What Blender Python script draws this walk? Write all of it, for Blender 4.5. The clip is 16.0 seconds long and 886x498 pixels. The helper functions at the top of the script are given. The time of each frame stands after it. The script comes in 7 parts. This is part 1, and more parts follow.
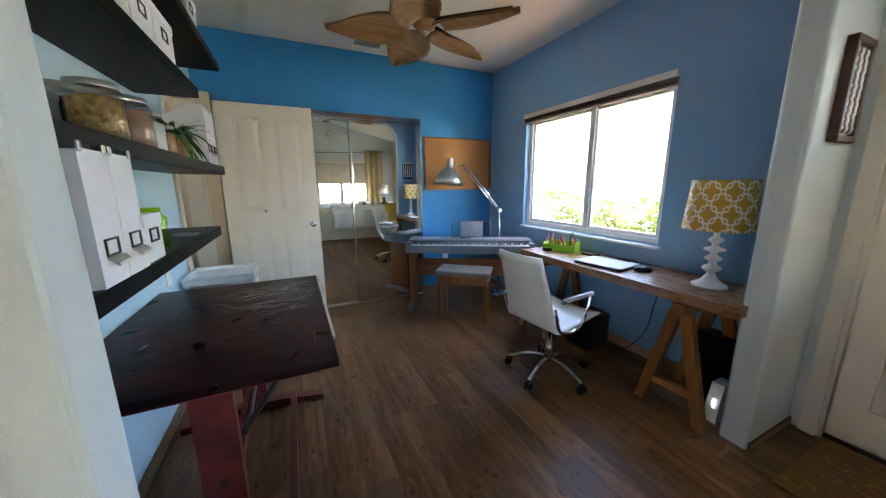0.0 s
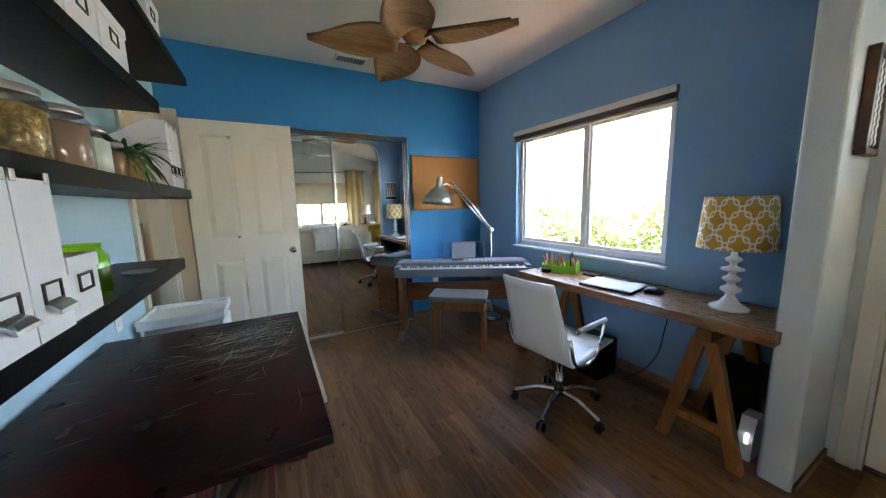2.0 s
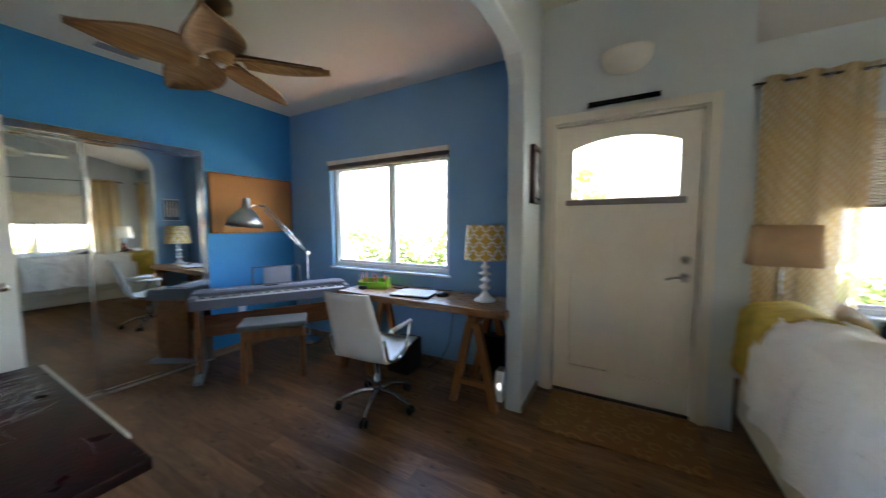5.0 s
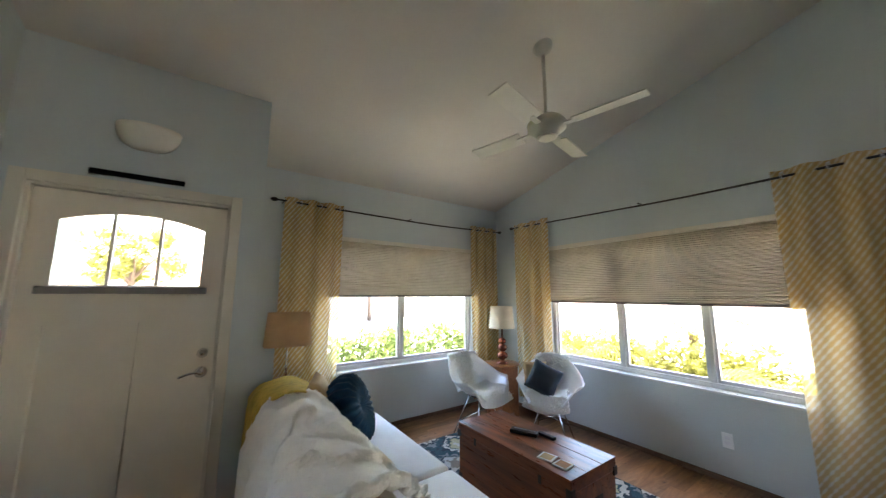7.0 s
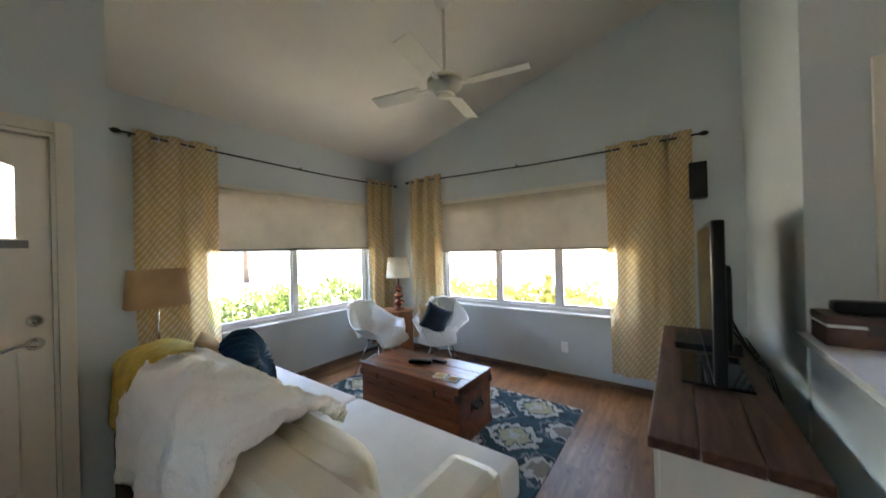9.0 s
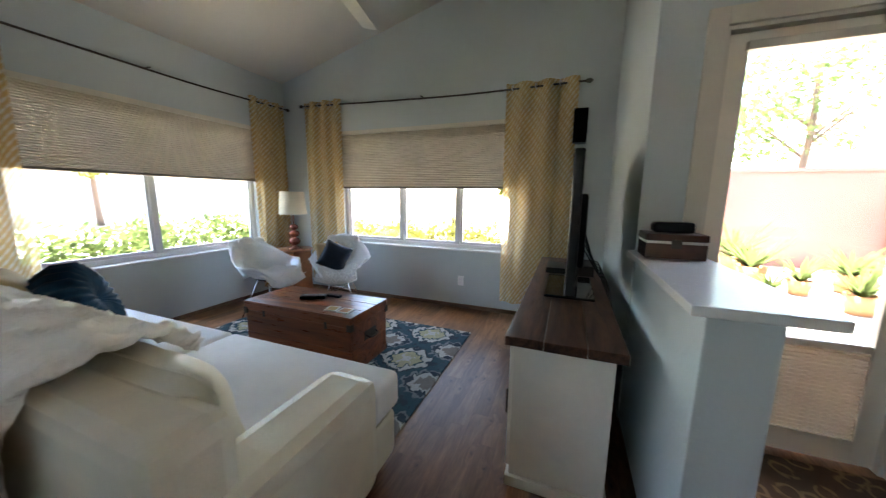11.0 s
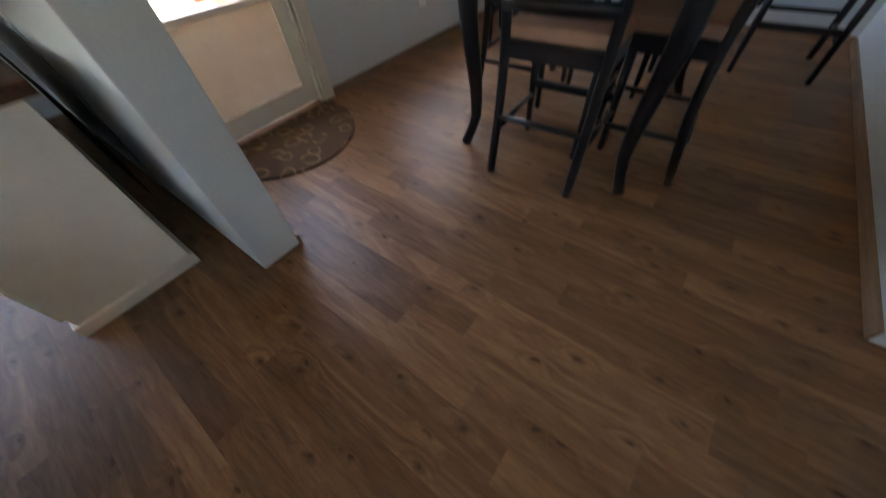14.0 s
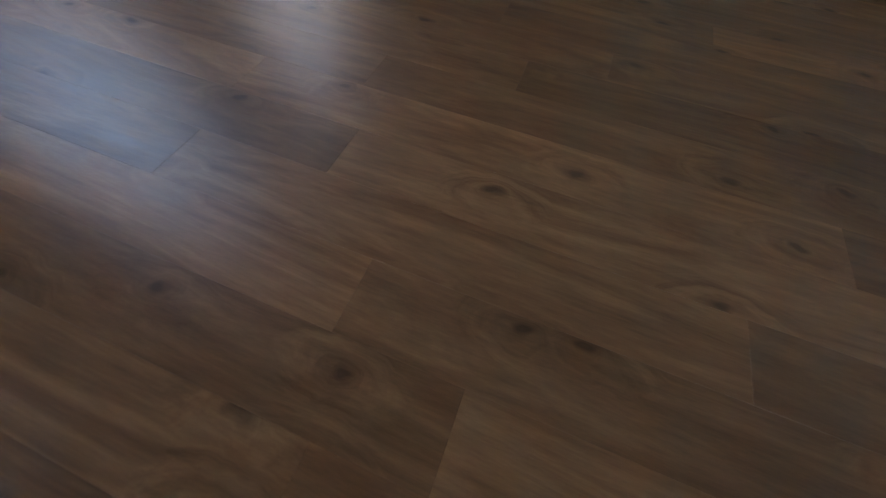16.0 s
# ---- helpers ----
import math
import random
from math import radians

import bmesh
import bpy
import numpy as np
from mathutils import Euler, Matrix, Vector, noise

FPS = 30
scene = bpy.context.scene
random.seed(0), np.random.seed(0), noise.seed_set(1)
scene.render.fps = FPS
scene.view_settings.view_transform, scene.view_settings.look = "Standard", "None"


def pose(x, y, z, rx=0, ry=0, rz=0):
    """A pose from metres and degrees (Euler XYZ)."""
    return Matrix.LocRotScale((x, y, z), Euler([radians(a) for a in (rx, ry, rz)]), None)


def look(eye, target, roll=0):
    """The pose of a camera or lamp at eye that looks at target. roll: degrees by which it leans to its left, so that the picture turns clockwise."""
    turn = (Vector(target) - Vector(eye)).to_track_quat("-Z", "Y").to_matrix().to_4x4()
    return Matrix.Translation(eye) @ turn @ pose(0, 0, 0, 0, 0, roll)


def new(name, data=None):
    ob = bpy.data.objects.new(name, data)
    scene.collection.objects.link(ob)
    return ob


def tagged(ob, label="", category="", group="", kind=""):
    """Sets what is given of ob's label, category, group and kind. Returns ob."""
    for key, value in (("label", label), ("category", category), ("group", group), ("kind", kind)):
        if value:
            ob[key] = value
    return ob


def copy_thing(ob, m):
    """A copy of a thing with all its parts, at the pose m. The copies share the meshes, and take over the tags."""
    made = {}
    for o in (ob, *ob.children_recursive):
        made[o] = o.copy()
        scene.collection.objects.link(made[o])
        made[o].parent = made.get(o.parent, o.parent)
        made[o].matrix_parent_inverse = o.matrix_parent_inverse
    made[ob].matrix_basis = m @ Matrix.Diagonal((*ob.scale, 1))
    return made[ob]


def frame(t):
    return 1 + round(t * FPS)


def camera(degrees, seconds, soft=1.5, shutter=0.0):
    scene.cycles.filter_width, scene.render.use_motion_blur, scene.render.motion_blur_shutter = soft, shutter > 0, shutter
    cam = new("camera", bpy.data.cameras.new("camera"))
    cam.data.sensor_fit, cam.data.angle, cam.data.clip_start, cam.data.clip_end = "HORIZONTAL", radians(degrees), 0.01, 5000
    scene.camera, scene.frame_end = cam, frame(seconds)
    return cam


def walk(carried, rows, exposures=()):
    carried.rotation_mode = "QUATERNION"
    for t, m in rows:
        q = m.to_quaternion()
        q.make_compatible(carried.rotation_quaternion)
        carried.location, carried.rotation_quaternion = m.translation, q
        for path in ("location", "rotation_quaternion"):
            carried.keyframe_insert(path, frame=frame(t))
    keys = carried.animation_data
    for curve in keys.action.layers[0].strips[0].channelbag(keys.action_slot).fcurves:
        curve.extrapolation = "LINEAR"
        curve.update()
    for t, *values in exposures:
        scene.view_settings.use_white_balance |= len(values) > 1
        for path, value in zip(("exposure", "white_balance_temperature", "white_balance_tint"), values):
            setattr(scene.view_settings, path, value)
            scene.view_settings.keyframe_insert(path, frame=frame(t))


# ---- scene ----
cam = camera(108.3, 16.0, 1.15, 0.5)
PATH = [
    (0, (0.421, 0.401, 1.311), (1.248, 2.179, 0.919), -0.4),
    (0.5, (0.421, 0.433, 1.305), (1.201, 2.229, 0.896), -0.3),
    (1, (0.415, 0.522, 1.31), (1.254, 2.296, 0.923), -0.0),
    (1.5, (0.427, 0.593, 1.32), (1.353, 2.33, 0.966), -1.6),
    (2, (0.417, 0.628, 1.331), (1.358, 2.369, 1.045), -1.4),
    (2.5, (0.409, 0.628, 1.343), (1.391, 2.353, 1.1), 0.4),
    (3, (0.386, 0.559, 1.376), (1.347, 2.311, 1.306), 0.5),
    (3.2, (0.379, 0.518, 1.376), (1.339, 2.272, 1.336), 0.6),
    (5.5, (0.19, 0.352, 1.319), (2.128, 0.801, 1.109), 0.7),
    (5.7, (0.218, 0.276, 1.339), (2.195, 0.479, 1.118), 1.3),
    (6, (0.229, 0.227, 1.439), (2.213, 0.026, 1.289), 1.9),
    (6.5, (0.238, 0.145, 1.489), (2.048, -0.693, 1.64), 1.9),
    (7, (0.171, -0.008, 1.465), (1.799, -1.134, 1.748), -0.0),
    (7.5, (0.163, 0.008, 1.475), (1.696, -1.226, 1.833), -1.7),
    (8, (0.167, 0.065, 1.457), (1.598, -1.294, 1.782), -1.5),
    (8.5, (0.16, 0.101, 1.439), (1.455, -1.41, 1.639), -1.4),
    (9, (0.126, 0.14, 1.405), (1.305, -1.475, 1.41), -1.5),
    (9.2, (0.113, 0.156, 1.403), (1.245, -1.49, 1.303), -1.3),
    (11.3, (-0.029, -0.029, 1.262), (0.558, -1.91, 0.919), -1.2),
    (11.5, (-0.061, -0.061, 1.298), (0.387, -1.976, 0.933), -3.1),
    (12, (-0.053, -0.07, 1.294), (-0.351, -2.007, 0.893), -4.7),
    (12.5, (-0.086, -0.01, 1.256), (-0.886, -1.783, 0.794), -2.9),
    (13, (-0.124, 0.113, 1.204), (-1.139, -1.474, 0.531), -6.3),
    (13.5, (-0.17, 0.147, 1.089), (-1.26, -1.103, -0.028), -8.1),
    (14, (-0.194, 0.092, 0.971), (-1.162, -0.763, -0.556), -5.9),
    (14.5, (-0.242, 0.078, 0.751), (-0.992, -0.541, -0.997), -8.1),
    (15, (-0.291, 0.072, 0.545), (-0.986, -0.366, -1.278), -2.6),
    (15.5, (-0.322, 0.074, 0.401), (-1.111, -0.239, -1.41), 3.7),
    (16, (-0.328, 0.07, 0.341), (-1.237, -0.222, -1.417), 4.4),
]
walk(cam, [(t, look(eye, target, roll)) for t, eye, target, roll in PATH], [(0.0, 4.82, 7100, 14), (3.2, 4.85, 7200, 14), (5.5, 4.45, 7000, 12), (7.0, 4.30, 7250, 13), (9.0, 4.32, 7350, 14), (12.0, 4.12, 7050, 13), (13.5, 4.2, 7600, 18), (15.0, 4.40, 8500, 21), (15.5, 4.32, 8000, 19), (16.0, 4.22, 7000, 13)])

# ---- world and light ----
world = bpy.data.worlds.new("world")
scene.world = world
world.use_nodes = True
wn = world.node_tree.nodes
sky = wn.new("ShaderNodeTexSky")
sky.sky_type, sky.sun_disc = "NISHITA", False
sky.sun_elevation, sky.sun_rotation = radians(78), radians(143)
world.node_tree.links.new(sky.outputs[0], wn["Background"].inputs[0])
wn["Background"].inputs[1].default_value = 0.15
sun = new("sun", bpy.data.lights.new("sun", "SUN"))
sun.data.energy, sun.data.angle, sun.data.color = 5.0, radians(0.6), (1.0, 0.95, 0.87)
sun.matrix_world = look((1.2, -1.6, 9.6), (0, 0, 0))

# ---- materials ----


class Nodes:
    """Short hand for a node material."""

    def __init__(self, name):
        self.mat = bpy.data.materials.new(name)
        self.mat.use_nodes = True
        self.tree = self.mat.node_tree
        self.bsdf = self.tree.nodes["Principled BSDF"]
        self.out = self.tree.nodes["Material Output"]

    def add(self, kind, **values):
        node = self.tree.nodes.new("ShaderNode" + kind)
        for key, value in values.items():
            if key.startswith("_"):
                node.inputs[key[1:].replace("_", " ")].default_value = value
            else:
                setattr(node, key, value)
        return node

    def link(self, a, b):
        self.tree.links.new(a, b)

    def coords(self, scale=(1, 1, 1), turn=(0, 0, 0), space="Object"):
        tc, mp = self.add("TexCoord"), self.add("Mapping")
        mp.inputs["Scale"].default_value = scale
        mp.inputs["Rotation"].default_value = [radians(a) for a in turn]
        self.link(tc.outputs[space], mp.inputs["Vector"])
        return mp.outputs[0]

    def noise(self, vec, scale, detail=4.0, rough=0.55, distort=0.0):
        n = self.add("TexNoise")
        n.inputs["Scale"].default_value, n.inputs["Detail"].default_value = scale, detail
        n.inputs["Roughness"].default_value, n.inputs["Distortion"].default_value = rough, distort
        if vec is not None:
            self.link(vec, n.inputs["Vector"])
        return n.outputs[0]

    def ramp(self, fac, stops, mode="LINEAR"):
        r = self.add("ValToRGB")
        r.color_ramp.interpolation = mode
        while len(r.color_ramp.elements) < len(stops):
            r.color_ramp.elements.new(0.5)
        for e, (p, c) in zip(r.color_ramp.elements, stops):
            e.position = p
            e.color = (*c, 1) if not isinstance(c, (int, float)) else (c, c, c, 1)
        self.link(fac, r.inputs[0])
        return r.outputs[0]

    def mix(self, fac, a, b, blend="MIX"):
        m = self.add("MixRGB", blend_type=blend)
        for value, slot in ((fac, 0), (a, 1), (b, 2)):
            if hasattr(value, "is_linked"):
                self.link(value, m.inputs[slot])
            elif slot == 0:
                m.inputs[0].default_value = value
            else:
                m.inputs[slot].default_value = (*value, 1)
        return m.outputs[0]

    def bump(self, height, strength, distance=0.01):
        b = self.add("Bump")
        b.inputs["Strength"].default_value, b.inputs["Distance"].default_value = strength, distance
        self.link(height, b.inputs["Height"])
        self.link(b.outputs[0], self.bsdf.inputs["Normal"])

    def done(self, colour=None, rough=0.5, metal=0.0):
        if colour is not None:
            if hasattr(colour, "is_linked"):
                self.link(colour, self.bsdf.inputs["Base Color"])
            else:
                self.bsdf.inputs["Base Color"].default_value = (*colour, 1)
        if hasattr(rough, "is_linked"):
            self.link(rough, self.bsdf.inputs["Roughness"])
        else:
            self.bsdf.inputs["Roughness"].default_value = rough
        self.bsdf.inputs["Metallic"].default_value = metal
        return self.mat


def plain(name, colour, rough=0.5, metal=0.0, vary=0.12, scale=6.0, bump=0.1, grain=90.0, depth=0.004, shine=0.5):
    """A surface with a slow and a fine variation."""
    n = Nodes(name)
    n.bsdf.inputs["Specular IOR Level"].default_value = shine
    vec = n.coords()
    slow = n.ramp(n.noise(vec, scale), [(0.3, 1 - vary), (0.7, 1 + vary)])
    fine = n.noise(vec, grain, 3)
    c = n.mix(1.0, colour, slow, "MULTIPLY")
    c = n.mix(vary * 0.6, c, n.ramp(fine, [(0.35, 0.4), (0.65, 1.0)]), "MULTIPLY")
    r = n.ramp(fine, [(0.2, max(0.02, rough - 0.07)), (0.8, min(1, rough + 0.07))])
    if bump:
        n.bump(fine, bump, depth)
    return n.done(c, r, metal)


def wood(name, dark, light, rough=0.4, axis="Y", scale=1.0, knots=False, random_by="object", gloss=0.3):
    """Stretched grain along an axis; boards differ by object or by island."""
    n = Nodes(name)
    geo = n.add("NewGeometry")
    if random_by == "object":
        rnd = n.add("ObjectInfo").outputs["Random"]
    else:
        rnd = geo.outputs["Random Per Island"]
    tc = n.add("TexCoord")
    src = geo.outputs["Position"] if knots else tc.outputs["Object"]
    shift = n.add("VectorMath", operation="MULTIPLY_ADD")
    comb = n.add("CombineXYZ")
    for i in range(3):
        n.link(rnd, comb.inputs[i])
    n.link(comb.outputs[0], shift.inputs[0])
    shift.inputs[1].default_value = (17.0, 29.0, 11.0)
    n.link(src, shift.inputs[2])
    mp = n.add("Mapping")
    k = {"X": (1.6, 14, 14), "Y": (14, 1.6, 14), "Z": (14, 14, 1.6)}[axis]
    mp.inputs["Scale"].default_value = [v * scale for v in k]
    n.link(shift.outputs[0], mp.inputs["Vector"])
    knot, base = None, mp.outputs[0]
    if knots:
        wob = n.add("VectorMath", operation="MULTIPLY_ADD")
        rough_edge = n.add("TexNoise")
        rough_edge.inputs["Scale"].default_value = 22.0
        n.link(shift.outputs[0], rough_edge.inputs["Vector"])
        n.link(rough_edge.outputs["Color"], wob.inputs[0])
        wob.inputs[1].default_value = (0.03, 0.03, 0.0)
        n.link(shift.outputs[0], wob.inputs[2])
        flat = n.add("VectorMath", operation="MULTIPLY")
        n.link(wob.outputs[0], flat.inputs[0])
        flat.inputs[1].default_value = (6.5, 3.4, 0.0)
        cell = n.add("TexVoronoi", feature="F1", voronoi_dimensions="2D")
        cell.inputs["Scale"].default_value = 1.0
        n.link(flat.outputs[0], cell.inputs["Vector"])
        knot = cell.outputs["Distance"]
        ringed = n.add("VectorMath", operation="ADD")
        n.link(mp.outputs[0], ringed.inputs[0])
        n.link(n.ramp(knot, [(0.0, 0.45), (0.10, 0.22), (0.28, 0.0)]), ringed.inputs[1])
        base = ringed.outputs[0]
    swirl = n.noise(base, 1.0, 6, 0.62, 2.6 if knots else 1.6)
    mp2 = n.add("Mapping")
    mp2.inputs["Scale"].default_value = [v * scale * (10 if knots else 6) for v in k]
    n.link(shift.outputs[0], mp2.inputs["Vector"])
    fine = n.noise(mp2.outputs[0], 1.0, 5, 0.7)
    c = n.ramp(swirl, [(0.28, dark), (0.5, tuple((a + b) / 2 for a, b in zip(dark, light))), (0.72, light)])
    c = n.mix(0.5 if knots else 0.35, c, n.ramp(fine, [(0.3, 0.45), (0.7, 1.2)]), "MULTIPLY")
    if knots:
        c = n.mix(n.ramp(knot, [(0.02, 0.8), (0.05, 0.3), (0.11, 0.0)]), c, tuple(v * 0.30 for v in dark))
    tone = n.ramp(rnd, [(0.0, 0.76), (0.5, 0.98), (1.0, 1.26)])
    c = n.mix(1.0, c, tone, "MULTIPLY")
    n.bump(fine, 0.18, 0.003)
    r = n.ramp(fine, [(0.2, max(0.05, rough - 0.08)), (0.8, min(1.0, rough + 0.1))])
    n.bsdf.inputs["Specular IOR Level"].default_value = gloss
    return n.done(c, r)


M = {}
M["wall_grey"] = plain("wall_grey_blue", (0.565, 0.62, 0.625), 0.75, vary=0.04, scale=1.2, bump=0.35, grain=70)
M["wall_accent"] = plain("wall_accent_blue", (0.014, 0.23, 0.50), 0.6, vary=0.05, scale=1.0, bump=0.35, grain=70)
M["wall_blue"] = plain("wall_mid_blue", (0.19, 0.36, 0.56), 0.65, vary=0.05, scale=1.0, bump=0.35, grain=70)
M["wall_pale"] = plain("wall_pale_blue", (0.52, 0.73, 0.83), 0.7, vary=0.04, scale=1.0, bump=0.3, grain=70)
M["wall_cream"] = plain("wall_cream", (0.66, 0.55, 0.40), 0.7, vary=0.05, scale=1.0)
M["ceiling"] = plain("ceiling_white", (0.64, 0.615, 0.56), 0.85, vary=0.05, scale=1.0, bump=0.5, grain=60)
M["trim"] = plain("trim_cream", (0.70, 0.66, 0.57), 0.4, vary=0.05, scale=3.0, bump=0.05)
M["door"] = plain("door_white", (0.87, 0.81, 0.70), 0.4, vary=0.04, scale=3.0, bump=0.06)
# shadow tone of the front door's shelf moulding, put into its colour
M["sill_shaded"] = plain("sill_shaded", (0.24, 0.23, 0.21), 0.5, vary=0.1)
M["vinyl"] = plain("vinyl_white", (0.72, 0.74, 0.74), 0.35, vary=0.03)
M["base"] = wood("baseboard_oak", (0.16, 0.09, 0.05), (0.30, 0.19, 0.115), 0.5, "X")
M["white_gloss"] = plain("white_lacquer", (0.78, 0.79, 0.79), 0.22, vary=0.03, bump=0.02)
M["white_plastic"] = plain("white_plastic", (0.86, 0.87, 0.88), 0.3, vary=0.03, bump=0.02)
M["card"] = plain("white_card", (0.82, 0.81, 0.85), 0.6, vary=0.05, bump=0.08)
M["black_wood"] = plain("black_brown_wood", (0.005, 0.0045, 0.005), 0.40, vary=0.3, scale=8, bump=0.1, shine=0.08)
M["black_paint"] = plain("black_paint", (0.008, 0.008, 0.010), 0.35, vary=0.25, bump=0.06, shine=0.35)
M["black_plastic"] = plain("black_plastic", (0.007, 0.007, 0.008), 0.35, vary=0.15, bump=0.05, shine=0.25)
M["screen"] = plain("dark_screen", (0.008, 0.008, 0.009), 0.06, vary=0.02, bump=0.0)
M["chrome"] = plain("chrome", (0.75, 0.75, 0.76), 0.12, 1.0, vary=0.04, bump=0.0)
M["brushed"] = plain("brushed_nickel", (0.55, 0.54, 0.52), 0.32, 1.0, vary=0.08, bump=0.05)
M["iron"] = plain("dark_iron", (0.07, 0.06, 0.055), 0.5, 0.8, vary=0.2)
M["red_paint"] = plain("worn_red_paint", (0.16, 0.022, 0.02), 0.45, vary=0.4, scale=9, bump=0.15)
M["oak"] = wood("oak_honey", (0.20, 0.078, 0.022), (0.34, 0.148, 0.045), 0.42, "Z")
M["oak_top"] = wood("oak_desktop", (0.165, 0.068, 0.023), (0.27, 0.135, 0.052), 0.28, "Y", gloss=0.5)
M["cherry"] = wood("cherry_brown", (0.17, 0.06, 0.022), (0.32, 0.13, 0.05), 0.3, "X", gloss=0.5)
M["trunk"] = wood("trunk_mahogany", (0.060, 0.014, 0.005), (0.30, 0.085, 0.024), 0.30, "X", 0.55, gloss=0.5)
M["table_top"] = wood("table_walnut", (0.10, 0.034, 0.014), (0.20, 0.075, 0.03), 0.16, "X", 0.6, gloss=0.6)
M["rustic"] = wood("rustic_plank", (0.020, 0.008, 0.005), (0.150, 0.068, 0.040), 0.42, "Y", 1.1)
M["cream_paint"] = plain("cream_cabinet_paint", (0.80, 0.74, 0.65), 0.45, vary=0.05)
M["sofa"] = plain("cream_leather", (0.76, 0.69, 0.54), 0.42, vary=0.08, scale=5, bump=0.25, grain=140)
M["seat_white"] = plain("pale_seat_fabric", (0.84, 0.83, 0.82), 0.7, vary=0.05, bump=0.3, grain=220)
M["fur"] = plain("white_faux_fur", (0.96, 0.93, 0.88), 0.95, vary=0.025, scale=22, bump=0.6, grain=90, depth=0.010)
M["yellow_cloth"] = plain("yellow_blanket", (0.66, 0.47, 0.09), 0.9, vary=0.2, scale=18, bump=0.5, grain=200)
M["teal"] = plain("teal_velvet", (0.004, 0.036, 0.072), 0.7, vary=0.3, scale=14, bump=0.4, shine=0.2)
M["navy"] = plain("navy_cushion", (0.005, 0.013, 0.025), 0.8, vary=0.25, scale=16, bump=0.5)
M["tan_cloth"] = plain("tan_cloth", (0.50, 0.33, 0.15), 0.85, vary=0.12, bump=0.4)
M["tan_seat"] = plain("tan_seat_pad", (0.36, 0.20, 0.13), 0.6, vary=0.1)
M["linen"] = plain("linen_shade", (0.52, 0.33, 0.19), 0.85, vary=0.1, bump=0.5, grain=260)
M["ivory"] = plain("ivory_shade", (0.72, 0.66, 0.54), 0.85, vary=0.05, bump=0.4, grain=260)
M["copper"] = plain("copper_ball", (0.20, 0.055, 0.03), 0.25, 0.6, vary=0.15, bump=0.02)
M["grey_plastic"] = plain("silver_grey_plastic", (0.15, 0.16, 0.185), 0.35, 0.3, vary=0.05)
M["grey_pad"] = plain("grey_vinyl_pad", (0.17, 0.165, 0.15), 0.4, vary=0.08)
M["lime"] = plain("lime_plastic", (0.22, 0.48, 0.02), 0.35, vary=0.08)
M["brown"] = plain("brown_leather", (0.07, 0.028, 0.016), 0.45, vary=0.3, scale=12, bump=0.25)
M["tin"] = plain("grey_tin", (0.26, 0.28, 0.33), 0.5, 0.2, vary=0.08)
M["terracotta"] = plain("terracotta", (0.42, 0.20, 0.085), 0.8, vary=0.2, scale=14)
M["pasta"] = plain("pasta", (0.50, 0.30, 0.10), 0.7, vary=0.4, scale=60, bump=0.8, grain=60, depth=0.02)
M["plaster"] = plain("sconce_plaster", (0.82, 0.78, 0.70), 0.7, vary=0.06)
M["fan_white"] = plain("fan_white", (0.66, 0.64, 0.57), 0.35, vary=0.06)
M["bronze"] = plain("bronze", (0.10, 0.055, 0.03), 0.4, 0.7, vary=0.15)
M["palm_blade"] = wood("palm_leaf_blade", (0.20, 0.09, 0.035), (0.42, 0.23, 0.09), 0.55, "X", 1.4)
M["paper"] = plain("paper", (0.74, 0.72, 0.66), 0.8, vary=0.06)
M["red"] = plain("red_card", (0.45, 0.05, 0.03), 0.6)
M["orange"] = plain("orange_card", (0.62, 0.22, 0.03), 0.6)
M["yellow"] = plain("yellow_card", (0.75, 0.52, 0.05), 0.6)
M["pink"] = plain("pink_petal", (0.72, 0.22, 0.24), 0.6, vary=0.25, scale=30)
M["leaf"] = plain("plant_leaf", (0.07, 0.17, 0.035), 0.45, vary=0.4, scale=20, bump=0.2)
M["bark"] = plain("bark", (0.12, 0.08, 0.055), 0.9, vary=0.3, bump=0.6)
M["ground"] = plain("dry_ground", (0.40, 0.37, 0.32), 0.9, vary=0.2, scale=0.6, bump=0.4, grain=30)
M["concrete"] = plain("pale_concrete", (0.42, 0.40, 0.38), 0.85, vary=0.12, scale=1.5, bump=0.3)
M["stucco_out"] = plain("stucco_cream", (0.60, 0.54, 0.47), 0.9, vary=0.08, scale=1.0, bump=0.5)
M["stucco_pink"] = plain("stucco_pink", (0.34, 0.165, 0.135), 0.9, vary=0.1, scale=1.0, bump=0.5)
M["roof"] = plain("roof_tile", (0.26, 0.17, 0.14), 0.8, vary=0.2, scale=3)
M["soil"] = plain("soil", (0.05, 0.035, 0.025), 0.95, vary=0.3, bump=0.8, grain=40, depth=0.02)
M["cable"] = plain("black_cable", (0.012, 0.012, 0.012), 0.5, vary=0.1)
M["cover"] = plain("grey_cover", (0.045, 0.050, 0.062), 0.7, vary=0.1)


def glass_mat(name, tint=(1, 1, 1), ior=1.45):
    n = Nodes(name)
    clear, shine, fr, mixer = n.add("BsdfTransparent"), n.add("BsdfGlossy"), n.add("LayerWeight"), n.add("MixShader")
    clear.inputs[0].default_value = (*tint, 1)
    shine.inputs["Roughness"].default_value = 0.02
    low = ((ior - 1) / (ior + 1)) ** 2
    n.link(n.ramp(fr.outputs["Facing"], [(0.0, low), (0.6, low * 1.6), (0.85, 0.25), (1.0, 0.9)]), mixer.inputs[0])
    n.link(clear.outputs[0], mixer.inputs[1])
    n.link(shine.outputs[0], mixer.inputs[2])
    n.link(mixer.outputs[0], n.out.inputs[0])
    return n.mat


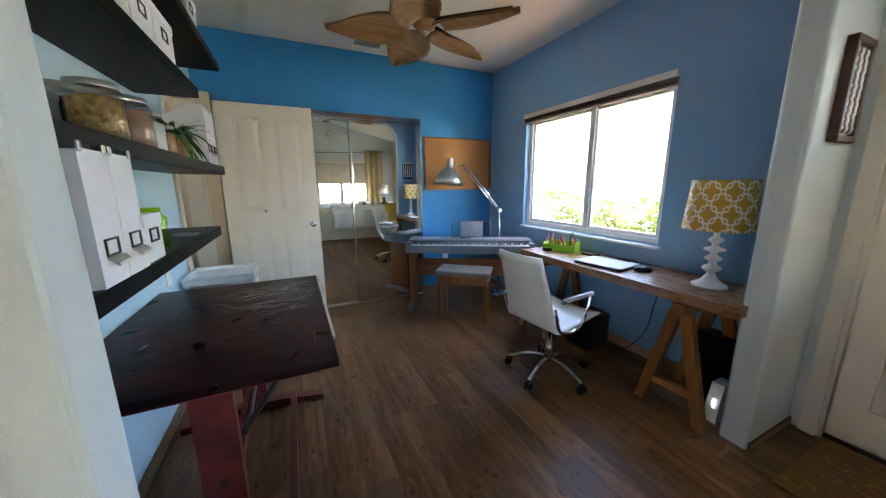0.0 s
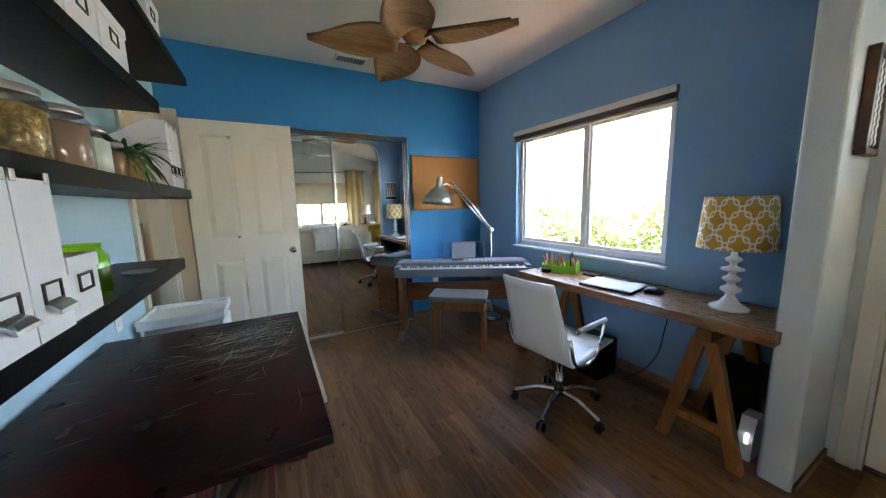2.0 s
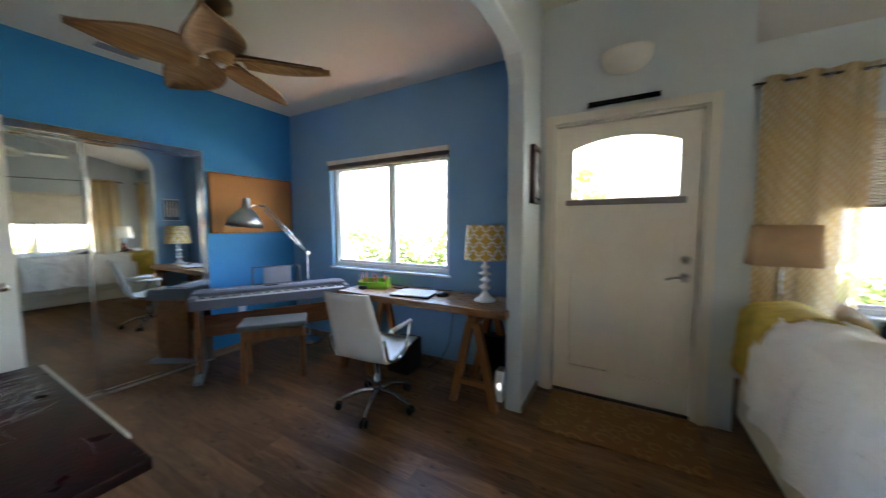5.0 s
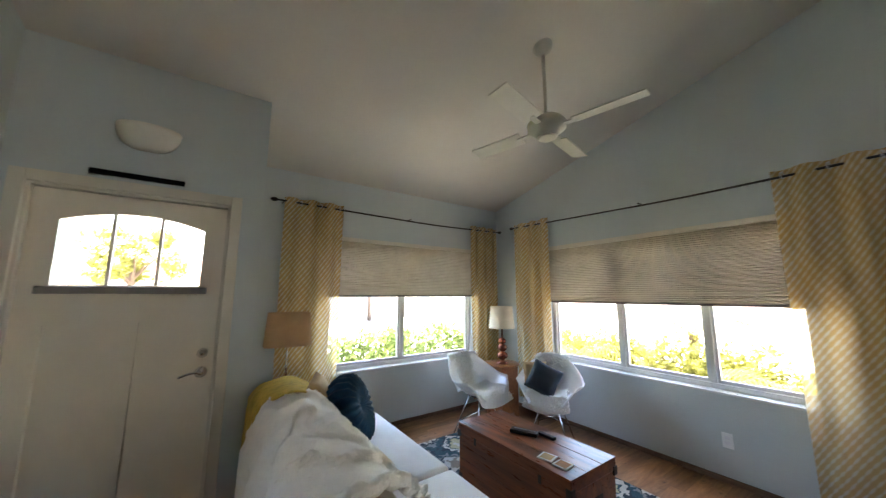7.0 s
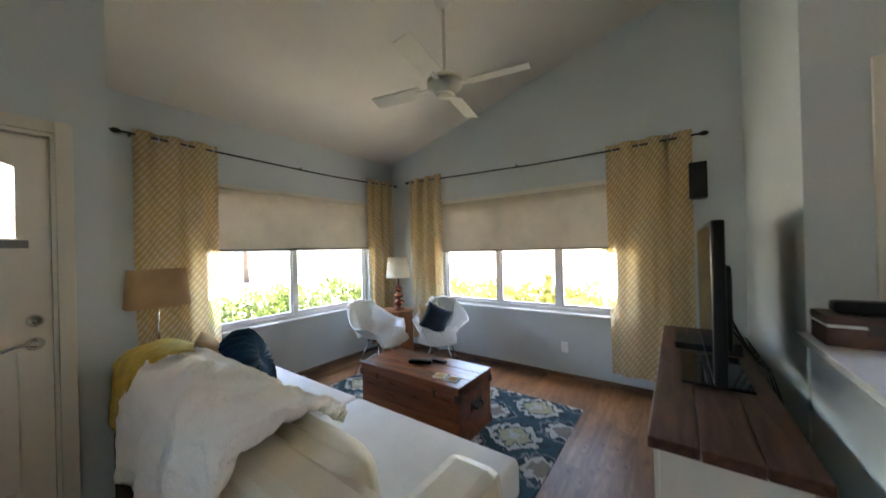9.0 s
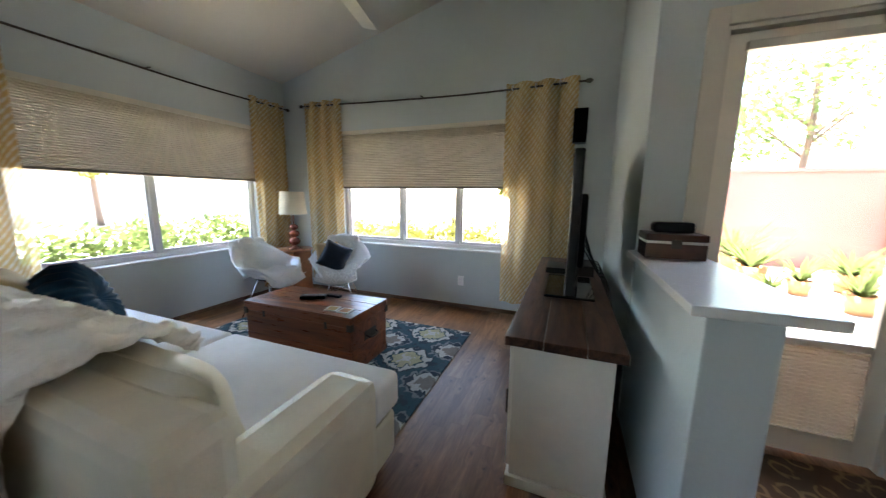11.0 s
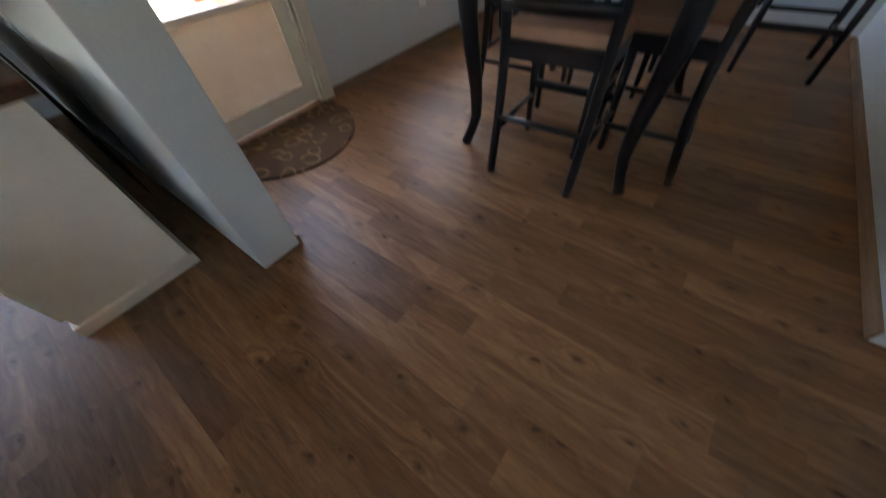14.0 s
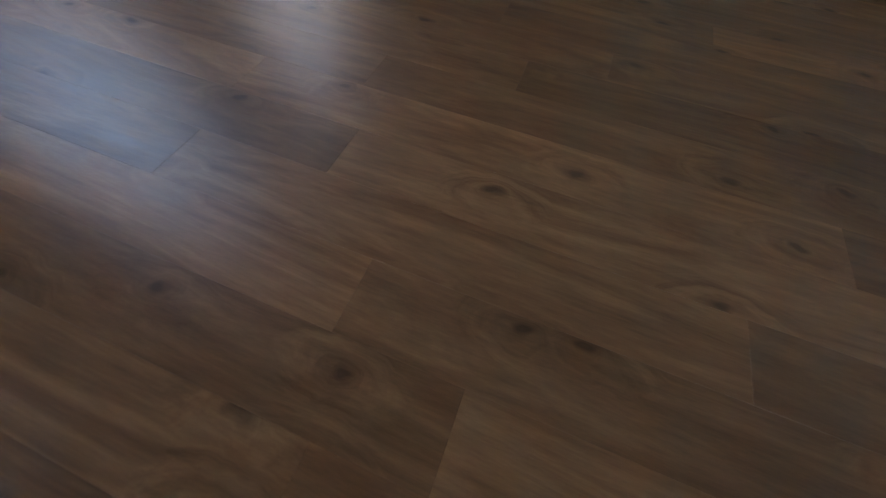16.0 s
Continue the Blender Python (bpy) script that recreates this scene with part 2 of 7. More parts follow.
M["glass"] = glass_mat("window_glass", (0.97, 0.98, 0.98))
M["jar_glass"] = glass_mat("jar_glass", (0.88, 0.92, 0.92), 1.5)
M["green_glass"] = glass_mat("green_glass", (0.62, 0.85, 0.12), 1.5)
M["mirror"] = Nodes("mirror_silver").done((0.82, 0.86, 0.84), 0.015, 1.0)


def cloth_through(name, colour, glow=0.5, lines=None, vary=0.08, grain=260.0, sheer=0.0):
    """Thin cloth that lets light through; lines: colour of a woven diagonal pattern."""
    n = Nodes(name)
    vec = n.coords()
    c = n.mix(1.0, colour, n.ramp(n.noise(vec, 5.0), [(0.3, 1 - vary), (0.7, 1 + vary)]), "MULTIPLY")
    if lines:
        # slanting broken lines: u along the cloth, v down it
        sep = n.add("SeparateXYZ")
        n.link(n.add("TexCoord").outputs["UV"], sep.inputs[0])

        def m(op, a, b):
            node = n.add("Math", operation=op)
            for i, v in enumerate((a, b)):
                if hasattr(v, "is_linked"):
                    n.link(v, node.inputs[i])
                else:
                    node.inputs[i].default_value = v
            return node.outputs[0]

        slant = m("PINGPONG", m("MULTIPLY", m("ADD", sep.outputs[0], sep.outputs[1]), 1 / 0.027), 1.0)
        cross = m("PINGPONG", m("MULTIPLY", m("SUBTRACT", sep.outputs[0], sep.outputs[1]), 1 / 0.05), 1.0)
        weave = m("MULTIPLY", slant, m("ADD", 0.6, m("MULTIPLY", cross, 0.4)))
        c = n.mix(n.ramp(weave, [(0.42, 0.0), (0.62, 0.75)]), c, lines)
    d, tr, mixer = n.add("BsdfDiffuse"), n.add("BsdfTranslucent"), n.add("MixShader")
    n.link(c, d.inputs[0])
    n.link(c, tr.inputs[0])
    mixer.inputs[0].default_value = glow
    b = n.add("Bump")
    b.inputs["Strength"].default_value = 0.3
    b.inputs["Distance"].default_value = 0.002
    n.link(n.noise(vec, grain, 2), b.inputs["Height"])
    n.link(b.outputs[0], d.inputs["Normal"])
    n.link(d.outputs[0], mixer.inputs[1])
    n.link(tr.outputs[0], mixer.inputs[2])
    last = mixer
    if sheer:
        clear, last = n.add("BsdfTransparent"), n.add("MixShader")
        last.inputs[0].default_value = sheer
        n.link(mixer.outputs[0], last.inputs[1])
        n.link(clear.outputs[0], last.inputs[2])
    n.link(last.outputs[0], n.out.inputs[0])
    return n.mat


M["curtain"] = cloth_through("ochre_curtain", (0.70, 0.46, 0.19), 0.55, (0.88, 0.82, 0.64), sheer=0.30)
M["hedge_leaf"] = cloth_through("hedge_leaf", (0.115, 0.16, 0.055), 0.5, None, 0.45, 30.0)
M["yard_leaf"] = cloth_through("yard_leaf", (0.20, 0.20, 0.055), 0.5, None, 0.45, 30.0)
M["fleece"] = cloth_through("white_sheepskin", (0.96, 0.95, 0.92), 0.45, None, 0.03, 130.0)
M["shade"] = cloth_through("cellular_shade", (0.52, 0.47, 0.38), 0.07)
M["shade_dark"] = cloth_through("rolled_shade", (0.26, 0.23, 0.22), 0.1)


def shade_pattern():
    """Ochre cloth with a linked white lattice, on the lamp's own turn and height."""
    n = Nodes("lattice_shade")
    tc, sep = n.add("TexCoord"), n.add("SeparateXYZ")
    n.link(tc.outputs["Object"], sep.inputs[0])
    ang = n.add("Math", operation="ARCTAN2")
    n.link(sep.outputs[1], ang.inputs[0])
    n.link(sep.outputs[0], ang.inputs[1])

    def m(op, a, b=None):
        node = n.add("Math", operation=op)
        for i, v in enumerate((a, b)):
            if v is None:
                continue
            if hasattr(v, "is_linked"):
                n.link(v, node.inputs[i])
            else:
                node.inputs[i].default_value = v
        return node.outputs[0]

    u = m("PINGPONG", m("MULTIPLY", m("ADD", ang.outputs[0], 4.0), 10 / (2 * math.pi)), 0.5)
    v = m("PINGPONG", m("MULTIPLY", sep.outputs[2], 1 / 0.120), 0.5)

    def lobe(cu, cv, r):
        return m("SUBTRACT", m("SQRT", m("ADD", m("POWER", m("ABSOLUTE", m("SUBTRACT", u, cu)), 2.0), m("POWER", m("ABSOLUTE", m("SUBTRACT", v, cv)), 2.0))), r)

    near = m("MINIMUM", lobe(0.0, 0.0, 0.27), m("MINIMUM", lobe(0.26, 0.0, 0.15), lobe(0.0, 0.26, 0.15)))
    other = m("MINIMUM", lobe(0.5, 0.5, 0.27), m("MINIMUM", lobe(0.24, 0.5, 0.15), lobe(0.5, 0.24, 0.15)))
    line = m("MAXIMUM", m("LESS_THAN", m("ABSOLUTE", near), 0.035), m("LESS_THAN", m("ABSOLUTE", other), 0.035))
    c = n.mix(line, (0.56, 0.33, 0.045), (0.78, 0.75, 0.66))
    n.bump(n.noise(n.coords(), 300.0), 0.2, 0.002)
    return n.done(c, 0.8)


M["lattice"] = shade_pattern()


def rug_pattern():
    """Ikat medallions: ragged flowers in cream and olive on teal, navy and grey."""
    n = Nodes("ikat_rug")
    vec = n.coords()
    ragged = n.add("TexNoise")
    ragged.inputs["Scale"].default_value, ragged.inputs["Detail"].default_value = 9.0, 4.0
    n.link(n.coords((3.2, 1, 1)), ragged.inputs["Vector"])
    push = n.add("VectorMath", operation="MULTIPLY_ADD")
    n.link(ragged.outputs["Color"], push.inputs[0])
    push.inputs[1].default_value = (0.05, 0.15, 0.0)
    n.link(vec, push.inputs[2])
    sep = n.add("SeparateXYZ")
    n.link(push.outputs[0], sep.inputs[0])

    def m(op, a, b=0.0):
        node = n.add("Math", operation=op)
        for i, v in enumerate((a, b)):
            if hasattr(v, "is_linked"):
                n.link(v, node.inputs[i])
            else:
                node.inputs[i].default_value = v
        return node.outputs[0]

    a = m("COSINE", m("MULTIPLY", sep.outputs[0], 2 * math.pi / 0.58))
    b = m("COSINE", m("MULTIPLY", sep.outputs[1], 2 * math.pi / 0.50))
    petals = m("MULTIPLY", m("COSINE", m("MULTIPLY", sep.outputs[0], 2 * math.pi / 0.115)), m("COSINE", m("MULTIPLY", sep.outputs[1], 2 * math.pi / 0.10)))
    s = m("ADD", m("ADD", m("MULTIPLY", m("ADD", a, b), 0.25), 0.5), m("MULTIPLY", petals, 0.07))
    navy, teal, cream, grey = (0.008, 0.026, 0.040), (0.010, 0.052, 0.068), (0.44, 0.43, 0.38), (0.17, 0.19, 0.19)
    c = n.ramp(s, [(0.0, (0.20, 0.17, 0.14)), (0.10, cream), (0.20, navy), (0.30, grey), (0.38, teal), (0.52, navy), (0.62, cream), (0.74, teal), (0.82, (0.36, 0.34, 0.20)), (0.96, cream)], "CONSTANT")
    c = n.mix(0.45, c, n.ramp(n.noise(n.coords((1, 4, 1)), 60.0, 3), [(0.3, 0.4), (0.7, 1.15)]), "MULTIPLY")
    n.bump(n.noise(vec, 240.0, 3), 0.8, 0.006)
    return n.done(c, 0.95)


M["rug"] = rug_pattern()


def scroll_mat(name, ground, line, scale):
    """Woven mat with broken curls of a lighter thread."""
    n = Nodes(name)
    vec = n.coords()
    v = n.add("TexVoronoi", feature="F1", voronoi_dimensions="2D")
    v.inputs["Scale"].default_value = scale
    bent = n.add("VectorMath", operation="MULTIPLY_ADD")
    soft = n.add("TexNoise")
    soft.inputs["Scale"].default_value = 7.0
    n.link(vec, soft.inputs["Vector"])
    n.link(soft.outputs["Color"], bent.inputs[0])
    bent.inputs[1].default_value = (0.10, 0.10, 0.0)
    n.link(vec, bent.inputs[2])
    n.link(bent.outputs[0], v.inputs["Vector"])
    curl = n.ramp(v.outputs["Distance"], [(0.22, 0.0), (0.27, 1.0), (0.34, 1.0), (0.40, 0.0)])
    broken = n.ramp(n.noise(vec, 14.0, 2), [(0.38, 0.0), (0.45, 0.8)])
    c = n.mix(n.mix(1.0, curl, broken, "MULTIPLY"), ground, line)
    c = n.mix(0.4, c, n.ramp(n.noise(vec, 120.0), [(0.3, 0.5), (0.7, 1.1)]), "MULTIPLY")
    n.bump(n.noise(vec, 200.0), 0.8, 0.006)
    return n.done(c, 0.95)


M["scroll"] = scroll_mat("scroll_mat", (0.075, 0.040, 0.020), (0.24, 0.16, 0.075), 8.0)
M["coir"] = scroll_mat("coir_mat", (0.24, 0.115, 0.038), (0.36, 0.20, 0.08), 10.0)


def stained_top():
    """Old red-brown drawing board with paint streaks and knife marks."""
    n = Nodes("stained_board")
    vec = n.coords()
    c = n.ramp(n.noise(vec, 3.0, 6, 0.6, 0.8), [(0.3, (0.008, 0.004, 0.005)), (0.5, (0.022, 0.006, 0.007)), (0.72, (0.075, 0.010, 0.010))])
    # bluish reflected gloss, mixed into the base colour in noisy patches
    painted_sheen = n.ramp(n.noise(n.coords((5, 2.2, 1)), 2.4, 6, 0.7, 1.0), [(0.58, 0.0), (0.85, 0.16)])
    c = n.mix(painted_sheen, c, (0.13, 0.15, 0.24))
    n.bump(n.noise(vec, 60.0), 0.25, 0.004)
    n.bsdf.inputs["Specular IOR Level"].default_value = 0.10
    r = n.ramp(n.noise(vec, 9.0), [(0.3, 0.25), (0.7, 0.38)])
    return n.done(c, r)


M["board"] = stained_top()
M["cork"] = plain("cork", (0.42, 0.19, 0.065), 0.9, vary=0.22, scale=120, bump=0.6, grain=220)


def batik():
    """Hanging cloth in orange, yellow and dark red with branching lines."""
    n = Nodes("batik_cloth")
    vec = n.coords((1, 1.1, 0.8), (18, 0, 0))
    c = n.ramp(n.noise(vec, 2.7, 3, 0.5, 1.9), [(0.30, (0.30, 0.035, 0.010)), (0.40, (0.55, 0.13, 0.012)), (0.49, (0.66, 0.26, 0.018)), (0.56, (0.74, 0.46, 0.045)), (0.66, (0.56, 0.17, 0.02)), (0.74, (0.62, 0.55, 0.44))])
    crackle = n.ramp(n.noise(n.coords((1, 9, 9)), 3.0, 5, 0.7, 1.2), [(0.36, 0.45), (0.55, 1.0)])
    c = n.mix(0.8, c, crackle, "MULTIPLY")
    bands = n.add("TexWave", wave_type="BANDS", bands_direction="Z")
    for slot, value in (("Scale", 1.25), ("Distortion", 9.0), ("Detail", 2.0), ("Detail Scale", 0.9)):
        bands.inputs[slot].default_value = value
    n.link(vec, bands.inputs["Vector"])
    c = n.mix(n.ramp(bands.outputs["Fac"], [(0.0, 0.9), (0.045, 0.0)]), c, (0.07, 0.022, 0.014))
    veins = n.add("TexVoronoi", feature="DISTANCE_TO_EDGE")
    veins.inputs["Scale"].default_value = 3.2
    bent = n.add("VectorMath", operation="MULTIPLY_ADD")
    soft = n.add("TexNoise")
    soft.inputs["Scale"].default_value = 3.0
    n.link(vec, soft.inputs["Vector"])
    n.link(soft.outputs["Color"], bent.inputs[0])
    bent.inputs[1].default_value = (0.0, 0.45, 0.45)
    n.link(vec, bent.inputs[2])
    n.link(bent.outputs[0], veins.inputs["Vector"])
    c = n.mix(n.ramp(veins.outputs["Distance"], [(0.018, 0.85), (0.05, 0.0)]), c, (0.08, 0.02, 0.012))
    return n.done(c, 0.85)


M["batik"] = batik()
M["floor_piece"] = wood("floor_board", (0.128, 0.057, 0.024), (0.285, 0.152, 0.072), 0.38, "Y", 0.75, True, "object", 0.25)
M["floor_rest"] = wood("floor_board_rest", (0.128, 0.057, 0.024), (0.285, 0.152, 0.072), 0.38, "Y", 0.75, True, "island", 0.25)

# ---- mesh helpers ----


def box(bm, x0, x1, y0, y1, z0, z1, bevel=0.0, m=None, segments=2):
    made = bmesh.ops.create_cube(bm, size=1)["verts"]
    for v in made:
        v.co = Vector((x0 + (v.co.x + 0.5) * (x1 - x0), y0 + (v.co.y + 0.5) * (y1 - y0), z0 + (v.co.z + 0.5) * (z1 - z0)))
    if bevel:
        edges = list({e for v in made for e in v.link_edges})
        out = bmesh.ops.bevel(bm, geom=edges, offset=bevel, segments=segments, profile=0.6, affect="EDGES")
        made = list({v for f in out["faces"] for v in f.verts} | {v for v in made if v.is_valid})
    if m is not None:
        bmesh.ops.transform(bm, matrix=m, verts=made)
    return made


def tube(bm, points, radius, sides=10, closed=False):
    """A round bar along points; radius: a number or one a point."""
    pts = [Vector(p) for p in points]
    rings = []
    for i, p in enumerate(pts):
        a, b = pts[max(i - 1, 0)], pts[min(i + 1, len(pts) - 1)]
        if closed:
            a, b = pts[i - 1], pts[(i + 1) % len(pts)]
        t = (b - a).normalized()
        up = Vector((0, 0, 1)) if abs(t.z) < 0.9 else Vector((1, 0, 0))
        u = t.cross(up).normalized()
        w = u.cross(t)
        r = radius[i] if isinstance(radius, (list, tuple)) else radius
        rings.append([bm.verts.new(p + r * (math.cos(k) * u + math.sin(k) * w)) for k in (2 * math.pi * j / sides for j in range(sides))])
    pairs = list(zip(rings, rings[1:])) + ([(rings[-1], rings[0])] if closed else [])
    for a, b in pairs:
        for j in range(sides):
            f = bm.faces.new((a[j], a[(j + 1) % sides], b[(j + 1) % sides], b[j]))
            f.smooth = True
    if not closed:
        bm.faces.new(rings[0])
        bm.faces.new(rings[-1][::-1])


def lathe(bm, profile, centre=(0, 0, 0), sides=24, smooth=True):
    """Turns (radius, height) pairs round the upright axis."""
    cx, cy, cz = centre
    rings = []
    for r, z in profile:
        if r < 1e-5:
            rings.append([bm.verts.new((cx, cy, cz + z))])
        else:
            rings.append([bm.verts.new((cx + r * math.cos(a), cy + r * math.sin(a), cz + z)) for a in (2 * math.pi * j / sides for j in range(sides))])
    for a, b in zip(rings, rings[1:]):
        for j in range(sides):
            k = (j + 1) % sides
            corner = [a[0] if len(a) == 1 else a[j], a[0] if len(a) == 1 else a[k], b[0] if len(b) == 1 else b[k], b[0] if len(b) == 1 else b[j]]
            corner = list(dict.fromkeys(corner))
            if len(corner) > 2:
                f = bm.faces.new(corner)
                f.smooth = smooth


def sheet(bm, rows, smooth=True, thick=0.0):
    """A skin through rows of points; thick: its depth along the normals."""
    grid = [[bm.verts.new(p) for p in row] for row in rows]
    faces = []
    for a, b in zip(grid, grid[1:]):
        for j in range(len(a) - 1):
            f = bm.faces.new((a[j], a[j + 1], b[j + 1], b[j]))
            f.smooth = smooth
            faces.append(f)
    if thick:
        bmesh.ops.recalc_face_normals(bm, faces=faces)
        out = bmesh.ops.solidify(bm, geom=faces, thickness=thick)
        for f in out["geom"]:
            if isinstance(f, bmesh.types.BMFace):
                f.smooth = smooth
    return grid


def prism(bm, outline, axis, a, b):
    """An outline of (u, v) pairs drawn out along an axis; u and v are the two others in order."""
    def put(u, v, w):
        return {"x": (w, u, v), "y": (u, w, v), "z": (u, v, w)}[axis]
    lo = [bm.verts.new(put(u, v, a)) for u, v in outline]
    hi = [bm.verts.new(put(u, v, b)) for u, v in outline]
    bm.faces.new(lo)
    bm.faces.new(hi[::-1])
    n = len(outline)
    for i in range(n):
        bm.faces.new((lo[i], hi[i], hi[(i + 1) % n], lo[(i + 1) % n]))
    bmesh.ops.recalc_face_normals(bm, faces=bm.faces[:])


def mesh_of(name, bm, material):
    bmesh.ops.recalc_face_normals(bm, faces=bm.faces[:])
    data = bpy.data.meshes.new(name)
    bm.to_mesh(data)
    bm.free()
    data.materials.append(material)
    return data


def part(name, bm, material, parent=None, label=""):
    ob = new(name, mesh_of(name, bm, material))
    if parent is not None:
        ob.parent = parent
    return tagged(ob, label)


def thing(name, m, label, category, group="", kind=""):
    ob = new(name)
    ob.empty_display_size = 0.1
    ob.matrix_basis = m
    return tagged(ob, label, category, group, kind)


def solid(name, material, parent, *boxes, bevel=0.0, label="", m=None):
    bm = bmesh.new()
    for b in boxes:
        box(bm, *b, bevel=bevel, m=m)
    return part(name, bm, material, parent, label)


def rod(name, material, parent, points, radius, label="", sides=10):
    bm = bmesh.new()
    tube(bm, points, radius, sides)
    return part(name, bm, material, parent, label)


def turned(name, material, parent, profile, centre=(0, 0, 0), label="", sides=24):
    bm = bmesh.new()
    lathe(bm, profile, centre, sides)
    return part(name, bm, material, parent, label)


def bend(points, steps=6):
    """A smooth line through points."""
    pts = [Vector(p) for p in points]
    pts = [2 * pts[0] - pts[1], *pts, 2 * pts[-1] - pts[-2]]
    out = []
    for i in range(1, len(pts) - 2):
        p0, p1, p2, p3 = pts[i - 1 : i + 3]
        for k in range(steps):
            t = k / steps
            out.append(0.5 * (2 * p1 + (p2 - p0) * t + (2 * p0 - 5 * p1 + 4 * p2 - p3) * t * t + (3 * p1 - p0 - 3 * p2 + p3) * t ** 3))
    return out + [pts[-2]]


def structure(ob, label, category):
    return tagged(ob, label, category, kind="structure")


# ---- plan ----
XW, YF, XO = 2.777, 3.99, -0.28  # office: window wall, closet wall, shelf wall
YA, YA2 = 1.007, 1.13  # wall with the wide opening
XD, XF, YS = 2.82, 3.67, -3.42  # entry wall, front wall, side wall
XJ, YB, XWEST = -0.33, -1.943, -3.86  # jog, back wall, dining end wall
OFFICE_H = 2.64
RIDGE_X, RIDGE_Z = 0.0, 3.647


def roof_z(x):
    return RIDGE_Z - (0.25 * (x - RIDGE_X) if x > RIDGE_X else 0.27 * (RIDGE_X - x))


def wall(name, axis, a, b, lo, hi, z1, material, label, holes=(), gable=False):
    """A wall along x or y from lo to hi, between the planes a and b, with openings (lo, hi, bottom, top)."""
    bm = bmesh.new()
    us = sorted({lo, hi, *[h[0] for h in holes], *[h[1] for h in holes]})
    zs = sorted({0.0, z1, *[h[2] for h in holes], *[h[3] for h in holes]})
    for u0, u1 in zip(us, us[1:]):
        run = None
        for z0, z2 in zip(zs, zs[1:]):
            open_here = any(h[0] - 1e-6 <= u0 and u1 <= h[1] + 1e-6 and h[2] - 1e-6 <= z0 and z2 <= h[3] + 1e-6 for h in holes)
            if open_here:
                if run:
                    spans(bm, axis, a, b, u0, u1, *run)
                run = None
            else:
                run = (run[0] if run else z0, z2)
        if run:
            spans(bm, axis, a, b, u0, u1, *run)
    if gable:
        line = [(lo, z1), (hi, z1), (hi, roof_z(hi) + 0.02)]
        if lo < RIDGE_X < hi:
            line.append((RIDGE_X, RIDGE_Z + 0.02))
        line.append((lo, roof_z(lo) + 0.02))
        prism(bm, line, "y", a, b)
    ob = part(name, bm, material)
    return structure(ob, label, "wall")


def spans(bm, axis, a, b, u0, u1, z0, z1):
    if axis == "y":
        box(bm, a, b, u0, u1, z0, z1)
    else:
        box(bm, u0, u1, a, b, z0, z1)


# ---- walls ----
WIN_O = (1.80, 3.31, 0.866, 2.0)
WIN_1 = (-2.92, -0.93, 0.66, 2.08)
WIN_2 = (0.55, 2.75, 0.69, 2.04)
WIN_D = (-3.63, -2.15, 0.64, 1.90)
FDOOR = (-0.03, 0.905, 0.0, 2.085)
BDOOR = (-1.435, -0.60, 0.0, 2.06)
SIDE = (3.17, 3.93, 0.0, 2.05)
wall("wall_east_office", "y", XW, XW + 0.15, YA2, YF + 0.12, 2.75, M["wall_blue"], "mid-blue painted office wall with a sliding window", [WIN_O])
wall("wall_north_office", "x", YF, YF + 0.12, XO - 0.12, XW, 2.75, M["wall_accent"], "deep blue painted accent wall behind the closet")
wall("wall_west_office", "y", XO - 0.12, XO, YA2, YF, 2.75, M["wall_pale"], "pale blue painted wall behind the shelves", [SIDE])
wall("wall_entry", "y", XD, XD + 0.13, -0.10, YA, 3.05, M["wall_grey"], "grey-blue painted wall round the front door", [FDOOR])
wall("wall_nib", "x", -0.225, -0.10, XD, XF + 0.15, 3.05, M["wall_grey"], "grey-blue painted return wall beside the entry")
wall("wall_front_living", "y", XF, XF + 0.15, YS - 0.13, -0.225, 2.75, M["wall_grey"], "grey-blue painted front wall of the living room", [WIN_1])
wall("wall_side_living", "x", YS - 0.13, YS, XJ - 0.12, XF, 2.66, M["wall_grey"], "grey-blue painted gable wall with a three-part window", [WIN_2], True)
wall("wall_jog", "y", XJ - 0.12, XJ, YS, YB, 3.6, M["wall_grey"], "grey-blue painted return wall behind the television")
wall("wall_back_dining", "x", YB - 0.13, YB, XWEST - 0.12, XJ - 0.12, 2.58, M["wall_grey"], "grey-blue painted wall with back door and window", [WIN_D, BDOOR], True)
wall("wall_north_dining", "x", 0.80, YA - 0.004, XWEST, -1.225, 2.58, M["wall_grey"], "grey-blue painted wall closing the dining side", (), True)
wall("wall_end_dining", "y", XWEST - 0.12, XWEST, YB, YA2, 2.65, M["wall_grey"], "pale grey-blue painted dining end wall")


def arch_outline(x0, x1, left, right, top, radius, roof):
    """Outline of a wall with a wide round-cornered opening down to the floor."""
    pts = [(x0, 0.0), (left, 0.0)]
    for k in range(9):
        a = math.pi - math.pi / 2 * k / 8
        pts.append((left + radius + radius * math.cos(a), top - radius + radius * math.sin(a)))
    for k in range(9):
        a = math.pi / 2 - math.pi / 2 * k / 8
        pts.append((right - radius + radius * math.cos(a), top - radius + radius * math.sin(a)))
    return pts + [(right, 0.0), (x1, 0.0), (x1, roof(x1)), *([(RIDGE_X, roof(RIDGE_X))] if x0 < RIDGE_X < x1 else []), (x0, roof(x0))]


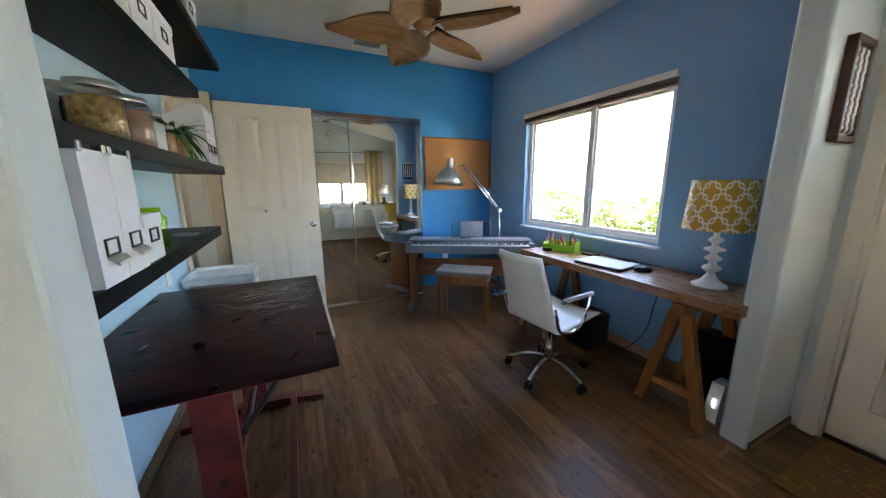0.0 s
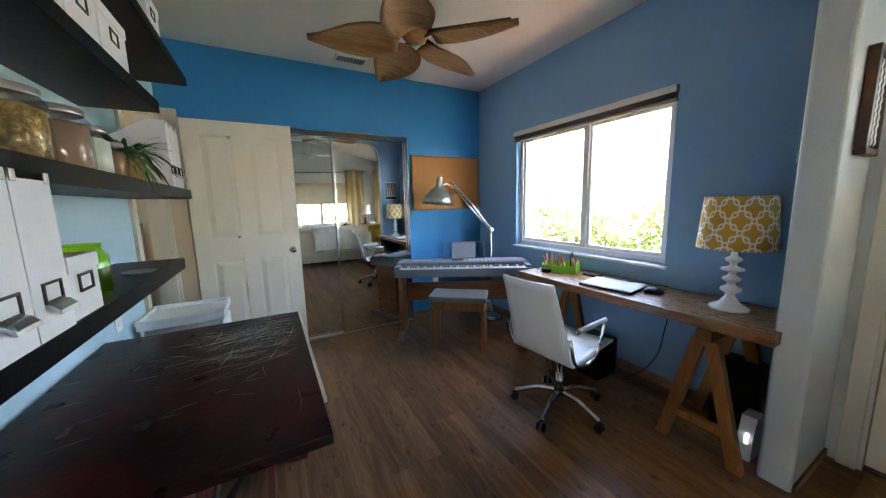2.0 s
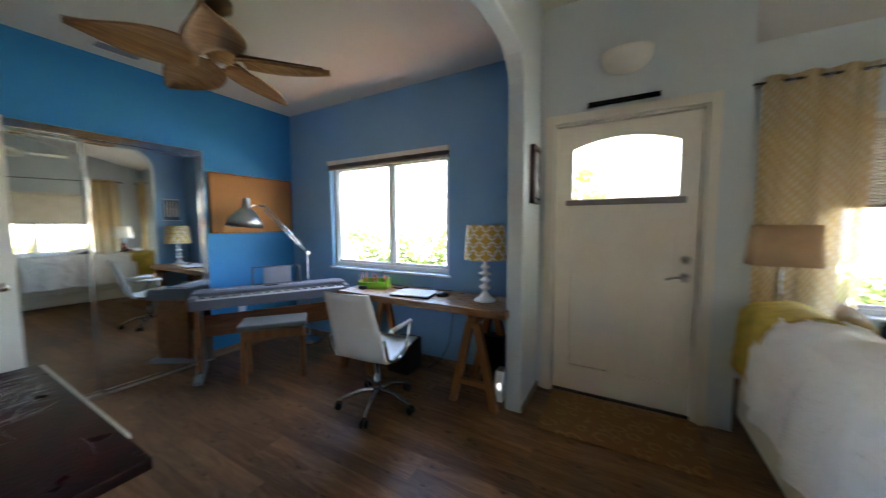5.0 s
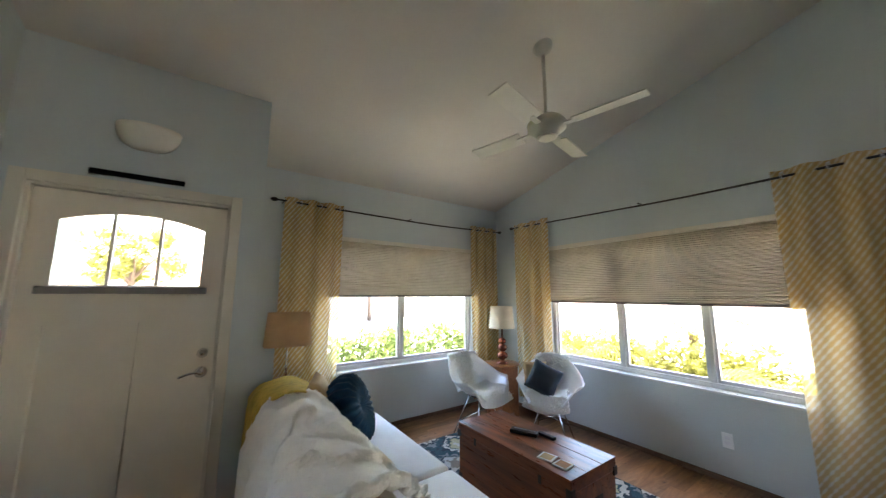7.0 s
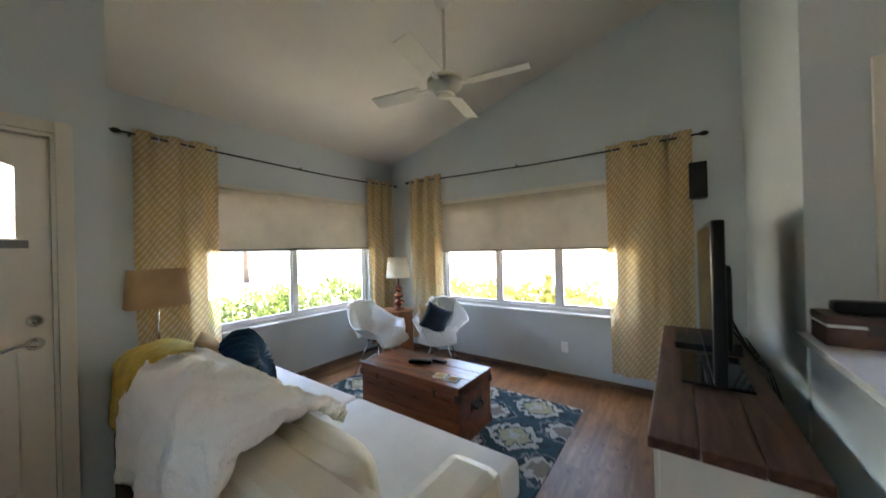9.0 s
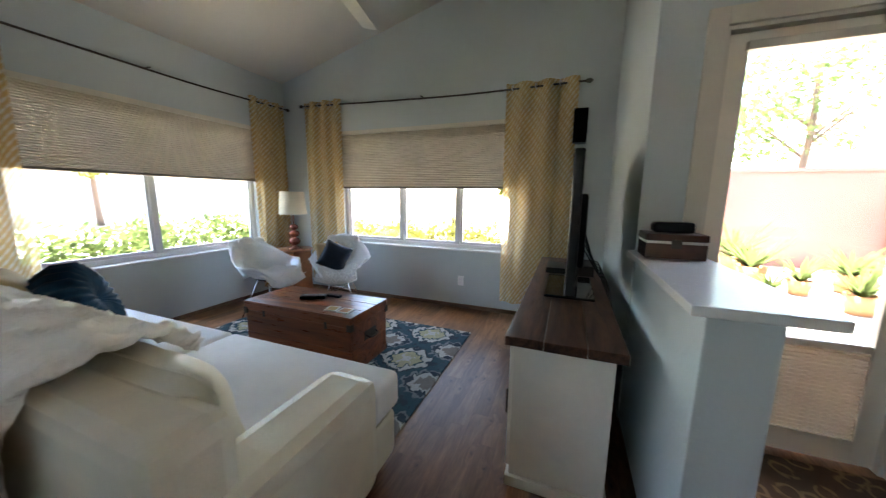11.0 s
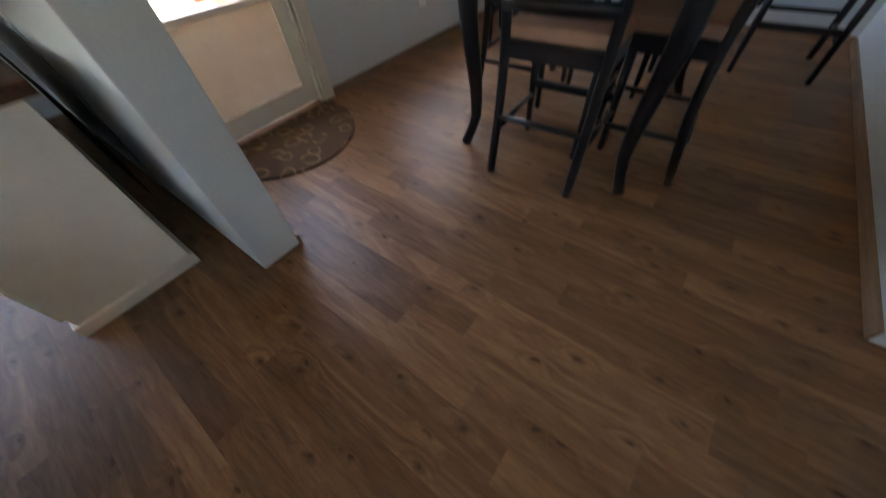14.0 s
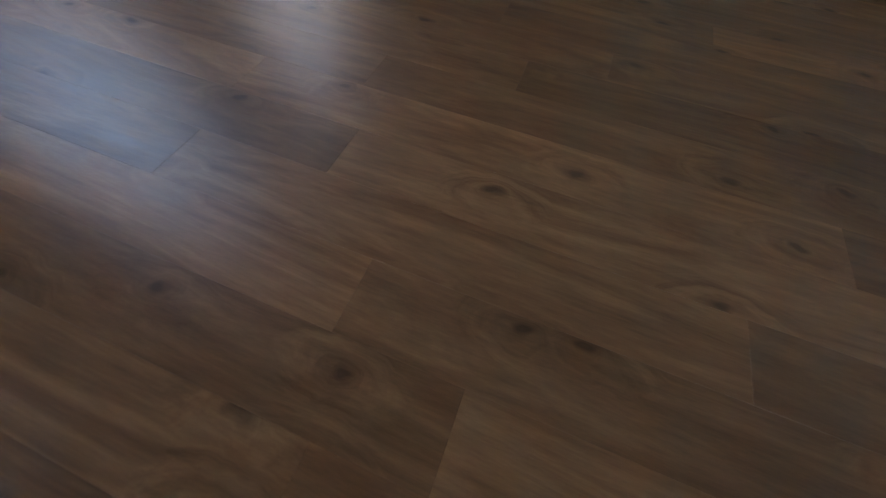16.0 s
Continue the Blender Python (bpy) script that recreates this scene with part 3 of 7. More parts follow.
bm = bmesh.new()
prism(bm, arch_outline(XWEST, XD + 0.13, 0.105, 2.364, 2.44, 0.24, lambda x: roof_z(x) + 0.02), "y", YA, YA2 - 0.006)
edges = [e for e in bm.edges if abs(e.verts[0].co.y - e.verts[1].co.y) < 1e-4 and all(0.08 < v.co.x < 2.4 for v in e.verts) and not all(v.co.z < 0.01 for v in e.verts)]
bmesh.ops.bevel(bm, geom=edges, offset=0.016, segments=3, profile=0.5, affect="EDGES")
structure(part("wall_arch", bm, M["wall_grey"]), "grey-blue wall with a wide round-cornered opening", "wall")
bm = bmesh.new()
prism(bm, arch_outline(XO, XW, 0.083, 2.386, 2.462, 0.245, lambda x: OFFICE_H + 0.05), "y", YA2 - 0.006, YA2)
structure(part("wall_south_office", bm, M["wall_blue"]), "mid-blue office side of the opening wall", "wall")

# ---- ceilings ----
# slabs run past the outer walls as added, unseen eaves against the sun
structure(solid("ceiling_office", M["ceiling"], None, (XO - 0.12, XW + 0.42, YA2, YF + 0.4, OFFICE_H, OFFICE_H + 0.12)), "flat off-white office ceiling", "ceiling")
# the rear eave is longer, to keep sun out of the back door
for label, x0, x1, y0 in (("ceiling_front", RIDGE_X, XF + 0.55, YS - 0.55), ("ceiling_middle", XJ - 0.12, RIDGE_X, YS - 0.55), ("ceiling_rear", XWEST - 0.5, XJ - 0.12, YB - 0.95)):
    bm = bmesh.new()
    prism(bm, [(x0, roof_z(x0)), (x1, roof_z(x1)), (x1, roof_z(x1) + 0.16), (x0, roof_z(x0) + 0.16)], "y", y0, YA2 - 0.02)
    structure(part(label, bm, M["ceiling"]), "sloping off-white vaulted ceiling", "ceiling")

# ---- side room beyond the office door ----
wall("wall_bedroom_end", "y", -3.0, -2.9, YA2, 5.2, 2.64, M["wall_cream"], "cream wall of the room beyond the office", [(3.6, 4.9, 0.95, 2.0)])
wall("wall_bedroom_far", "x", 5.1, 5.2, -2.9, XO, 2.64, M["wall_cream"], "cream far wall of the room beyond the office")
wall("wall_bedroom_side", "y", XO - 0.12, XO, YF + 0.12, 5.1, 2.64, M["wall_cream"], "cream side wall of the room beyond")
structure(solid("ceiling_bedroom", M["ceiling"], None, (-3.0, XO - 0.12, YA2, 5.2, 2.64, 2.74)), "flat ceiling of the room beyond", "ceiling")


# ---- windows ----
def window(name, axis, plane, depth, span, label, bars=(), rail=0.045, sign=1):
    """A vinyl frame with panes in an opening; bars: upright bars between panes; sign: the way out of the house."""
    lo, hi, z0, z1 = span
    top = tagged(new(name), label, "window", kind="structure")

    def b(u0, u1, w0, w1, za, zb):
        p, q = sorted((plane + sign * w0, plane + sign * w1))
        return (p, q, u0, u1, za, zb) if axis == "y" else (u0, u1, p, q, za, zb)

    g = 0.003
    for u0, u1, za, zb in ((lo + g, lo + rail, z0 + g, z1 - g), (hi - rail, hi - g, z0 + g, z1 - g), (lo + rail, hi - rail, z0 + g, z0 + rail), (lo + rail, hi - rail, z1 - rail, z1 - g)):
        solid("frame", M["vinyl"], top, b(u0, u1, 0.05, 0.12, za, zb), bevel=0.004)
    stops = [lo + rail, *bars, hi - rail]
    for u in bars:
        solid("mullion", M["vinyl"], top, b(u - 0.022, u + 0.022, 0.055, 0.115, z0 + rail, z1 - rail), bevel=0.004)
    for i, (u0, u1) in enumerate(zip(stops, stops[1:])):
        u0, u1 = u0 + (0.022 if i else 0), u1 - (0.022 if i < len(stops) - 2 else 0)
        for s0, s1, za, zb in ((u0, u0 + 0.022, z0 + rail, z1 - rail), (u1 - 0.022, u1, z0 + rail, z1 - rail), (u0 + 0.022, u1 - 0.022, z0 + rail, z0 + rail + 0.028), (u0 + 0.022, u1 - 0.022, z1 - rail - 0.028, z1 - rail)):
            solid("sash", M["vinyl"], top, b(s0, s1, 0.07, 0.10, za, zb))
        pane = solid("pane", M["glass"], top, b(u0 + 0.02, u1 - 0.02, 0.082, 0.088, z0 + rail + 0.02, z1 - rail - 0.02))
        pane.visible_shadow = False
    solid("sill", M["vinyl"], top, b(lo - 0.02, hi + 0.02, -0.025, 0.05, z0 - 0.022, z0 - 0.002), bevel=0.006)
    return top


window("window_1", "y", XW, 0.15, WIN_O, "white vinyl sliding office window", (2.50,))
window("window_2", "y", XF, 0.15, WIN_1, "white vinyl sliding living room window", (-1.85,))
window("window_3", "x", YS, 0.13, WIN_2, "white vinyl three-part living room window", (1.19, 1.92), sign=-1)
window("window_4", "x", YB, 0.13, WIN_D, "white vinyl sliding dining window", (-2.88,), sign=-1)
window("window_5", "y", -2.9, 0.1, (3.6, 4.9, 0.95, 2.0), "bright window of the room beyond", (3.93, 4.25, 4.57), sign=-1)


def pleated_shade(name, axis, plane, lo, hi, z0, z1, mat, label, pitch=0.019, depth=0.012):
    top = tagged(new(name), label, "window shade")
    rows = []
    n = max(2, int((z1 - z0) / pitch * 2))
    for i in range(n + 1):
        z = z1 - (z1 - z0) * i / n
        off = plane + (depth if i % 2 else -depth)
        rows.append([(off, lo, z), (off, hi, z)] if axis == "y" else [(lo, off, z), (hi, off, z)])
    bm = bmesh.new()
    sheet(bm, rows, smooth=False)
    part("pleats", bm, mat, top)
    for za, zb, w in ((z1, z1 + 0.045, 0.022), (z0 - 0.02, z0, 0.014)):
        b = (plane - w, plane + w, lo, hi, za, zb) if axis == "y" else (lo, hi, plane - w, plane + w, za, zb)
        solid("rail", M["trim"] if za > z0 else M["shade_dark"], top, b, bevel=0.004)
    return top


pleated_shade("cellular_shade", "y", XF - 0.012, -2.93, -0.93, 1.46, 2.05, M["shade"], "beige cellular shade half lowered over a window")
pleated_shade("cellular_shade", "x", YS + 0.014, 0.54, 2.76, 1.39, 2.02, M["shade"], "beige cellular shade half lowered over the wide window")
pleated_shade("cellular_shade", "y", XW - 0.016, 1.79, 3.32, 1.955, 1.99, M["shade_dark"], "grey-brown shade fully raised above the office window", 0.009)
pleated_shade("cellular_shade", "x", YB + 0.016, -3.64, -2.14, 1.87, 1.90, M["shade"], "beige shade fully raised above the dining window", 0.009)

# ---- baseboards ----
for name, b in (
    ("baseboard", (XW - 0.012, XW - 0.001, YA2, YF, 0.0, 0.07)),
    ("baseboard", (1.81, XW - 0.012, YF - 0.012, YF - 0.001, 0.0, 0.07)),
    ("baseboard", (XO + 0.001, XO + 0.012, YA2, 3.10, 0.0, 0.07)),
    ("baseboard", (XF - 0.012, XF - 0.001, YS, -0.225, 0.0, 0.042)),
    ("baseboard", (XJ, XF - 0.012, YS + 0.001, YS + 0.012, 0.0, 0.042)),
    ("baseboard", (XWEST, -1.50, YB + 0.001, YB + 0.012, 0.0, 0.05)),
    ("baseboard", (XWEST + 0.001, XWEST + 0.012, YB + 0.012, 0.788, 0.0, 0.05)),
    ("baseboard", (XWEST + 0.012, -1.225, 0.788, 0.799, 0.0, 0.05)),
    ("baseboard", (2.364, XD - 0.001, YA - 0.012, YA - 0.001, 0.0, 0.042)),
):
    structure(solid(name, M["base"], None, b, bevel=0.002), "narrow oak quarter-round along the wall", "baseboard")


# ---- doors ----
def casing(name, axis, plane, span, sign, width=0.075, label="cream painted door casing", stop=0.0):
    """Trim round a door opening on one face of a wall, and the jamb lining it."""
    lo, hi, _, z1 = span
    top = structure(new(name), label, "door frame")
    p, q = sorted((plane + sign * 0.001, plane + sign * 0.021))

    def b(u0, u1, za, zb, c=p, d=q):
        return (c, d, u0, u1, za, zb) if axis == "y" else (u0, u1, c, d, za, zb)

    solid("casing", M["trim"], top, b(lo - width, lo + 0.004, 0.0, z1 + width), bevel=0.004)
    solid("casing", M["trim"], top, b(hi - 0.004, hi + width, 0.0, z1 + width), bevel=0.004)
    solid("casing", M["trim"], top, b(lo + 0.004, hi - 0.004, z1 - 0.004, z1 + width), bevel=0.004)
    c, d = sorted((plane, plane - sign * 0.12))
    solid("jamb", M["trim"], top, b(lo + 0.001, lo + 0.02, 0.0, z1 - 0.001, c, d))
    solid("jamb", M["trim"], top, b(hi - 0.02, hi - 0.001, 0.0, z1 - 0.001, c, d))
    solid("jamb", M["trim"], top, b(lo + 0.02, hi - 0.02, z1 - 0.02, z1 - 0.001, c, d))
    if stop:
        c, d = sorted((plane - sign * stop, plane - sign * 0.12))
        solid("stop", M["trim"], top, b(lo + 0.02, lo + 0.036, 0.0, z1 - 0.02, c, d))
        solid("stop", M["trim"], top, b(hi - 0.036, hi - 0.02, 0.0, z1 - 0.02, c, d))
        solid("stop", M["trim"], top, b(lo + 0.036, hi - 0.036, z1 - 0.036, z1 - 0.02, c, d))
    return top


casing("door_frame_1", "y", XD, FDOOR, -1, 0.06, stop=0.082)
casing("door_frame_2", "x", YB, BDOOR, 1, 0.075, stop=0.074)
casing("door_frame_3", "y", XO, SIDE, 1, 0.06)


# open four-panel door of the side room, along the closet wall
door = structure(new("door_1"), "white four-panel interior door standing open", "door")
door.matrix_basis = pose(-0.135, 3.905, 0.01)
bm = bmesh.new()
W, H = 0.795, 2.03
for x0, x1 in ((0, 0.115), (0.345, 0.45), (0.68, W)):
    box(bm, x0, x1, 0, 0.036, 0, H)
for x0, x1 in ((0.115, 0.345), (0.45, 0.68)):
    for z0, z1 in ((0, 0.24), (0.88, 1.06), (1.91, H)):
        box(bm, x0, x1, 0, 0.036, z0, z1)
    for z0, z1 in ((0.24, 0.88), (1.06, 1.91)):
        box(bm, x0, x1, 0.010, 0.024, z0, z1)
        a, c = 0.014, 0.050
        ring = [[bm.verts.new((x, yy, z)) for x, z in ((x0 + k, z0 + k), (x1 - k, z0 + k), (x1 - k, z1 - k), (x0 + k, z1 - k))] for k, yy in ((a, 0.010), (c, 0.001))]
        for k in range(4):
            bm.faces.new((ring[0][k], ring[0][(k + 1) % 4], ring[1][(k + 1) % 4], ring[1][k]))
        bm.faces.new(ring[1])
part("leaf", bm, M["door"], door)
bm = bmesh.new()
lathe(bm, [(0, 0), (0.03, 0), (0.03, 0.008), (0.011, 0.012), (0.011, 0.035), (0.024, 0.042), (0.028, 0.055), (0.022, 0.068), (0, 0.072)])
bmesh.ops.rotate(bm, verts=bm.verts[:], matrix=Matrix.Rotation(radians(90), 3, "X"))
bmesh.ops.translate(bm, verts=bm.verts[:], vec=(W - 0.065, 0, 0.925))
part("knob", bm, M["chrome"], door, "polished nickel door knob")

solid("door_post", M["wall_cream"], None, (XO + 0.001, -0.15, 3.935, YF - 0.001, 0.0, 2.11), bevel=0.004)
structure(bpy.data.objects["door_post"], "cream painted post behind the open door", "door frame")

# front door
door = structure(new("door_2"), "cream craftsman front door with an arched three-pane light", "door")
door.matrix_basis = pose(XD + 0.035, FDOOR[1] - 0.022, 0.02, 0, 0, -90)
W, H = FDOOR[1] - FDOOR[0] - 0.044, 2.04
bm = bmesh.new()
g0, g1, gz0, gz1, gz2 = 0.115, W - 0.115, 1.50, 1.87, 1.935


def arch_z(x):
    s = (x - (g0 + g1) / 2) / ((g1 - g0) / 2)
    return gz2 - (gz2 - gz1) * s * s


box(bm, 0, g0, 0, 0.044, 0, H)
box(bm, g1, W, 0, 0.044, 0, H)
line = [(g0, H), (g1, H)] + [(g1 - (g1 - g0) * k / 12, arch_z(g1 - (g1 - g0) * k / 12)) for k in range(13)]
prism(bm, line, "y", 0, 0.044)
mid = W / 2
for x0, x1, z0, z1 in ((g0, g1, 1.28, gz0), (g0, g1, 0, 0.20), (mid - 0.055, mid + 0.055, 0.20, 1.28)):
    box(bm, x0, x1, 0, 0.044, z0, z1)
for x0, x1 in ((g0, mid - 0.055), (mid + 0.055, g1)):
    box(bm, x0, x1, 0.020, 0.028, 0.20, 1.28)
part("leaf", bm, M["door"], door)
# coloured grey for the shadow it lies in
solid("shelf_moulding", M["sill_shaded"], door, (0.075, W - 0.075, -0.045, 0.0, 1.450, 1.490), bevel=0.005, label="shelf moulding with its shade painted in grey")
for u in (g0 + (g1 - g0) / 3, g0 + (g1 - g0) * 2 / 3):
    solid("glazing_bar", M["door"], door, (u - 0.008, u + 0.008, 0.008, 0.036, gz0, arch_z(u) + 0.01))
for k in range(3):
    u0, u1 = g0 + (g1 - g0) * k / 3, g0 + (g1 - g0) * (k + 1) / 3
    pane = solid("pane", M["glass"], door, (u0, u1, 0.020, 0.024, gz0, gz2 + 0.01))
    pane.visible_shadow = False
for z, r in ((1.07, 0.03), (0.95, 0.034)):
    bm = bmesh.new()
    lathe(bm, [(0, 0), (r, 0), (r, 0.012), (r * 0.6, 0.02), (r * 0.45, 0.03), (0, 0.032)])
    bmesh.ops.rotate(bm, verts=bm.verts[:], matrix=Matrix.Rotation(radians(90), 3, "X"))
    bmesh.ops.translate(bm, verts=bm.verts[:], vec=(W - 0.06, 0, z))
    part("deadbolt" if z > 1 else "rosette", bm, M["chrome"], door, "chrome")
rod("lever", M["chrome"], door, bend([(W - 0.06, -0.03, 0.95), (W - 0.06, -0.055, 0.952), (W - 0.11, -0.058, 0.955), (W - 0.17, -0.05, 0.935)]), 0.008, "chrome lever handle")
solid("threshold", M["iron"], None, (XD + 0.02, XD + 0.14, FDOOR[0] + 0.02, FDOOR[1] - 0.02, 0.0, 0.018), bevel=0.004)
structure(bpy.data.objects["threshold"], "dark metal threshold under the front door", "threshold")

# back door
door = structure(new("door_3"), "cream back door with a tall pane over a ribbed panel", "door")
door.matrix_basis = pose(BDOOR[1] - 0.021, YB - 0.03, 0.012, 0, 0, 180)
W, H = BDOOR[1] - BDOOR[0] - 0.042, 2.02
solid("stile", M["door"], door, (0, 0.085, 0, 0.042, 0, H), bevel=0.003)
solid("stile", M["door"], door, (W - 0.085, W, 0, 0.042, 0, H), bevel=0.003)
solid("rail", M["door"], door, (0.085, W - 0.085, 0, 0.042, 1.94, H))
solid("rail", M["door"], door, (0.085, W - 0.085, 0, 0.042, 0, 0.12))
solid("rail", M["door"], door, (0.085, W - 0.085, 0, 0.042, 0.565, 0.60))
solid("door_blind_head", M["trim"], door, (0.07, W - 0.07, -0.03, 0.0, 1.935, 1.975), bevel=0.006)
pane = solid("pane", M["glass"], door, (0.085, W - 0.085, 0.018, 0.023, 0.60, 1.94))
pane.visible_shadow = False
bm = bmesh.new()
n = 40
sheet(bm, [[(x, 0.004 if i % 2 else 0.016, 0.12 + 0.445 * i / n) for x in (0.085, W - 0.085)] for i in range(n + 1)], smooth=False)
part("ribbed_panel", bm, M["shade"], door, "beige ribbed shade panel")
for z, r in ((1.02, 0.026), (0.90, 0.03)):
    bm = bmesh.new()
    lathe(bm, [(0, 0), (r, 0), (r, 0.01), (r * 0.45, 0.016), (r * 0.45, 0.035), (r * 0.9, 0.045), (r * 0.9, 0.058), (0, 0.064)] if z < 1 else [(0, 0), (r, 0), (r, 0.012), (0, 0.02)])
    bmesh.ops.rotate(bm, verts=bm.verts[:], matrix=Matrix.Rotation(radians(90), 3, "X"))
    bmesh.ops.translate(bm, verts=bm.verts[:], vec=(W - 0.045, 0, z))
    part("knob" if z < 1 else "deadbolt", bm, M["chrome"], door, "chrome")

# half wall with its cap
structure(solid("half_wall", M["wall_grey"], None, (-0.50, -0.335, YB, -0.972, 0.0, 0.968), bevel=0.006), "grey-blue painted half wall between dining and living", "half wall")
structure(solid("half_wall_cap", M["white_gloss"], None, (-0.605, -0.295, YB + 0.001, -0.955, 0.97, 1.0), bevel=0.004), "white painted board capping the half wall", "wall cap")
solid_trim = solid("trim", M["base"], None, (-0.512, -0.501, YB + 0.02, -0.965, 0.0, 0.045), bevel=0.002)
structure(solid_trim, "narrow oak quarter-round along the half wall", "baseboard")

# ---- office: closet ----
closet = thing("closet_doors", pose(0.17, YF, 0), "mirrored sliding closet doors in chrome frames", "closet door")
CW, CH = 1.62, 2.03
solid("top_track", M["chrome"], closet, (0, CW, -0.075, -0.001, CH - 0.055, CH), bevel=0.003)
solid("bottom_track", M["brushed"], closet, (0, CW, -0.070, -0.001, 0.001, 0.018), bevel=0.002)
solid("side_rail", M["chrome"], closet, (CW - 0.03, CW, -0.075, -0.001, 0.018, CH - 0.055), bevel=0.003)
solid("side_rail", M["chrome"], closet, (0, 0.03, -0.075, -0.001, 0.018, CH - 0.055), bevel=0.003)
for x0, x1, y in ((0.03, 0.86, -0.030), (0.835, CW - 0.03, -0.058)):
    leaf = solid("mirror_panel", M["mirror"], closet, (x0 + 0.018, x1 - 0.018, y, y + 0.006, 0.04, CH - 0.075))
    for b in ((x0, x0 + 0.02), (x1 - 0.02, x1)):
        solid("stile", M["chrome"], leaf, (*b, y - 0.008, y + 0.014, 0.02, CH - 0.057), bevel=0.002)
    for b in ((0.02, 0.042), (CH - 0.078, CH - 0.057)):
        solid("rail", M["chrome"], leaf, (x0 + 0.02, x1 - 0.02, y - 0.006, y + 0.012, *b), bevel=0.002)

cork = thing("cork_board", pose(1.85, YF - 0.001, 1.25), "cork pin board in a thin wooden frame", "pin board")
solid("cork", M["cork"], cork, (0.015, 0.885, -0.016, 0, 0.015, 0.595))
for b in ((0, 0.9, 0, 0.016), (0, 0.9, 0.594, 0.61), (0, 0.016, 0.016, 0.594), (0.884, 0.9, 0.016, 0.594)):
    solid("frame", M["oak"], cork, (b[0], b[1], -0.024, 0, b[2], b[3]), bevel=0.003)

# ---- office: floating shelves ----
for y0, y1, z in ((1.335, 2.80, 1.07), (1.345, 3.22, 1.45), (1.16, 2.72, 1.85), (1.16, 3.57, 2.235)):
    solid_shelf = solid("floating_shelf", M["black_wood"], None, (XO, 0.0, y0, y1, z - 0.055, z), bevel=0.003)
    tagged(solid_shelf, "black-brown floating wall shelf", "shelf", "floating shelves")


def magazine_file(x, y, z, w=0.10):
    t = thing("magazine_file", pose(x, y, z), "white card magazine file with a metal label holder", "magazine file", "white magazine files")
    bm = bmesh.new()
    prism(bm, [(-0.24, 0), (0, 0), (0, 0.34), (-0.07, 0.34), (-0.24, 0.24)], "y", 0, w)
    part("box", bm, M["card"], t)
    bm = bmesh.new()
    for b in ((w / 2 - 0.034, w / 2 + 0.034, 0.072, 0.077), (w / 2 - 0.034, w / 2 + 0.034, 0.111, 0.116), (w / 2 - 0.034, w / 2 - 0.029, 0.077, 0.111), (w / 2 + 0.029, w / 2 + 0.034, 0.077, 0.111)):
        box(bm, 0.0, 0.004, *b)
    part("label_holder", bm, M["iron"], t, "dark metal label holder")
    bm = bmesh.new()
    prism(bm, [(0.001, 0.072), (0.010, 0.070), (0.022, 0.058), (0.024, 0.050), (0.020, 0.050), (0.008, 0.064), (0.001, 0.066)], "y", w / 2 - 0.036, w / 2 + 0.036)
    part("pull", bm, M["brushed"], t, "metal cup pull")
    for v in (0.012, w - 0.012):
        solid("corner_clip", M["brushed"], t, (-0.03, 0.003, v - 0.008, v + 0.008, 0.320, 0.344), bevel=0.002, label="metal corner clip")
    return t


for y in (1.405, 1.542):
    magazine_file(0.0, y, 1.071, 0.132)
for y in (2.84, 2.93, 3.02):
    magazine_file(-0.012, y, 1.451, 0.08)


def storage_box(x, y, z, w, d, h, name="storage_box"):
    t = thing(name, pose(x, y, z), "white card storage box with lid and label holder", "storage box", "white storage boxes")
    solid("body", M["card"], t, (-d, 0, 0, w, 0, h), bevel=0.003)
    solid("lid", M["card"], t, (-d - 0.003, 0.004, -0.003, w + 0.003, h - 0.035, h + 0.004), bevel=0.003)
    bm = bmesh.new()
    a, b2, c, e = w / 2 - 0.035, w / 2 + 0.035, h * 0.42, h * 0.42 + 0.045
    for bb in ((a, b2, c, c + 0.006), (a, b2, e - 0.006, e), (a, a + 0.006, c, e), (b2 - 0.006, b2, c, e)):
        box(bm, 0.0, 0.004, *bb)
    part("label_holder", bm, M["iron"], t, "dark metal label holder")
    return t


storage_box(-0.006, 1.69, 1.071, 0.15, 0.2, 0.15)
for y, w in ((1.42, 0.25), (1.69, 0.235), (1.938, 0.212), (2.16, 0.24)):
    storage_box(-0.012, y, 1.851, w, 0.24, 0.17)
for y, w in ((1.75, 0.26), (2.05, 0.26), (2.5, 0.24), (2.80, 0.22)):
    storage_box(-0.012, y, 2.236, w, 0.24, 0.15)


def jar(x, y, z, r, h, fill):
    t = thing("glass_jar", pose(x, y, z), "glass jar with a metal lid and dry contents", "jar", "glass jars")
    bm = bmesh.new()
    lathe(bm, [(0, 0.002), (r * 0.95, 0.002), (r, 0.010), (r, h * 0.80), (r * 0.86, h * 0.88), (r * 0.86, h * 0.9)], sides=20)
    part("glass", bm, M["jar_glass"], t)
    turned("contents", M[fill], t, [(0, 0.005), (r * 0.92, 0.005), (r * 0.93, h * 0.70), (r * 0.6, h * 0.77), (0, h * 0.78)], sides=16)
    turned("lid", M["brushed"], t, [(r * 0.87, h * 0.89), (r * 0.89, h * 0.985), (r * 0.84, h), (0, h)], sides=20, label="metal screw lid")
    return t


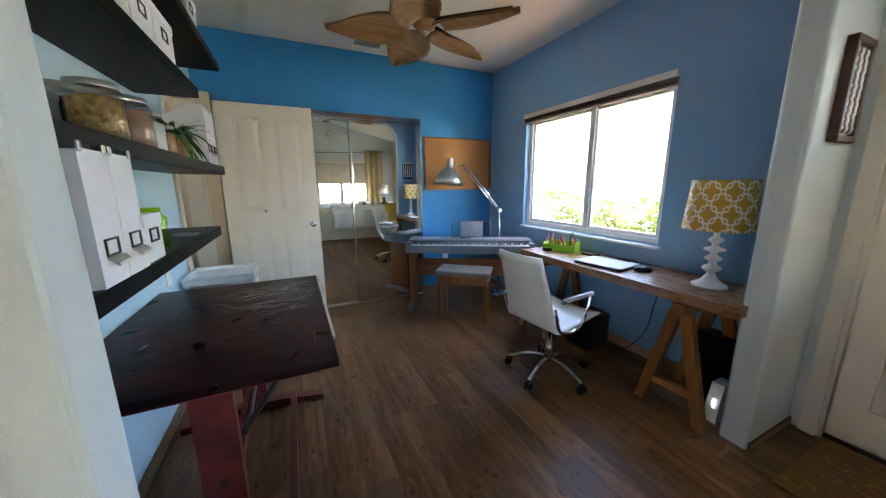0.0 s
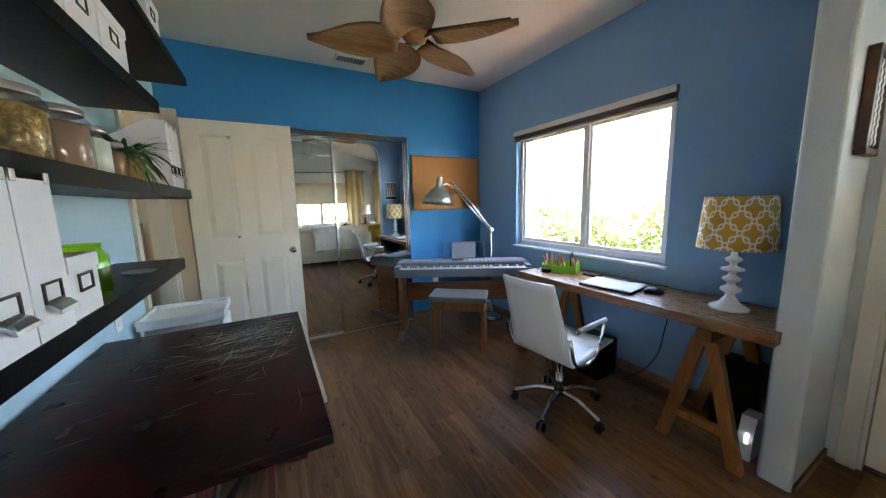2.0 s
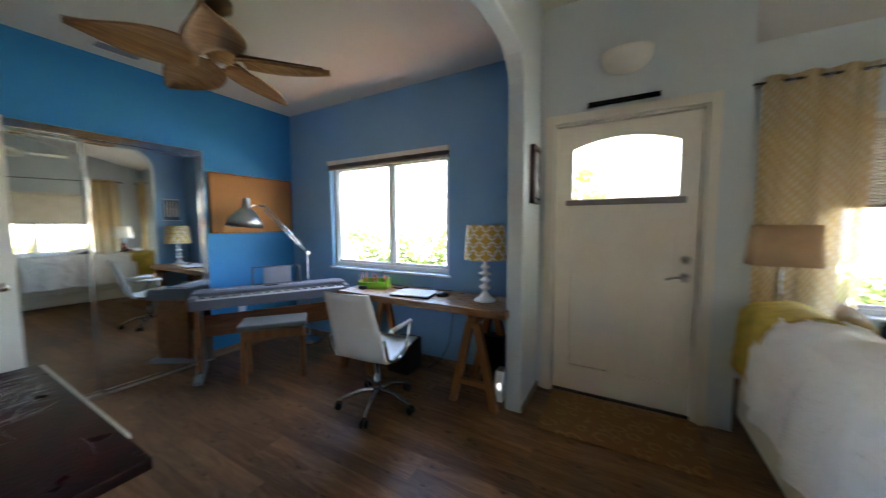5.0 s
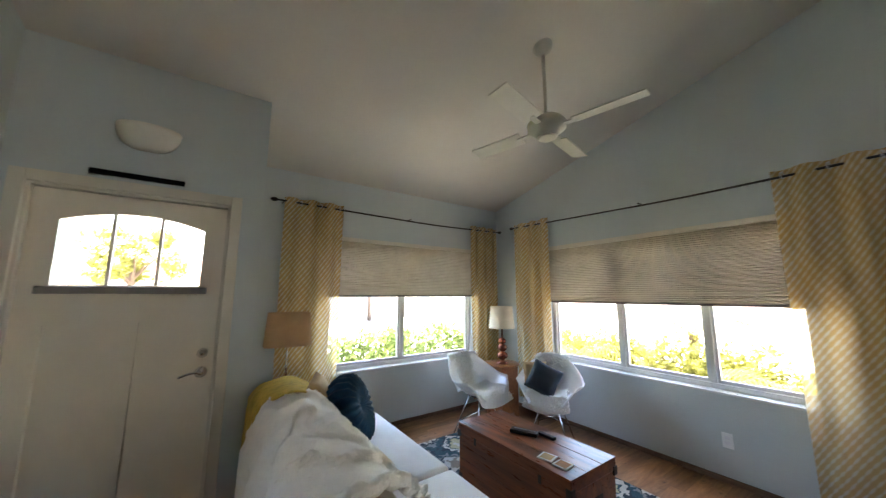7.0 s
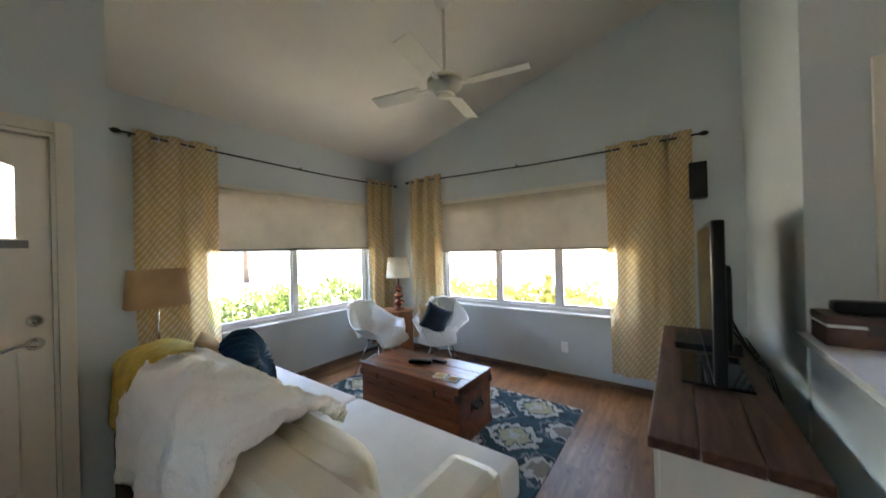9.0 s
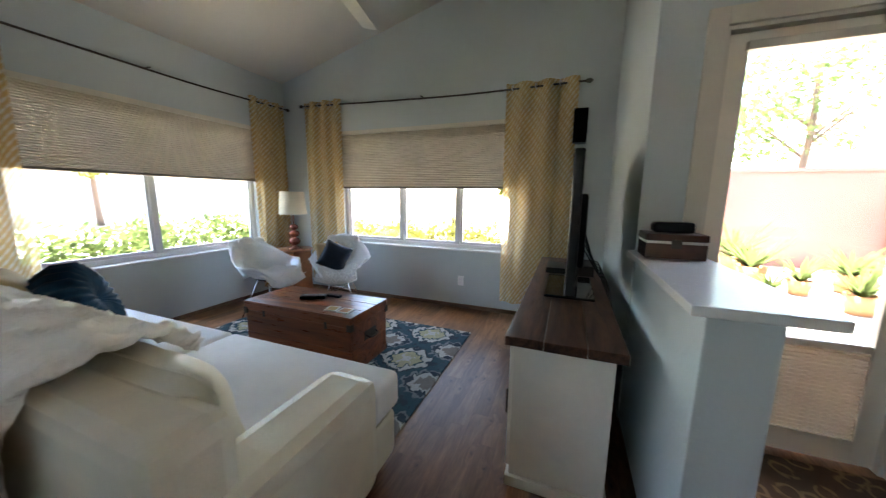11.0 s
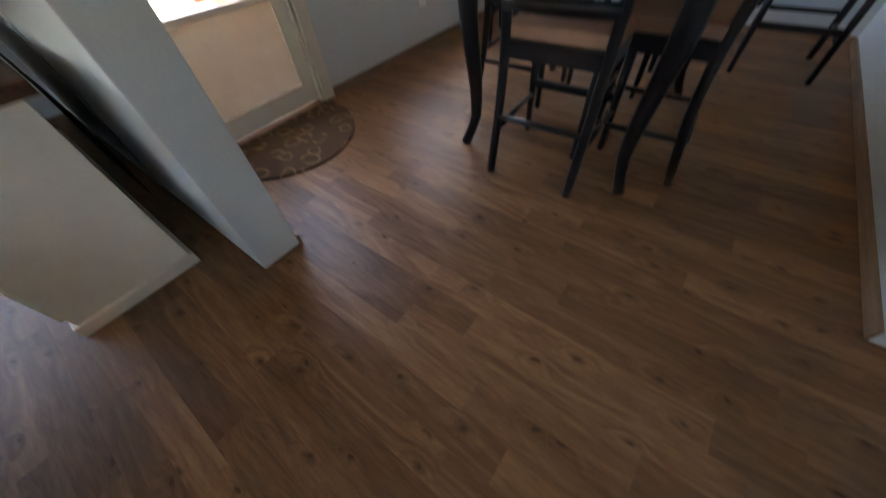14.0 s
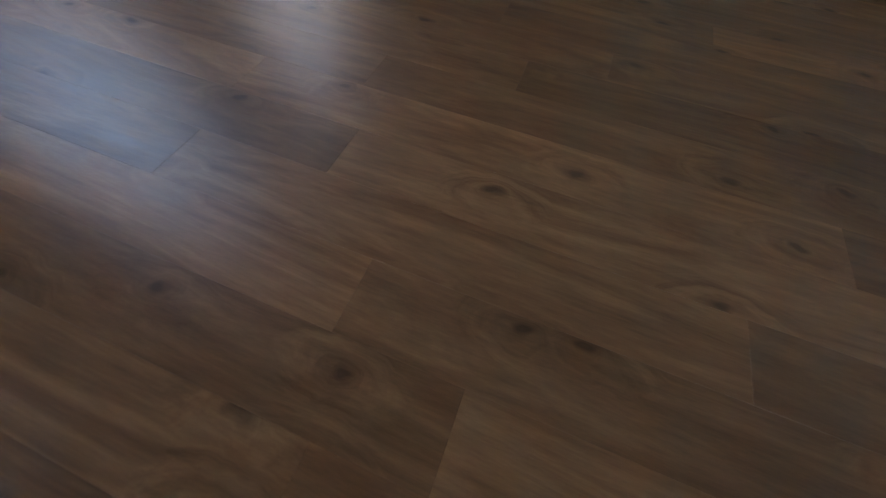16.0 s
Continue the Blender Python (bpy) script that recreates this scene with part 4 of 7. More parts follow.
for x, y, r, h, fill in ((-0.085, 1.765, 0.068, 0.165, "pasta"), (-0.085, 1.945, 0.078, 0.165, "tan_seat"), (-0.075, 2.115, 0.058, 0.150, "paper"), (-0.065, 2.245, 0.046, 0.122, "terracotta"), (-0.20, 2.06, 0.05, 0.17, "pasta"), (-0.21, 1.88, 0.045, 0.18, "black_plastic")):
    jar(x, y, 1.451, r, h, fill)
tagged(turned("round_tin", M["tin"], None, [(0, 0), (0.060, 0), (0.060, 0.095), (0.063, 0.096), (0.063, 0.118), (0, 0.120)]), "grey round lidded tin on a shelf", "tin").matrix_basis = pose(-0.20, 1.695, 1.451)


def strap_leaf(bm, base, direction, length, width, droop):
    side = Vector((-direction[1], direction[0], 0)).normalized()
    rows = []
    for k in range(7):
        s = k / 6
        p = Vector(base) + Vector(direction) * length * s + Vector((0, 0, -droop * s * s + 0.10 * s))
        w = width * (0.5 + 0.5 * math.sin(math.pi * min(0.95, s + 0.15))) * (1 if k < 6 else 0.2)
        rows.append([p - side * w, p + Vector((0, 0, 0.15 * width)), p + side * w])
    sheet(bm, rows)


plant = thing("potted_plant", pose(-0.075, 2.42, 1.451), "trailing leafy plant in a basket pot", "plant")
turned("pot", M["terracotta"], plant, [(0, 0), (0.045, 0), (0.065, 0.06), (0.058, 0.085), (0.05, 0.08), (0, 0.075)])
bm = bmesh.new()
for k in range(90):
    a = random.uniform(0, 2 * math.pi)
    strap_leaf(bm, (0, 0, 0.07), (math.cos(a) * 0.55 + 0.1, math.sin(a) + 0.3, random.uniform(0.1, 0.7)), random.uniform(0.10, 0.24), random.uniform(0.008, 0.014), random.uniform(0.06, 0.26))
part("foliage", bm, M["leaf"], plant)

tagged(turned("green_glass_jar", M["green_glass"], None, [(0, 0.003), (0.055, 0.003), (0.06, 0.02), (0.06, 0.12), (0.045, 0.14), (0.045, 0.155), (0.05, 0.16)]), "ribbed lime-green glass jar", "jar").matrix_basis = pose(-0.10, 2.02, 1.071)
tagged(turned("small_dish", M["tin"], None, [(0, 0), (0.04, 0), (0.055, 0.012), (0.05, 0.012), (0.035, 0.004), (0, 0.004)]), "small pewter dish on a shelf", "dish").matrix_basis = pose(-0.07, 2.36, 1.071)
rack = thing("wire_rack", pose(-0.20, 1.87, 1.071), "small black wire card rack with cards", "rack")
for k in range(4):
    rod("wire", M["iron"], rack, [(0, 0.0, 0.03 + 0.06 * k), (0.05, 0.02, 0.03 + 0.06 * k), (0.05, 0.08, 0.03 + 0.06 * k)], 0.003, sides=6)
rod("upright", M["iron"], rack, [(0.05, 0.02, 0), (0.05, 0.02, 0.24)], 0.004, sides=6)
solid("cards", M["orange"], rack, (0.01, 0.04, 0.02, 0.08, 0.06, 0.2))

# ---- office: drafting table ----
table = thing("drafting_table", pose(0.13, 1.95, 0), "old drafting table, dark stained board on red iron-braced legs", "drafting table")
solid("board", M["board"], table, (-0.40, 0.385, -0.525, 0.585, 0.722, 0.752), bevel=0.004)
solid("edge_strip", M["paper"], table, (0.386, 0.396, -0.35, 0.58, 0.735, 0.748), label="worn pale metal edge strip")
marks = random.Random(5)
for label, mat, count, spread, long, wide in (("knife_marks", "card", 150, (0.13, 0.14), 0.075, 0.0011), ("paint_streaks", "tin", 70, (0.24, 0.26), 0.05, 0.0016), ("green_streaks", "leaf", 26, (0.10, 0.12), 0.05, 0.0016)):
    bm = bmesh.new()
    while count:
        x, y = 0.25 + marks.gauss(0, spread[0]), 0.30 + marks.gauss(0, spread[1])
        turn = radians(marks.gauss(8, 14) if marks.random() < 0.75 else marks.uniform(-90, 90))
        d, e = Vector((math.cos(turn), math.sin(turn), 0)), Vector((-math.sin(turn), math.cos(turn), 0))
        reach = long * marks.uniform(0.3, 1.4)
        p = Vector((x, y, 0.7523))
        if any(not (-0.39 < q.x < 0.375 and -0.515 < q.y < 0.575) for q in (p - d * reach, p + d * reach)):
            continue
        count -= 1
        w, bow = e * wide * marks.uniform(0.5, 1.3), e * reach * marks.uniform(-0.12, 0.12)
        line = [(p - d * reach, 0.2), (p + bow, 1.0), (p + d * reach, 0.3)]
        ends = [(bm.verts.new(q - w * k), bm.verts.new(q + w * k)) for q, k in line]
        for (a0, b0), (a1, b1) in zip(ends, ends[1:]):
            bm.faces.new((a0, a1, b1, b0))
    tagged(part(label, bm, M[mat], table), "old scratches and paint marks on the board", kind="stuff")
for s, y in ((1, -0.40), (-1, 0.42)):
    solid("upright", M["red_paint"], table, (-0.06, 0.06, y - 0.022, y + 0.022, 0.075, 0.66), bevel=0.004)
    bm = bmesh.new()
    prism(bm, [(-0.36, 0.0), (-0.30, 0.0), (-0.24, 0.022), (0.24, 0.022), (0.30, 0.0), (0.36, 0.0), (0.36, 0.035), (0.12, 0.075), (-0.12, 0.075), (-0.36, 0.035)], "y", y - 0.03, y + 0.03)
    part("foot", bm, M["red_paint"], table)
    rod("brace", M["iron"], table, [(0.05, y + 0.03 * s, 0.45), (0.25, y + 0.03 * s, 0.72)], 0.010, "black iron brace")
    solid("top_batten", M["red_paint"], table, (-0.33, 0.33, y - 0.022, y + 0.022, 0.66, 0.724), bevel=0.003)
    for z in (0.22, 0.34):
        rod("bolt", M["iron"], table, [(0.0, y - 0.028, z), (0.0, y + 0.028, z)], 0.012, "iron bolt", 8)
solid("stretcher", M["red_paint"], table, (-0.02, 0.02, -0.38, 0.40, 0.20, 0.26), bevel=0.004)
solid("stretcher", M["red_paint"], table, (0.18, 0.21, -0.40, 0.42, 0.055, 0.095), bevel=0.004)
rod("tilt_rod", M["iron"], table, [(0.08, -0.42, 0.5), (0.08, 0.42, 0.5)], 0.009, "black iron tilt rod")

# ---- office: white drawer cart ----
cart = thing("drawer_cart", pose(-0.06, 3.02, 0), "white plastic drawer cart", "drawer cart")
solid("top", M["white_plastic"], cart, (-0.2, 0.2, -0.17, 0.17, 0.68, 0.715), bevel=0.012)
solid("tray_rim", M["white_plastic"], cart, (-0.2, 0.2, -0.17, -0.155, 0.715, 0.735), (-0.2, 0.2, 0.155, 0.17, 0.715, 0.735), (-0.2, -0.185, -0.155, 0.155, 0.715, 0.735), (0.185, 0.2, -0.155, 0.155, 0.715, 0.735))
for s in (-0.185, 0.17):
    for v in (-0.155, 0.14):
        solid("post", M["white_plastic"], cart, (s, s + 0.015, v, v + 0.015, 0.03, 0.68))
for k in range(4):
    solid("drawer", M["white_plastic"], cart, (-0.165, 0.195, -0.15, 0.15, 0.05 + 0.155 * k, 0.185 + 0.155 * k), bevel=0.01)

# ---- office: desk on trestles ----
desk = thing("desk", Matrix.Identity(4), "long honey oak desk on two A-frame trestles", "desk")
solid("tabletop", M["oak_top"], desk, (2.285, 2.765, 1.10, 2.72, 0.672, 0.728), bevel=0.004)


def trestle(y):
    t = desk
    m = pose(2.50, y, 0)
    for x in (-0.20, 0.20):
        for s in (-1, 1):
            bm = bmesh.new()
            prism(bm, [(s * 0.165 - 0.028, 0.0), (s * 0.165 + 0.028, 0.0), (s * 0.025 + 0.03, 0.62), (s * 0.025 - 0.03, 0.62)], "x", x - 0.022, x + 0.022)
            bmesh.ops.transform(bm, matrix=m, verts=bm.verts[:])
            part("leg", bm, M["oak"], t)
        solid("crossbar", M["oak"], t, (x - 0.018, x + 0.018, -0.125, 0.125, 0.15, 0.19), bevel=0.003, m=m)
    solid("beam", M["oak"], t, (-0.24, 0.24, -0.035, 0.035, 0.618, 0.671), bevel=0.004, m=m)
    return t


trestle(1.345)
trestle(2.50)

# desk things
lamp = thing("table_lamp", pose(2.56, 1.36, 0.728), "white turned table lamp with an ochre lattice drum shade", "table lamp")
turned("base", M["white_gloss"], lamp, [(0, 0), (0.085, 0), (0.085, 0.012), (0.045, 0.035), (0.022, 0.07), (0.02, 0.085), (0.045, 0.10), (0.045, 0.115), (0.02, 0.13), (0.018, 0.145), (0.04, 0.16), (0.04, 0.17), (0.018, 0.185), (0.016, 0.20), (0.05, 0.212), (0.05, 0.222), (0.016, 0.235), (0.015, 0.25), (0.036, 0.265), (0.036, 0.275), (0.014, 0.29), (0.012, 0.36), (0, 0.36)], sides=32)
bm = bmesh.new()
lathe(bm, [(0.165, 0.33), (0.145, 0.60), (0.141, 0.60), (0.161, 0.33), (0.165, 0.33)], sides=48)
part("shade", bm, M["lattice"], lamp, "ochre and white lattice drum shade")
for k in range(3):
    a = 2 * math.pi * k / 3
    rod("shade_spider", M["brushed"], lamp, [(0, 0, 0.58), (0.142 * math.cos(a), 0.142 * math.sin(a), 0.585)], 0.002, sides=6)
rod("shade_stem", M["brushed"], lamp, [(0, 0, 0.36), (0, 0, 0.59)], 0.005, sides=8)

laptop = thing("laptop", pose(2.47, 1.97, 0.729, 0, 0, 8), "closed silver laptop lying on the desk", "laptop")
solid("base", M["black_plastic"], laptop, (-0.125, 0.125, -0.175, 0.175, 0.0, 0.012), bevel=0.004)
solid("lid", M["white_gloss"], laptop, (-0.125, 0.125, -0.175, 0.175, 0.013, 0.022), bevel=0.004)
bm = bmesh.new()
bmesh.ops.create_uvsphere(bm, u_segments=14, v_segments=8, radius=1)
bmesh.ops.transform(bm, matrix=Matrix.Translation((0, 0, 0.012)) @ Matrix.Diagonal((0.036, 0.056, 0.026, 1)), verts=bm.verts[:])
for v in bm.verts:
    v.co.z = max(v.co.z, 0.0)
mouse = part("computer_mouse", bm, M["black_plastic"])
mouse.matrix_basis = pose(2.53, 1.73, 0.728, 0, 0, 30)
tagged(mouse, "black computer mouse beside the laptop", "mouse")
caddy = thing("desk_caddy", pose(2.56, 2.50, 0.728, 0, 0, 25), "lime green desk caddy full of pens", "desk organiser")
for b in ((-0.07, 0.07, -0.14, 0.14, 0, 0.006), (-0.07, 0.07, -0.14, -0.134, 0.006, 0.09), (-0.07, 0.07, 0.134, 0.14, 0.006, 0.075), (-0.07, -0.064, -0.134, 0.134, 0.006, 0.06), (0.064, 0.07, -0.134, 0.134, 0.006, 0.085), (-0.064, 0.064, -0.02, -0.014, 0.006, 0.075)):
    solid("caddy_panel", M["lime"], caddy, b, bevel=0.002)
for k in range(16):
    x, y = random.uniform(-0.05, 0.05), random.uniform(-0.12, 0.12)
    rod("pen", random.choice([M["black_plastic"], M["red"], M["pink"], M["black_plastic"], M["orange"]]), caddy, [(x, y, 0.008), (x + random.uniform(-0.02, 0.02), y + random.uniform(-0.02, 0.02), random.uniform(0.11, 0.17))], 0.005, sides=6)
tape = turned("tape_dispenser", M["black_plastic"], None, [(0.02, 0), (0.04, 0), (0.045, 0.015), (0.04, 0.03), (0.02, 0.03), (0.02, 0)])
tape.matrix_basis = pose(2.46, 2.56, 0.728)
tagged(tape, "black tape dispenser on the desk", "tape dispenser")
tagged(solid("small_book", M["brown"], None, (2.60, 2.70, 2.20, 2.31, 0.728, 0.744), bevel=0.002), "small dark red notebook", "notebook")
rod("cable", M["cable"], None, bend([(2.74, 1.75, 0.735), (2.70, 1.95, 0.733), (2.62, 2.0, 0.732)]), 0.003)
tagged(bpy.data.objects["cable"], "thin black cable on the desk", "cable")
rod("cable", M["cable"], None, bend([(2.765, 1.72, 0.72), (2.72, 1.74, 0.45), (2.74, 1.80, 0.2), (2.68, 1.95, 0.006), (2.55, 2.2, 0.006)]), 0.004)
tagged(bpy.data.objects["cable.001"], "black cable hanging behind the desk", "cable")

router = thing("modem", pose(2.53, 1.20, 0), "white upright modem standing under the desk", "modem")
bm = bmesh.new()
prism(bm, [(-0.10, 0.0), (0.10, 0.0), (0.09, 0.16), (0.03, 0.22), (-0.06, 0.22), (-0.09, 0.12)], "y", -0.03, 0.03)
part("body", bm, M["white_plastic"], router)
lens = Nodes("indicator")
lens.bsdf.inputs["Emission Color"].default_value = (0.9, 0.95, 1, 1)
lens.bsdf.inputs["Emission Strength"].default_value = 0.1
solid("indicator", lens.done((0.9, 0.9, 0.9)), router, (-0.098, -0.088, -0.012, 0.0, 0.09, 0.14), label="lit white indicator strip")
tagged(solid("computer_tower", M["black_plastic"], None, (2.62, 2.75, 1.22, 1.42, 0.0, 0.42), bevel=0.01), "black computer tower under the desk", "computer")
tagged(solid("waste_bin", M["black_plastic"], None, (2.42, 2.66, 2.02, 2.26, 0.0, 0.30), bevel=0.03), "black waste bin under the desk", "waste bin")

# ---- office: swivel chair ----
chair = thing("office_chair", pose(1.96, 1.96, 0, 0, 0, 6) @ Matrix.Diagonal((0.93, 0.93, 0.95, 1)), "white low-back swivel chair with chrome frame", "office chair")
for k in range(5):
    a = radians(72 * k + 196)
    c, s = math.cos(a), math.sin(a)
    rod("leg", M["chrome"], chair, bend([(0.03 * c, 0.03 * s, 0.13), (0.14 * c, 0.14 * s, 0.125), (0.26 * c, 0.26 * s, 0.085), (0.30 * c, 0.30 * s, 0.07)]), [0.017] * 18 + [0.011], "chrome leg")
    for o in (-0.018, 0.018):
        bm = bmesh.new()
        lathe(bm, [(0, -0.011), (0.024, -0.011), (0.029, -0.006), (0.029, 0.006), (0.024, 0.011), (0, 0.011)], sides=16)
        bmesh.ops.transform(bm, matrix=Matrix.Translation((0.30 * c - o * s, 0.30 * s + o * c, 0.03)) @ Matrix.Rotation(a, 4, "Z") @ Matrix.Rotation(radians(90), 4, "X"), verts=bm.verts[:])
        part("castor", bm, M["black_plastic"], chair, "black castor wheel")
rod("gas_post", M["chrome"], chair, [(0, 0, 0.10), (0, 0, 0.26), (0, 0, 0.261), (0, 0, 0.40)], [0.027, 0.027, 0.017, 0.017], "chrome gas post", 16)
solid("seat_plate", M["black_plastic"], chair, (-0.09, 0.09, -0.09, 0.09, 0.395, 0.42), bevel=0.006)
rows = []
for i in range(21):
    s = i / 20
    if s < 0.5:
        x, z = 0.25 - 0.46 * s / 0.5, 0.445 + 0.02 * math.cos(s * 7) - 0.012 * (s / 0.5)
    else:
        u = (s - 0.5) / 0.5
        x, z = -0.21 - 0.035 * math.sin(u * 2.4) - 0.12 * u * u, 0.445 + 0.03 * u + 0.47 * u
    half = 0.225 if s < 0.5 else 0.225 - 0.035 * (s - 0.5) / 0.5
    rows.append([(x - 0.03 * (1 - abs(v) ** 2) * (s > 0.5), half * v, z + (0.02 * v * v if s < 0.5 else 0)) for v in (-1, -0.8, -0.5, -0.2, 0.2, 0.5, 0.8, 1)])
bm = bmesh.new()
sheet(bm, rows, thick=0.016)
part("seat_shell", bm, M["white_gloss"], chair, "white stitched seat and back in one sweep")
for s in (-1, 1):
    y = s * 0.245
    rod("armrest", M["chrome"], chair, bend([(-0.235, s * 0.225, 0.62), (-0.245, y, 0.58), (-0.20, y, 0.47), (-0.06, y, 0.44), (0.03, y, 0.50), (0.09, y, 0.655), (0.06, y, 0.668), (-0.20, y, 0.66)], 5), 0.011, "chrome loop armrest")
    rod("arm_pad", M["white_gloss"], chair, [(0.10, y, 0.672), (-0.17, y, 0.668)], 0.016, "pale arm pad")
    rod("side_bar", M["chrome"], chair, bend([(0.0, y, 0.455), (0.0, s * 0.1, 0.425), (0, 0, 0.42)]), 0.010)

# ---- office: keyboard on its stand, bench, arc lamp ----
piano = thing("digital_piano", pose(2.11, 3.36, 0, 0, 0, -30), "silver digital piano on a cherry-brown stand", "digital piano")
solid("body", M["grey_plastic"], piano, (-0.66, 0.66, -0.04, 0.19, 0.62, 0.735), bevel=0.012)
solid("key_bed", M["grey_plastic"], piano, (-0.66, 0.66, -0.185, -0.04, 0.62, 0.682), bevel=0.004)
solid("key_slip", M["grey_plastic"], piano, (-0.66, 0.66, -0.205, -0.186, 0.62, 0.700), bevel=0.006)
for s in (-1, 1):
    solid("end_block", M["grey_plastic"], piano, tuple(sorted((s * 0.66, s * 0.612))) + (-0.186, -0.041, 0.682, 0.722), bevel=0.006)
for k in range(52):
    solid("white_key", M["white_gloss"], piano, (-0.60 + k * 0.0232, -0.60 + k * 0.0232 + 0.0215, -0.184, -0.042, 0.682, 0.704))
for k in range(52):
    if k % 7 in (0, 1, 3, 4, 5):
        solid("black_key", M["black_plastic"], piano, (-0.60 + k * 0.0232 + 0.016, -0.60 + k * 0.0232 + 0.029, -0.135, -0.042, 0.704, 0.715))
solid("control_panel", M["tin"], piano, (-0.62, 0.62, -0.02, 0.17, 0.735, 0.741), bevel=0.002)
solid("display", M["screen"], piano, (-0.10, 0.02, 0.03, 0.09, 0.741, 0.745))
for k in range(14):
    x = -0.5 + k * 0.028 if k < 7 else 0.08 + (k - 7) * 0.04
    solid("button", M["white_plastic"], piano, (x, x + 0.016, 0.04, 0.055, 0.741, 0.746))
for x in (-0.62, 0.62):
    solid("side_panel", M["cherry"], piano, (x - 0.02, x + 0.02, -0.12, 0.16, 0.03, 0.618), bevel=0.005)
    bm = bmesh.new()
    prism(bm, [(-0.24, 0.0), (0.22, 0.0), (0.22, 0.03), (0.1, 0.05), (-0.16, 0.05), (-0.24, 0.025)], "x", x - 0.03, x + 0.03)
    part("foot", bm, M["tin"], piano)
solid("back_board", M["cherry"], piano, (-0.60, 0.60, 0.10, 0.12, 0.30, 0.50), bevel=0.004)
rest = thing("music_rest", pose(2.19, 3.46, 0.742, -14, 0, -30), "grey see-through music rest on the piano", "music rest")
for b in ((-0.22, 0.22, 0, 0.012, 0, 0.012), (-0.22, 0.22, 0, 0.012, 0.17, 0.182), (-0.22, -0.205, 0, 0.012, 0.012, 0.17), (0.205, 0.22, 0, 0.012, 0.012, 0.17)):
    solid("frame", M["grey_plastic"], rest, b, bevel=0.003)
solid("sheet_music", M["tin"], rest, (-0.12, 0.13, 0.003, 0.009, 0.012, 0.17))

bench = thing("piano_bench", pose(1.90, 3.08, 0, 0, 0, -40), "wooden piano bench with a grey padded seat", "bench")
solid("pad", M["grey_pad"], bench, (-0.26, 0.26, -0.15, 0.15, 0.455, 0.505), bevel=0.016)
solid("apron", M["oak"], bench, (-0.24, 0.24, -0.13, -0.112, 0.375, 0.452), (-0.24, 0.24, 0.112, 0.13, 0.375, 0.452), (-0.24, -0.222, -0.112, 0.112, 0.375, 0.452), (0.222, 0.24, -0.112, 0.112, 0.375, 0.452))
for x in (-0.225, 0.225):
    for y in (-0.115, 0.115):
        solid("leg", M["oak"], bench, (x - 0.018, x + 0.018, y - 0.018, y + 0.018, 0, 0.374), bevel=0.004)

arc = thing("floor_lamp", pose(2.60, 3.52, 0), "chrome balanced-arm floor lamp with a dome shade", "floor lamp")
turned("base", M["chrome"], arc, [(0, 0), (0.13, 0), (0.13, 0.02), (0.10, 0.04), (0.03, 0.05), (0, 0.05)])
rod("pole", M["chrome"], arc, [(0, 0, 0.05), (0, 0, 1.03)], 0.011)
el = Vector((-0.37, 0.19, 1.525))
for o in (-0.026, 0.026):
    rod("arm", M["chrome"], arc, [(0.0, 0.0, 1.02 + o), tuple(el + Vector((0, 0, o)))], 0.010)
rod("joint", M["brushed"], arc, [(0, -0.02, 1.02), (0, 0.02, 1.02)], 0.022)
rod("spring", M["brushed"], arc, [(-0.03, 0.012, 1.06), (-0.15, 0.075, 1.23)], 0.012)
rod("head_arm", M["chrome"], arc, [tuple(el), tuple(el + Vector((-0.11, -0.02, 0.01))), tuple(el + Vector((-0.18, -0.03, -0.03)))], 0.008)
bm = bmesh.new()
lathe(bm, [(0.026, 0.13), (0.03, 0.05), (0.07, 0.02), (0.125, -0.06), (0.135, -0.11), (0.131, -0.11), (0.121, -0.06), (0.066, 0.014), (0.0, 0.04)], sides=32)
bmesh.ops.transform(bm, matrix=Matrix.Translation(el + Vector((-0.20, -0.03, -0.08))) @ Matrix.Rotation(radians(6), 4, "Y") @ Matrix.Scale(1.18, 4), verts=bm.verts[:])
part("shade", bm, M["brushed"], arc, "brushed metal dome shade")


# ---- ceiling fans ----
def palm_blade(bm, length, width):
    rows = []
    for i in range(13):
        s = i / 12
        w = width * math.sin(math.pi * (0.12 + 0.88 * s) ** 0.75) * (0.9 if s < 0.97 else 0.5) + 0.012
        rows.append([(length * s, w * v, -0.03 * s - 0.03 * v * v - 0.004 * abs(math.sin(v * 12))) for v in (-1, -0.75, -0.5, -0.25, 0, 0.25, 0.5, 0.75, 1)])
    sheet(bm, rows, thick=0.008)


fan = thing("ceiling_fan", pose(1.30, 2.55, 0), "ceiling fan with five woven palm-leaf blades", "ceiling fan")
turned("canopy", M["bronze"], fan, [(0, OFFICE_H), (0.075, OFFICE_H), (0.07, OFFICE_H - 0.04), (0.02, OFFICE_H - 0.075), (0, OFFICE_H - 0.075)][::-1])
rod("down_rod", M["bronze"], fan, [(0, 0, OFFICE_H - 0.07), (0, 0, 2.46)], 0.014)
turned("motor", M["palm_blade"], fan, [(0, 2.29), (0.04, 2.295), (0.07, 2.32), (0.10, 2.36), (0.105, 2.41), (0.085, 2.45), (0.05, 2.48), (0, 2.49)], label="carved bronze-brown motor housing")
turned("finial", M["brushed"], fan, [(0, 2.275), (0.02, 2.278), (0.025, 2.29), (0, 2.295)], label="brass cap")
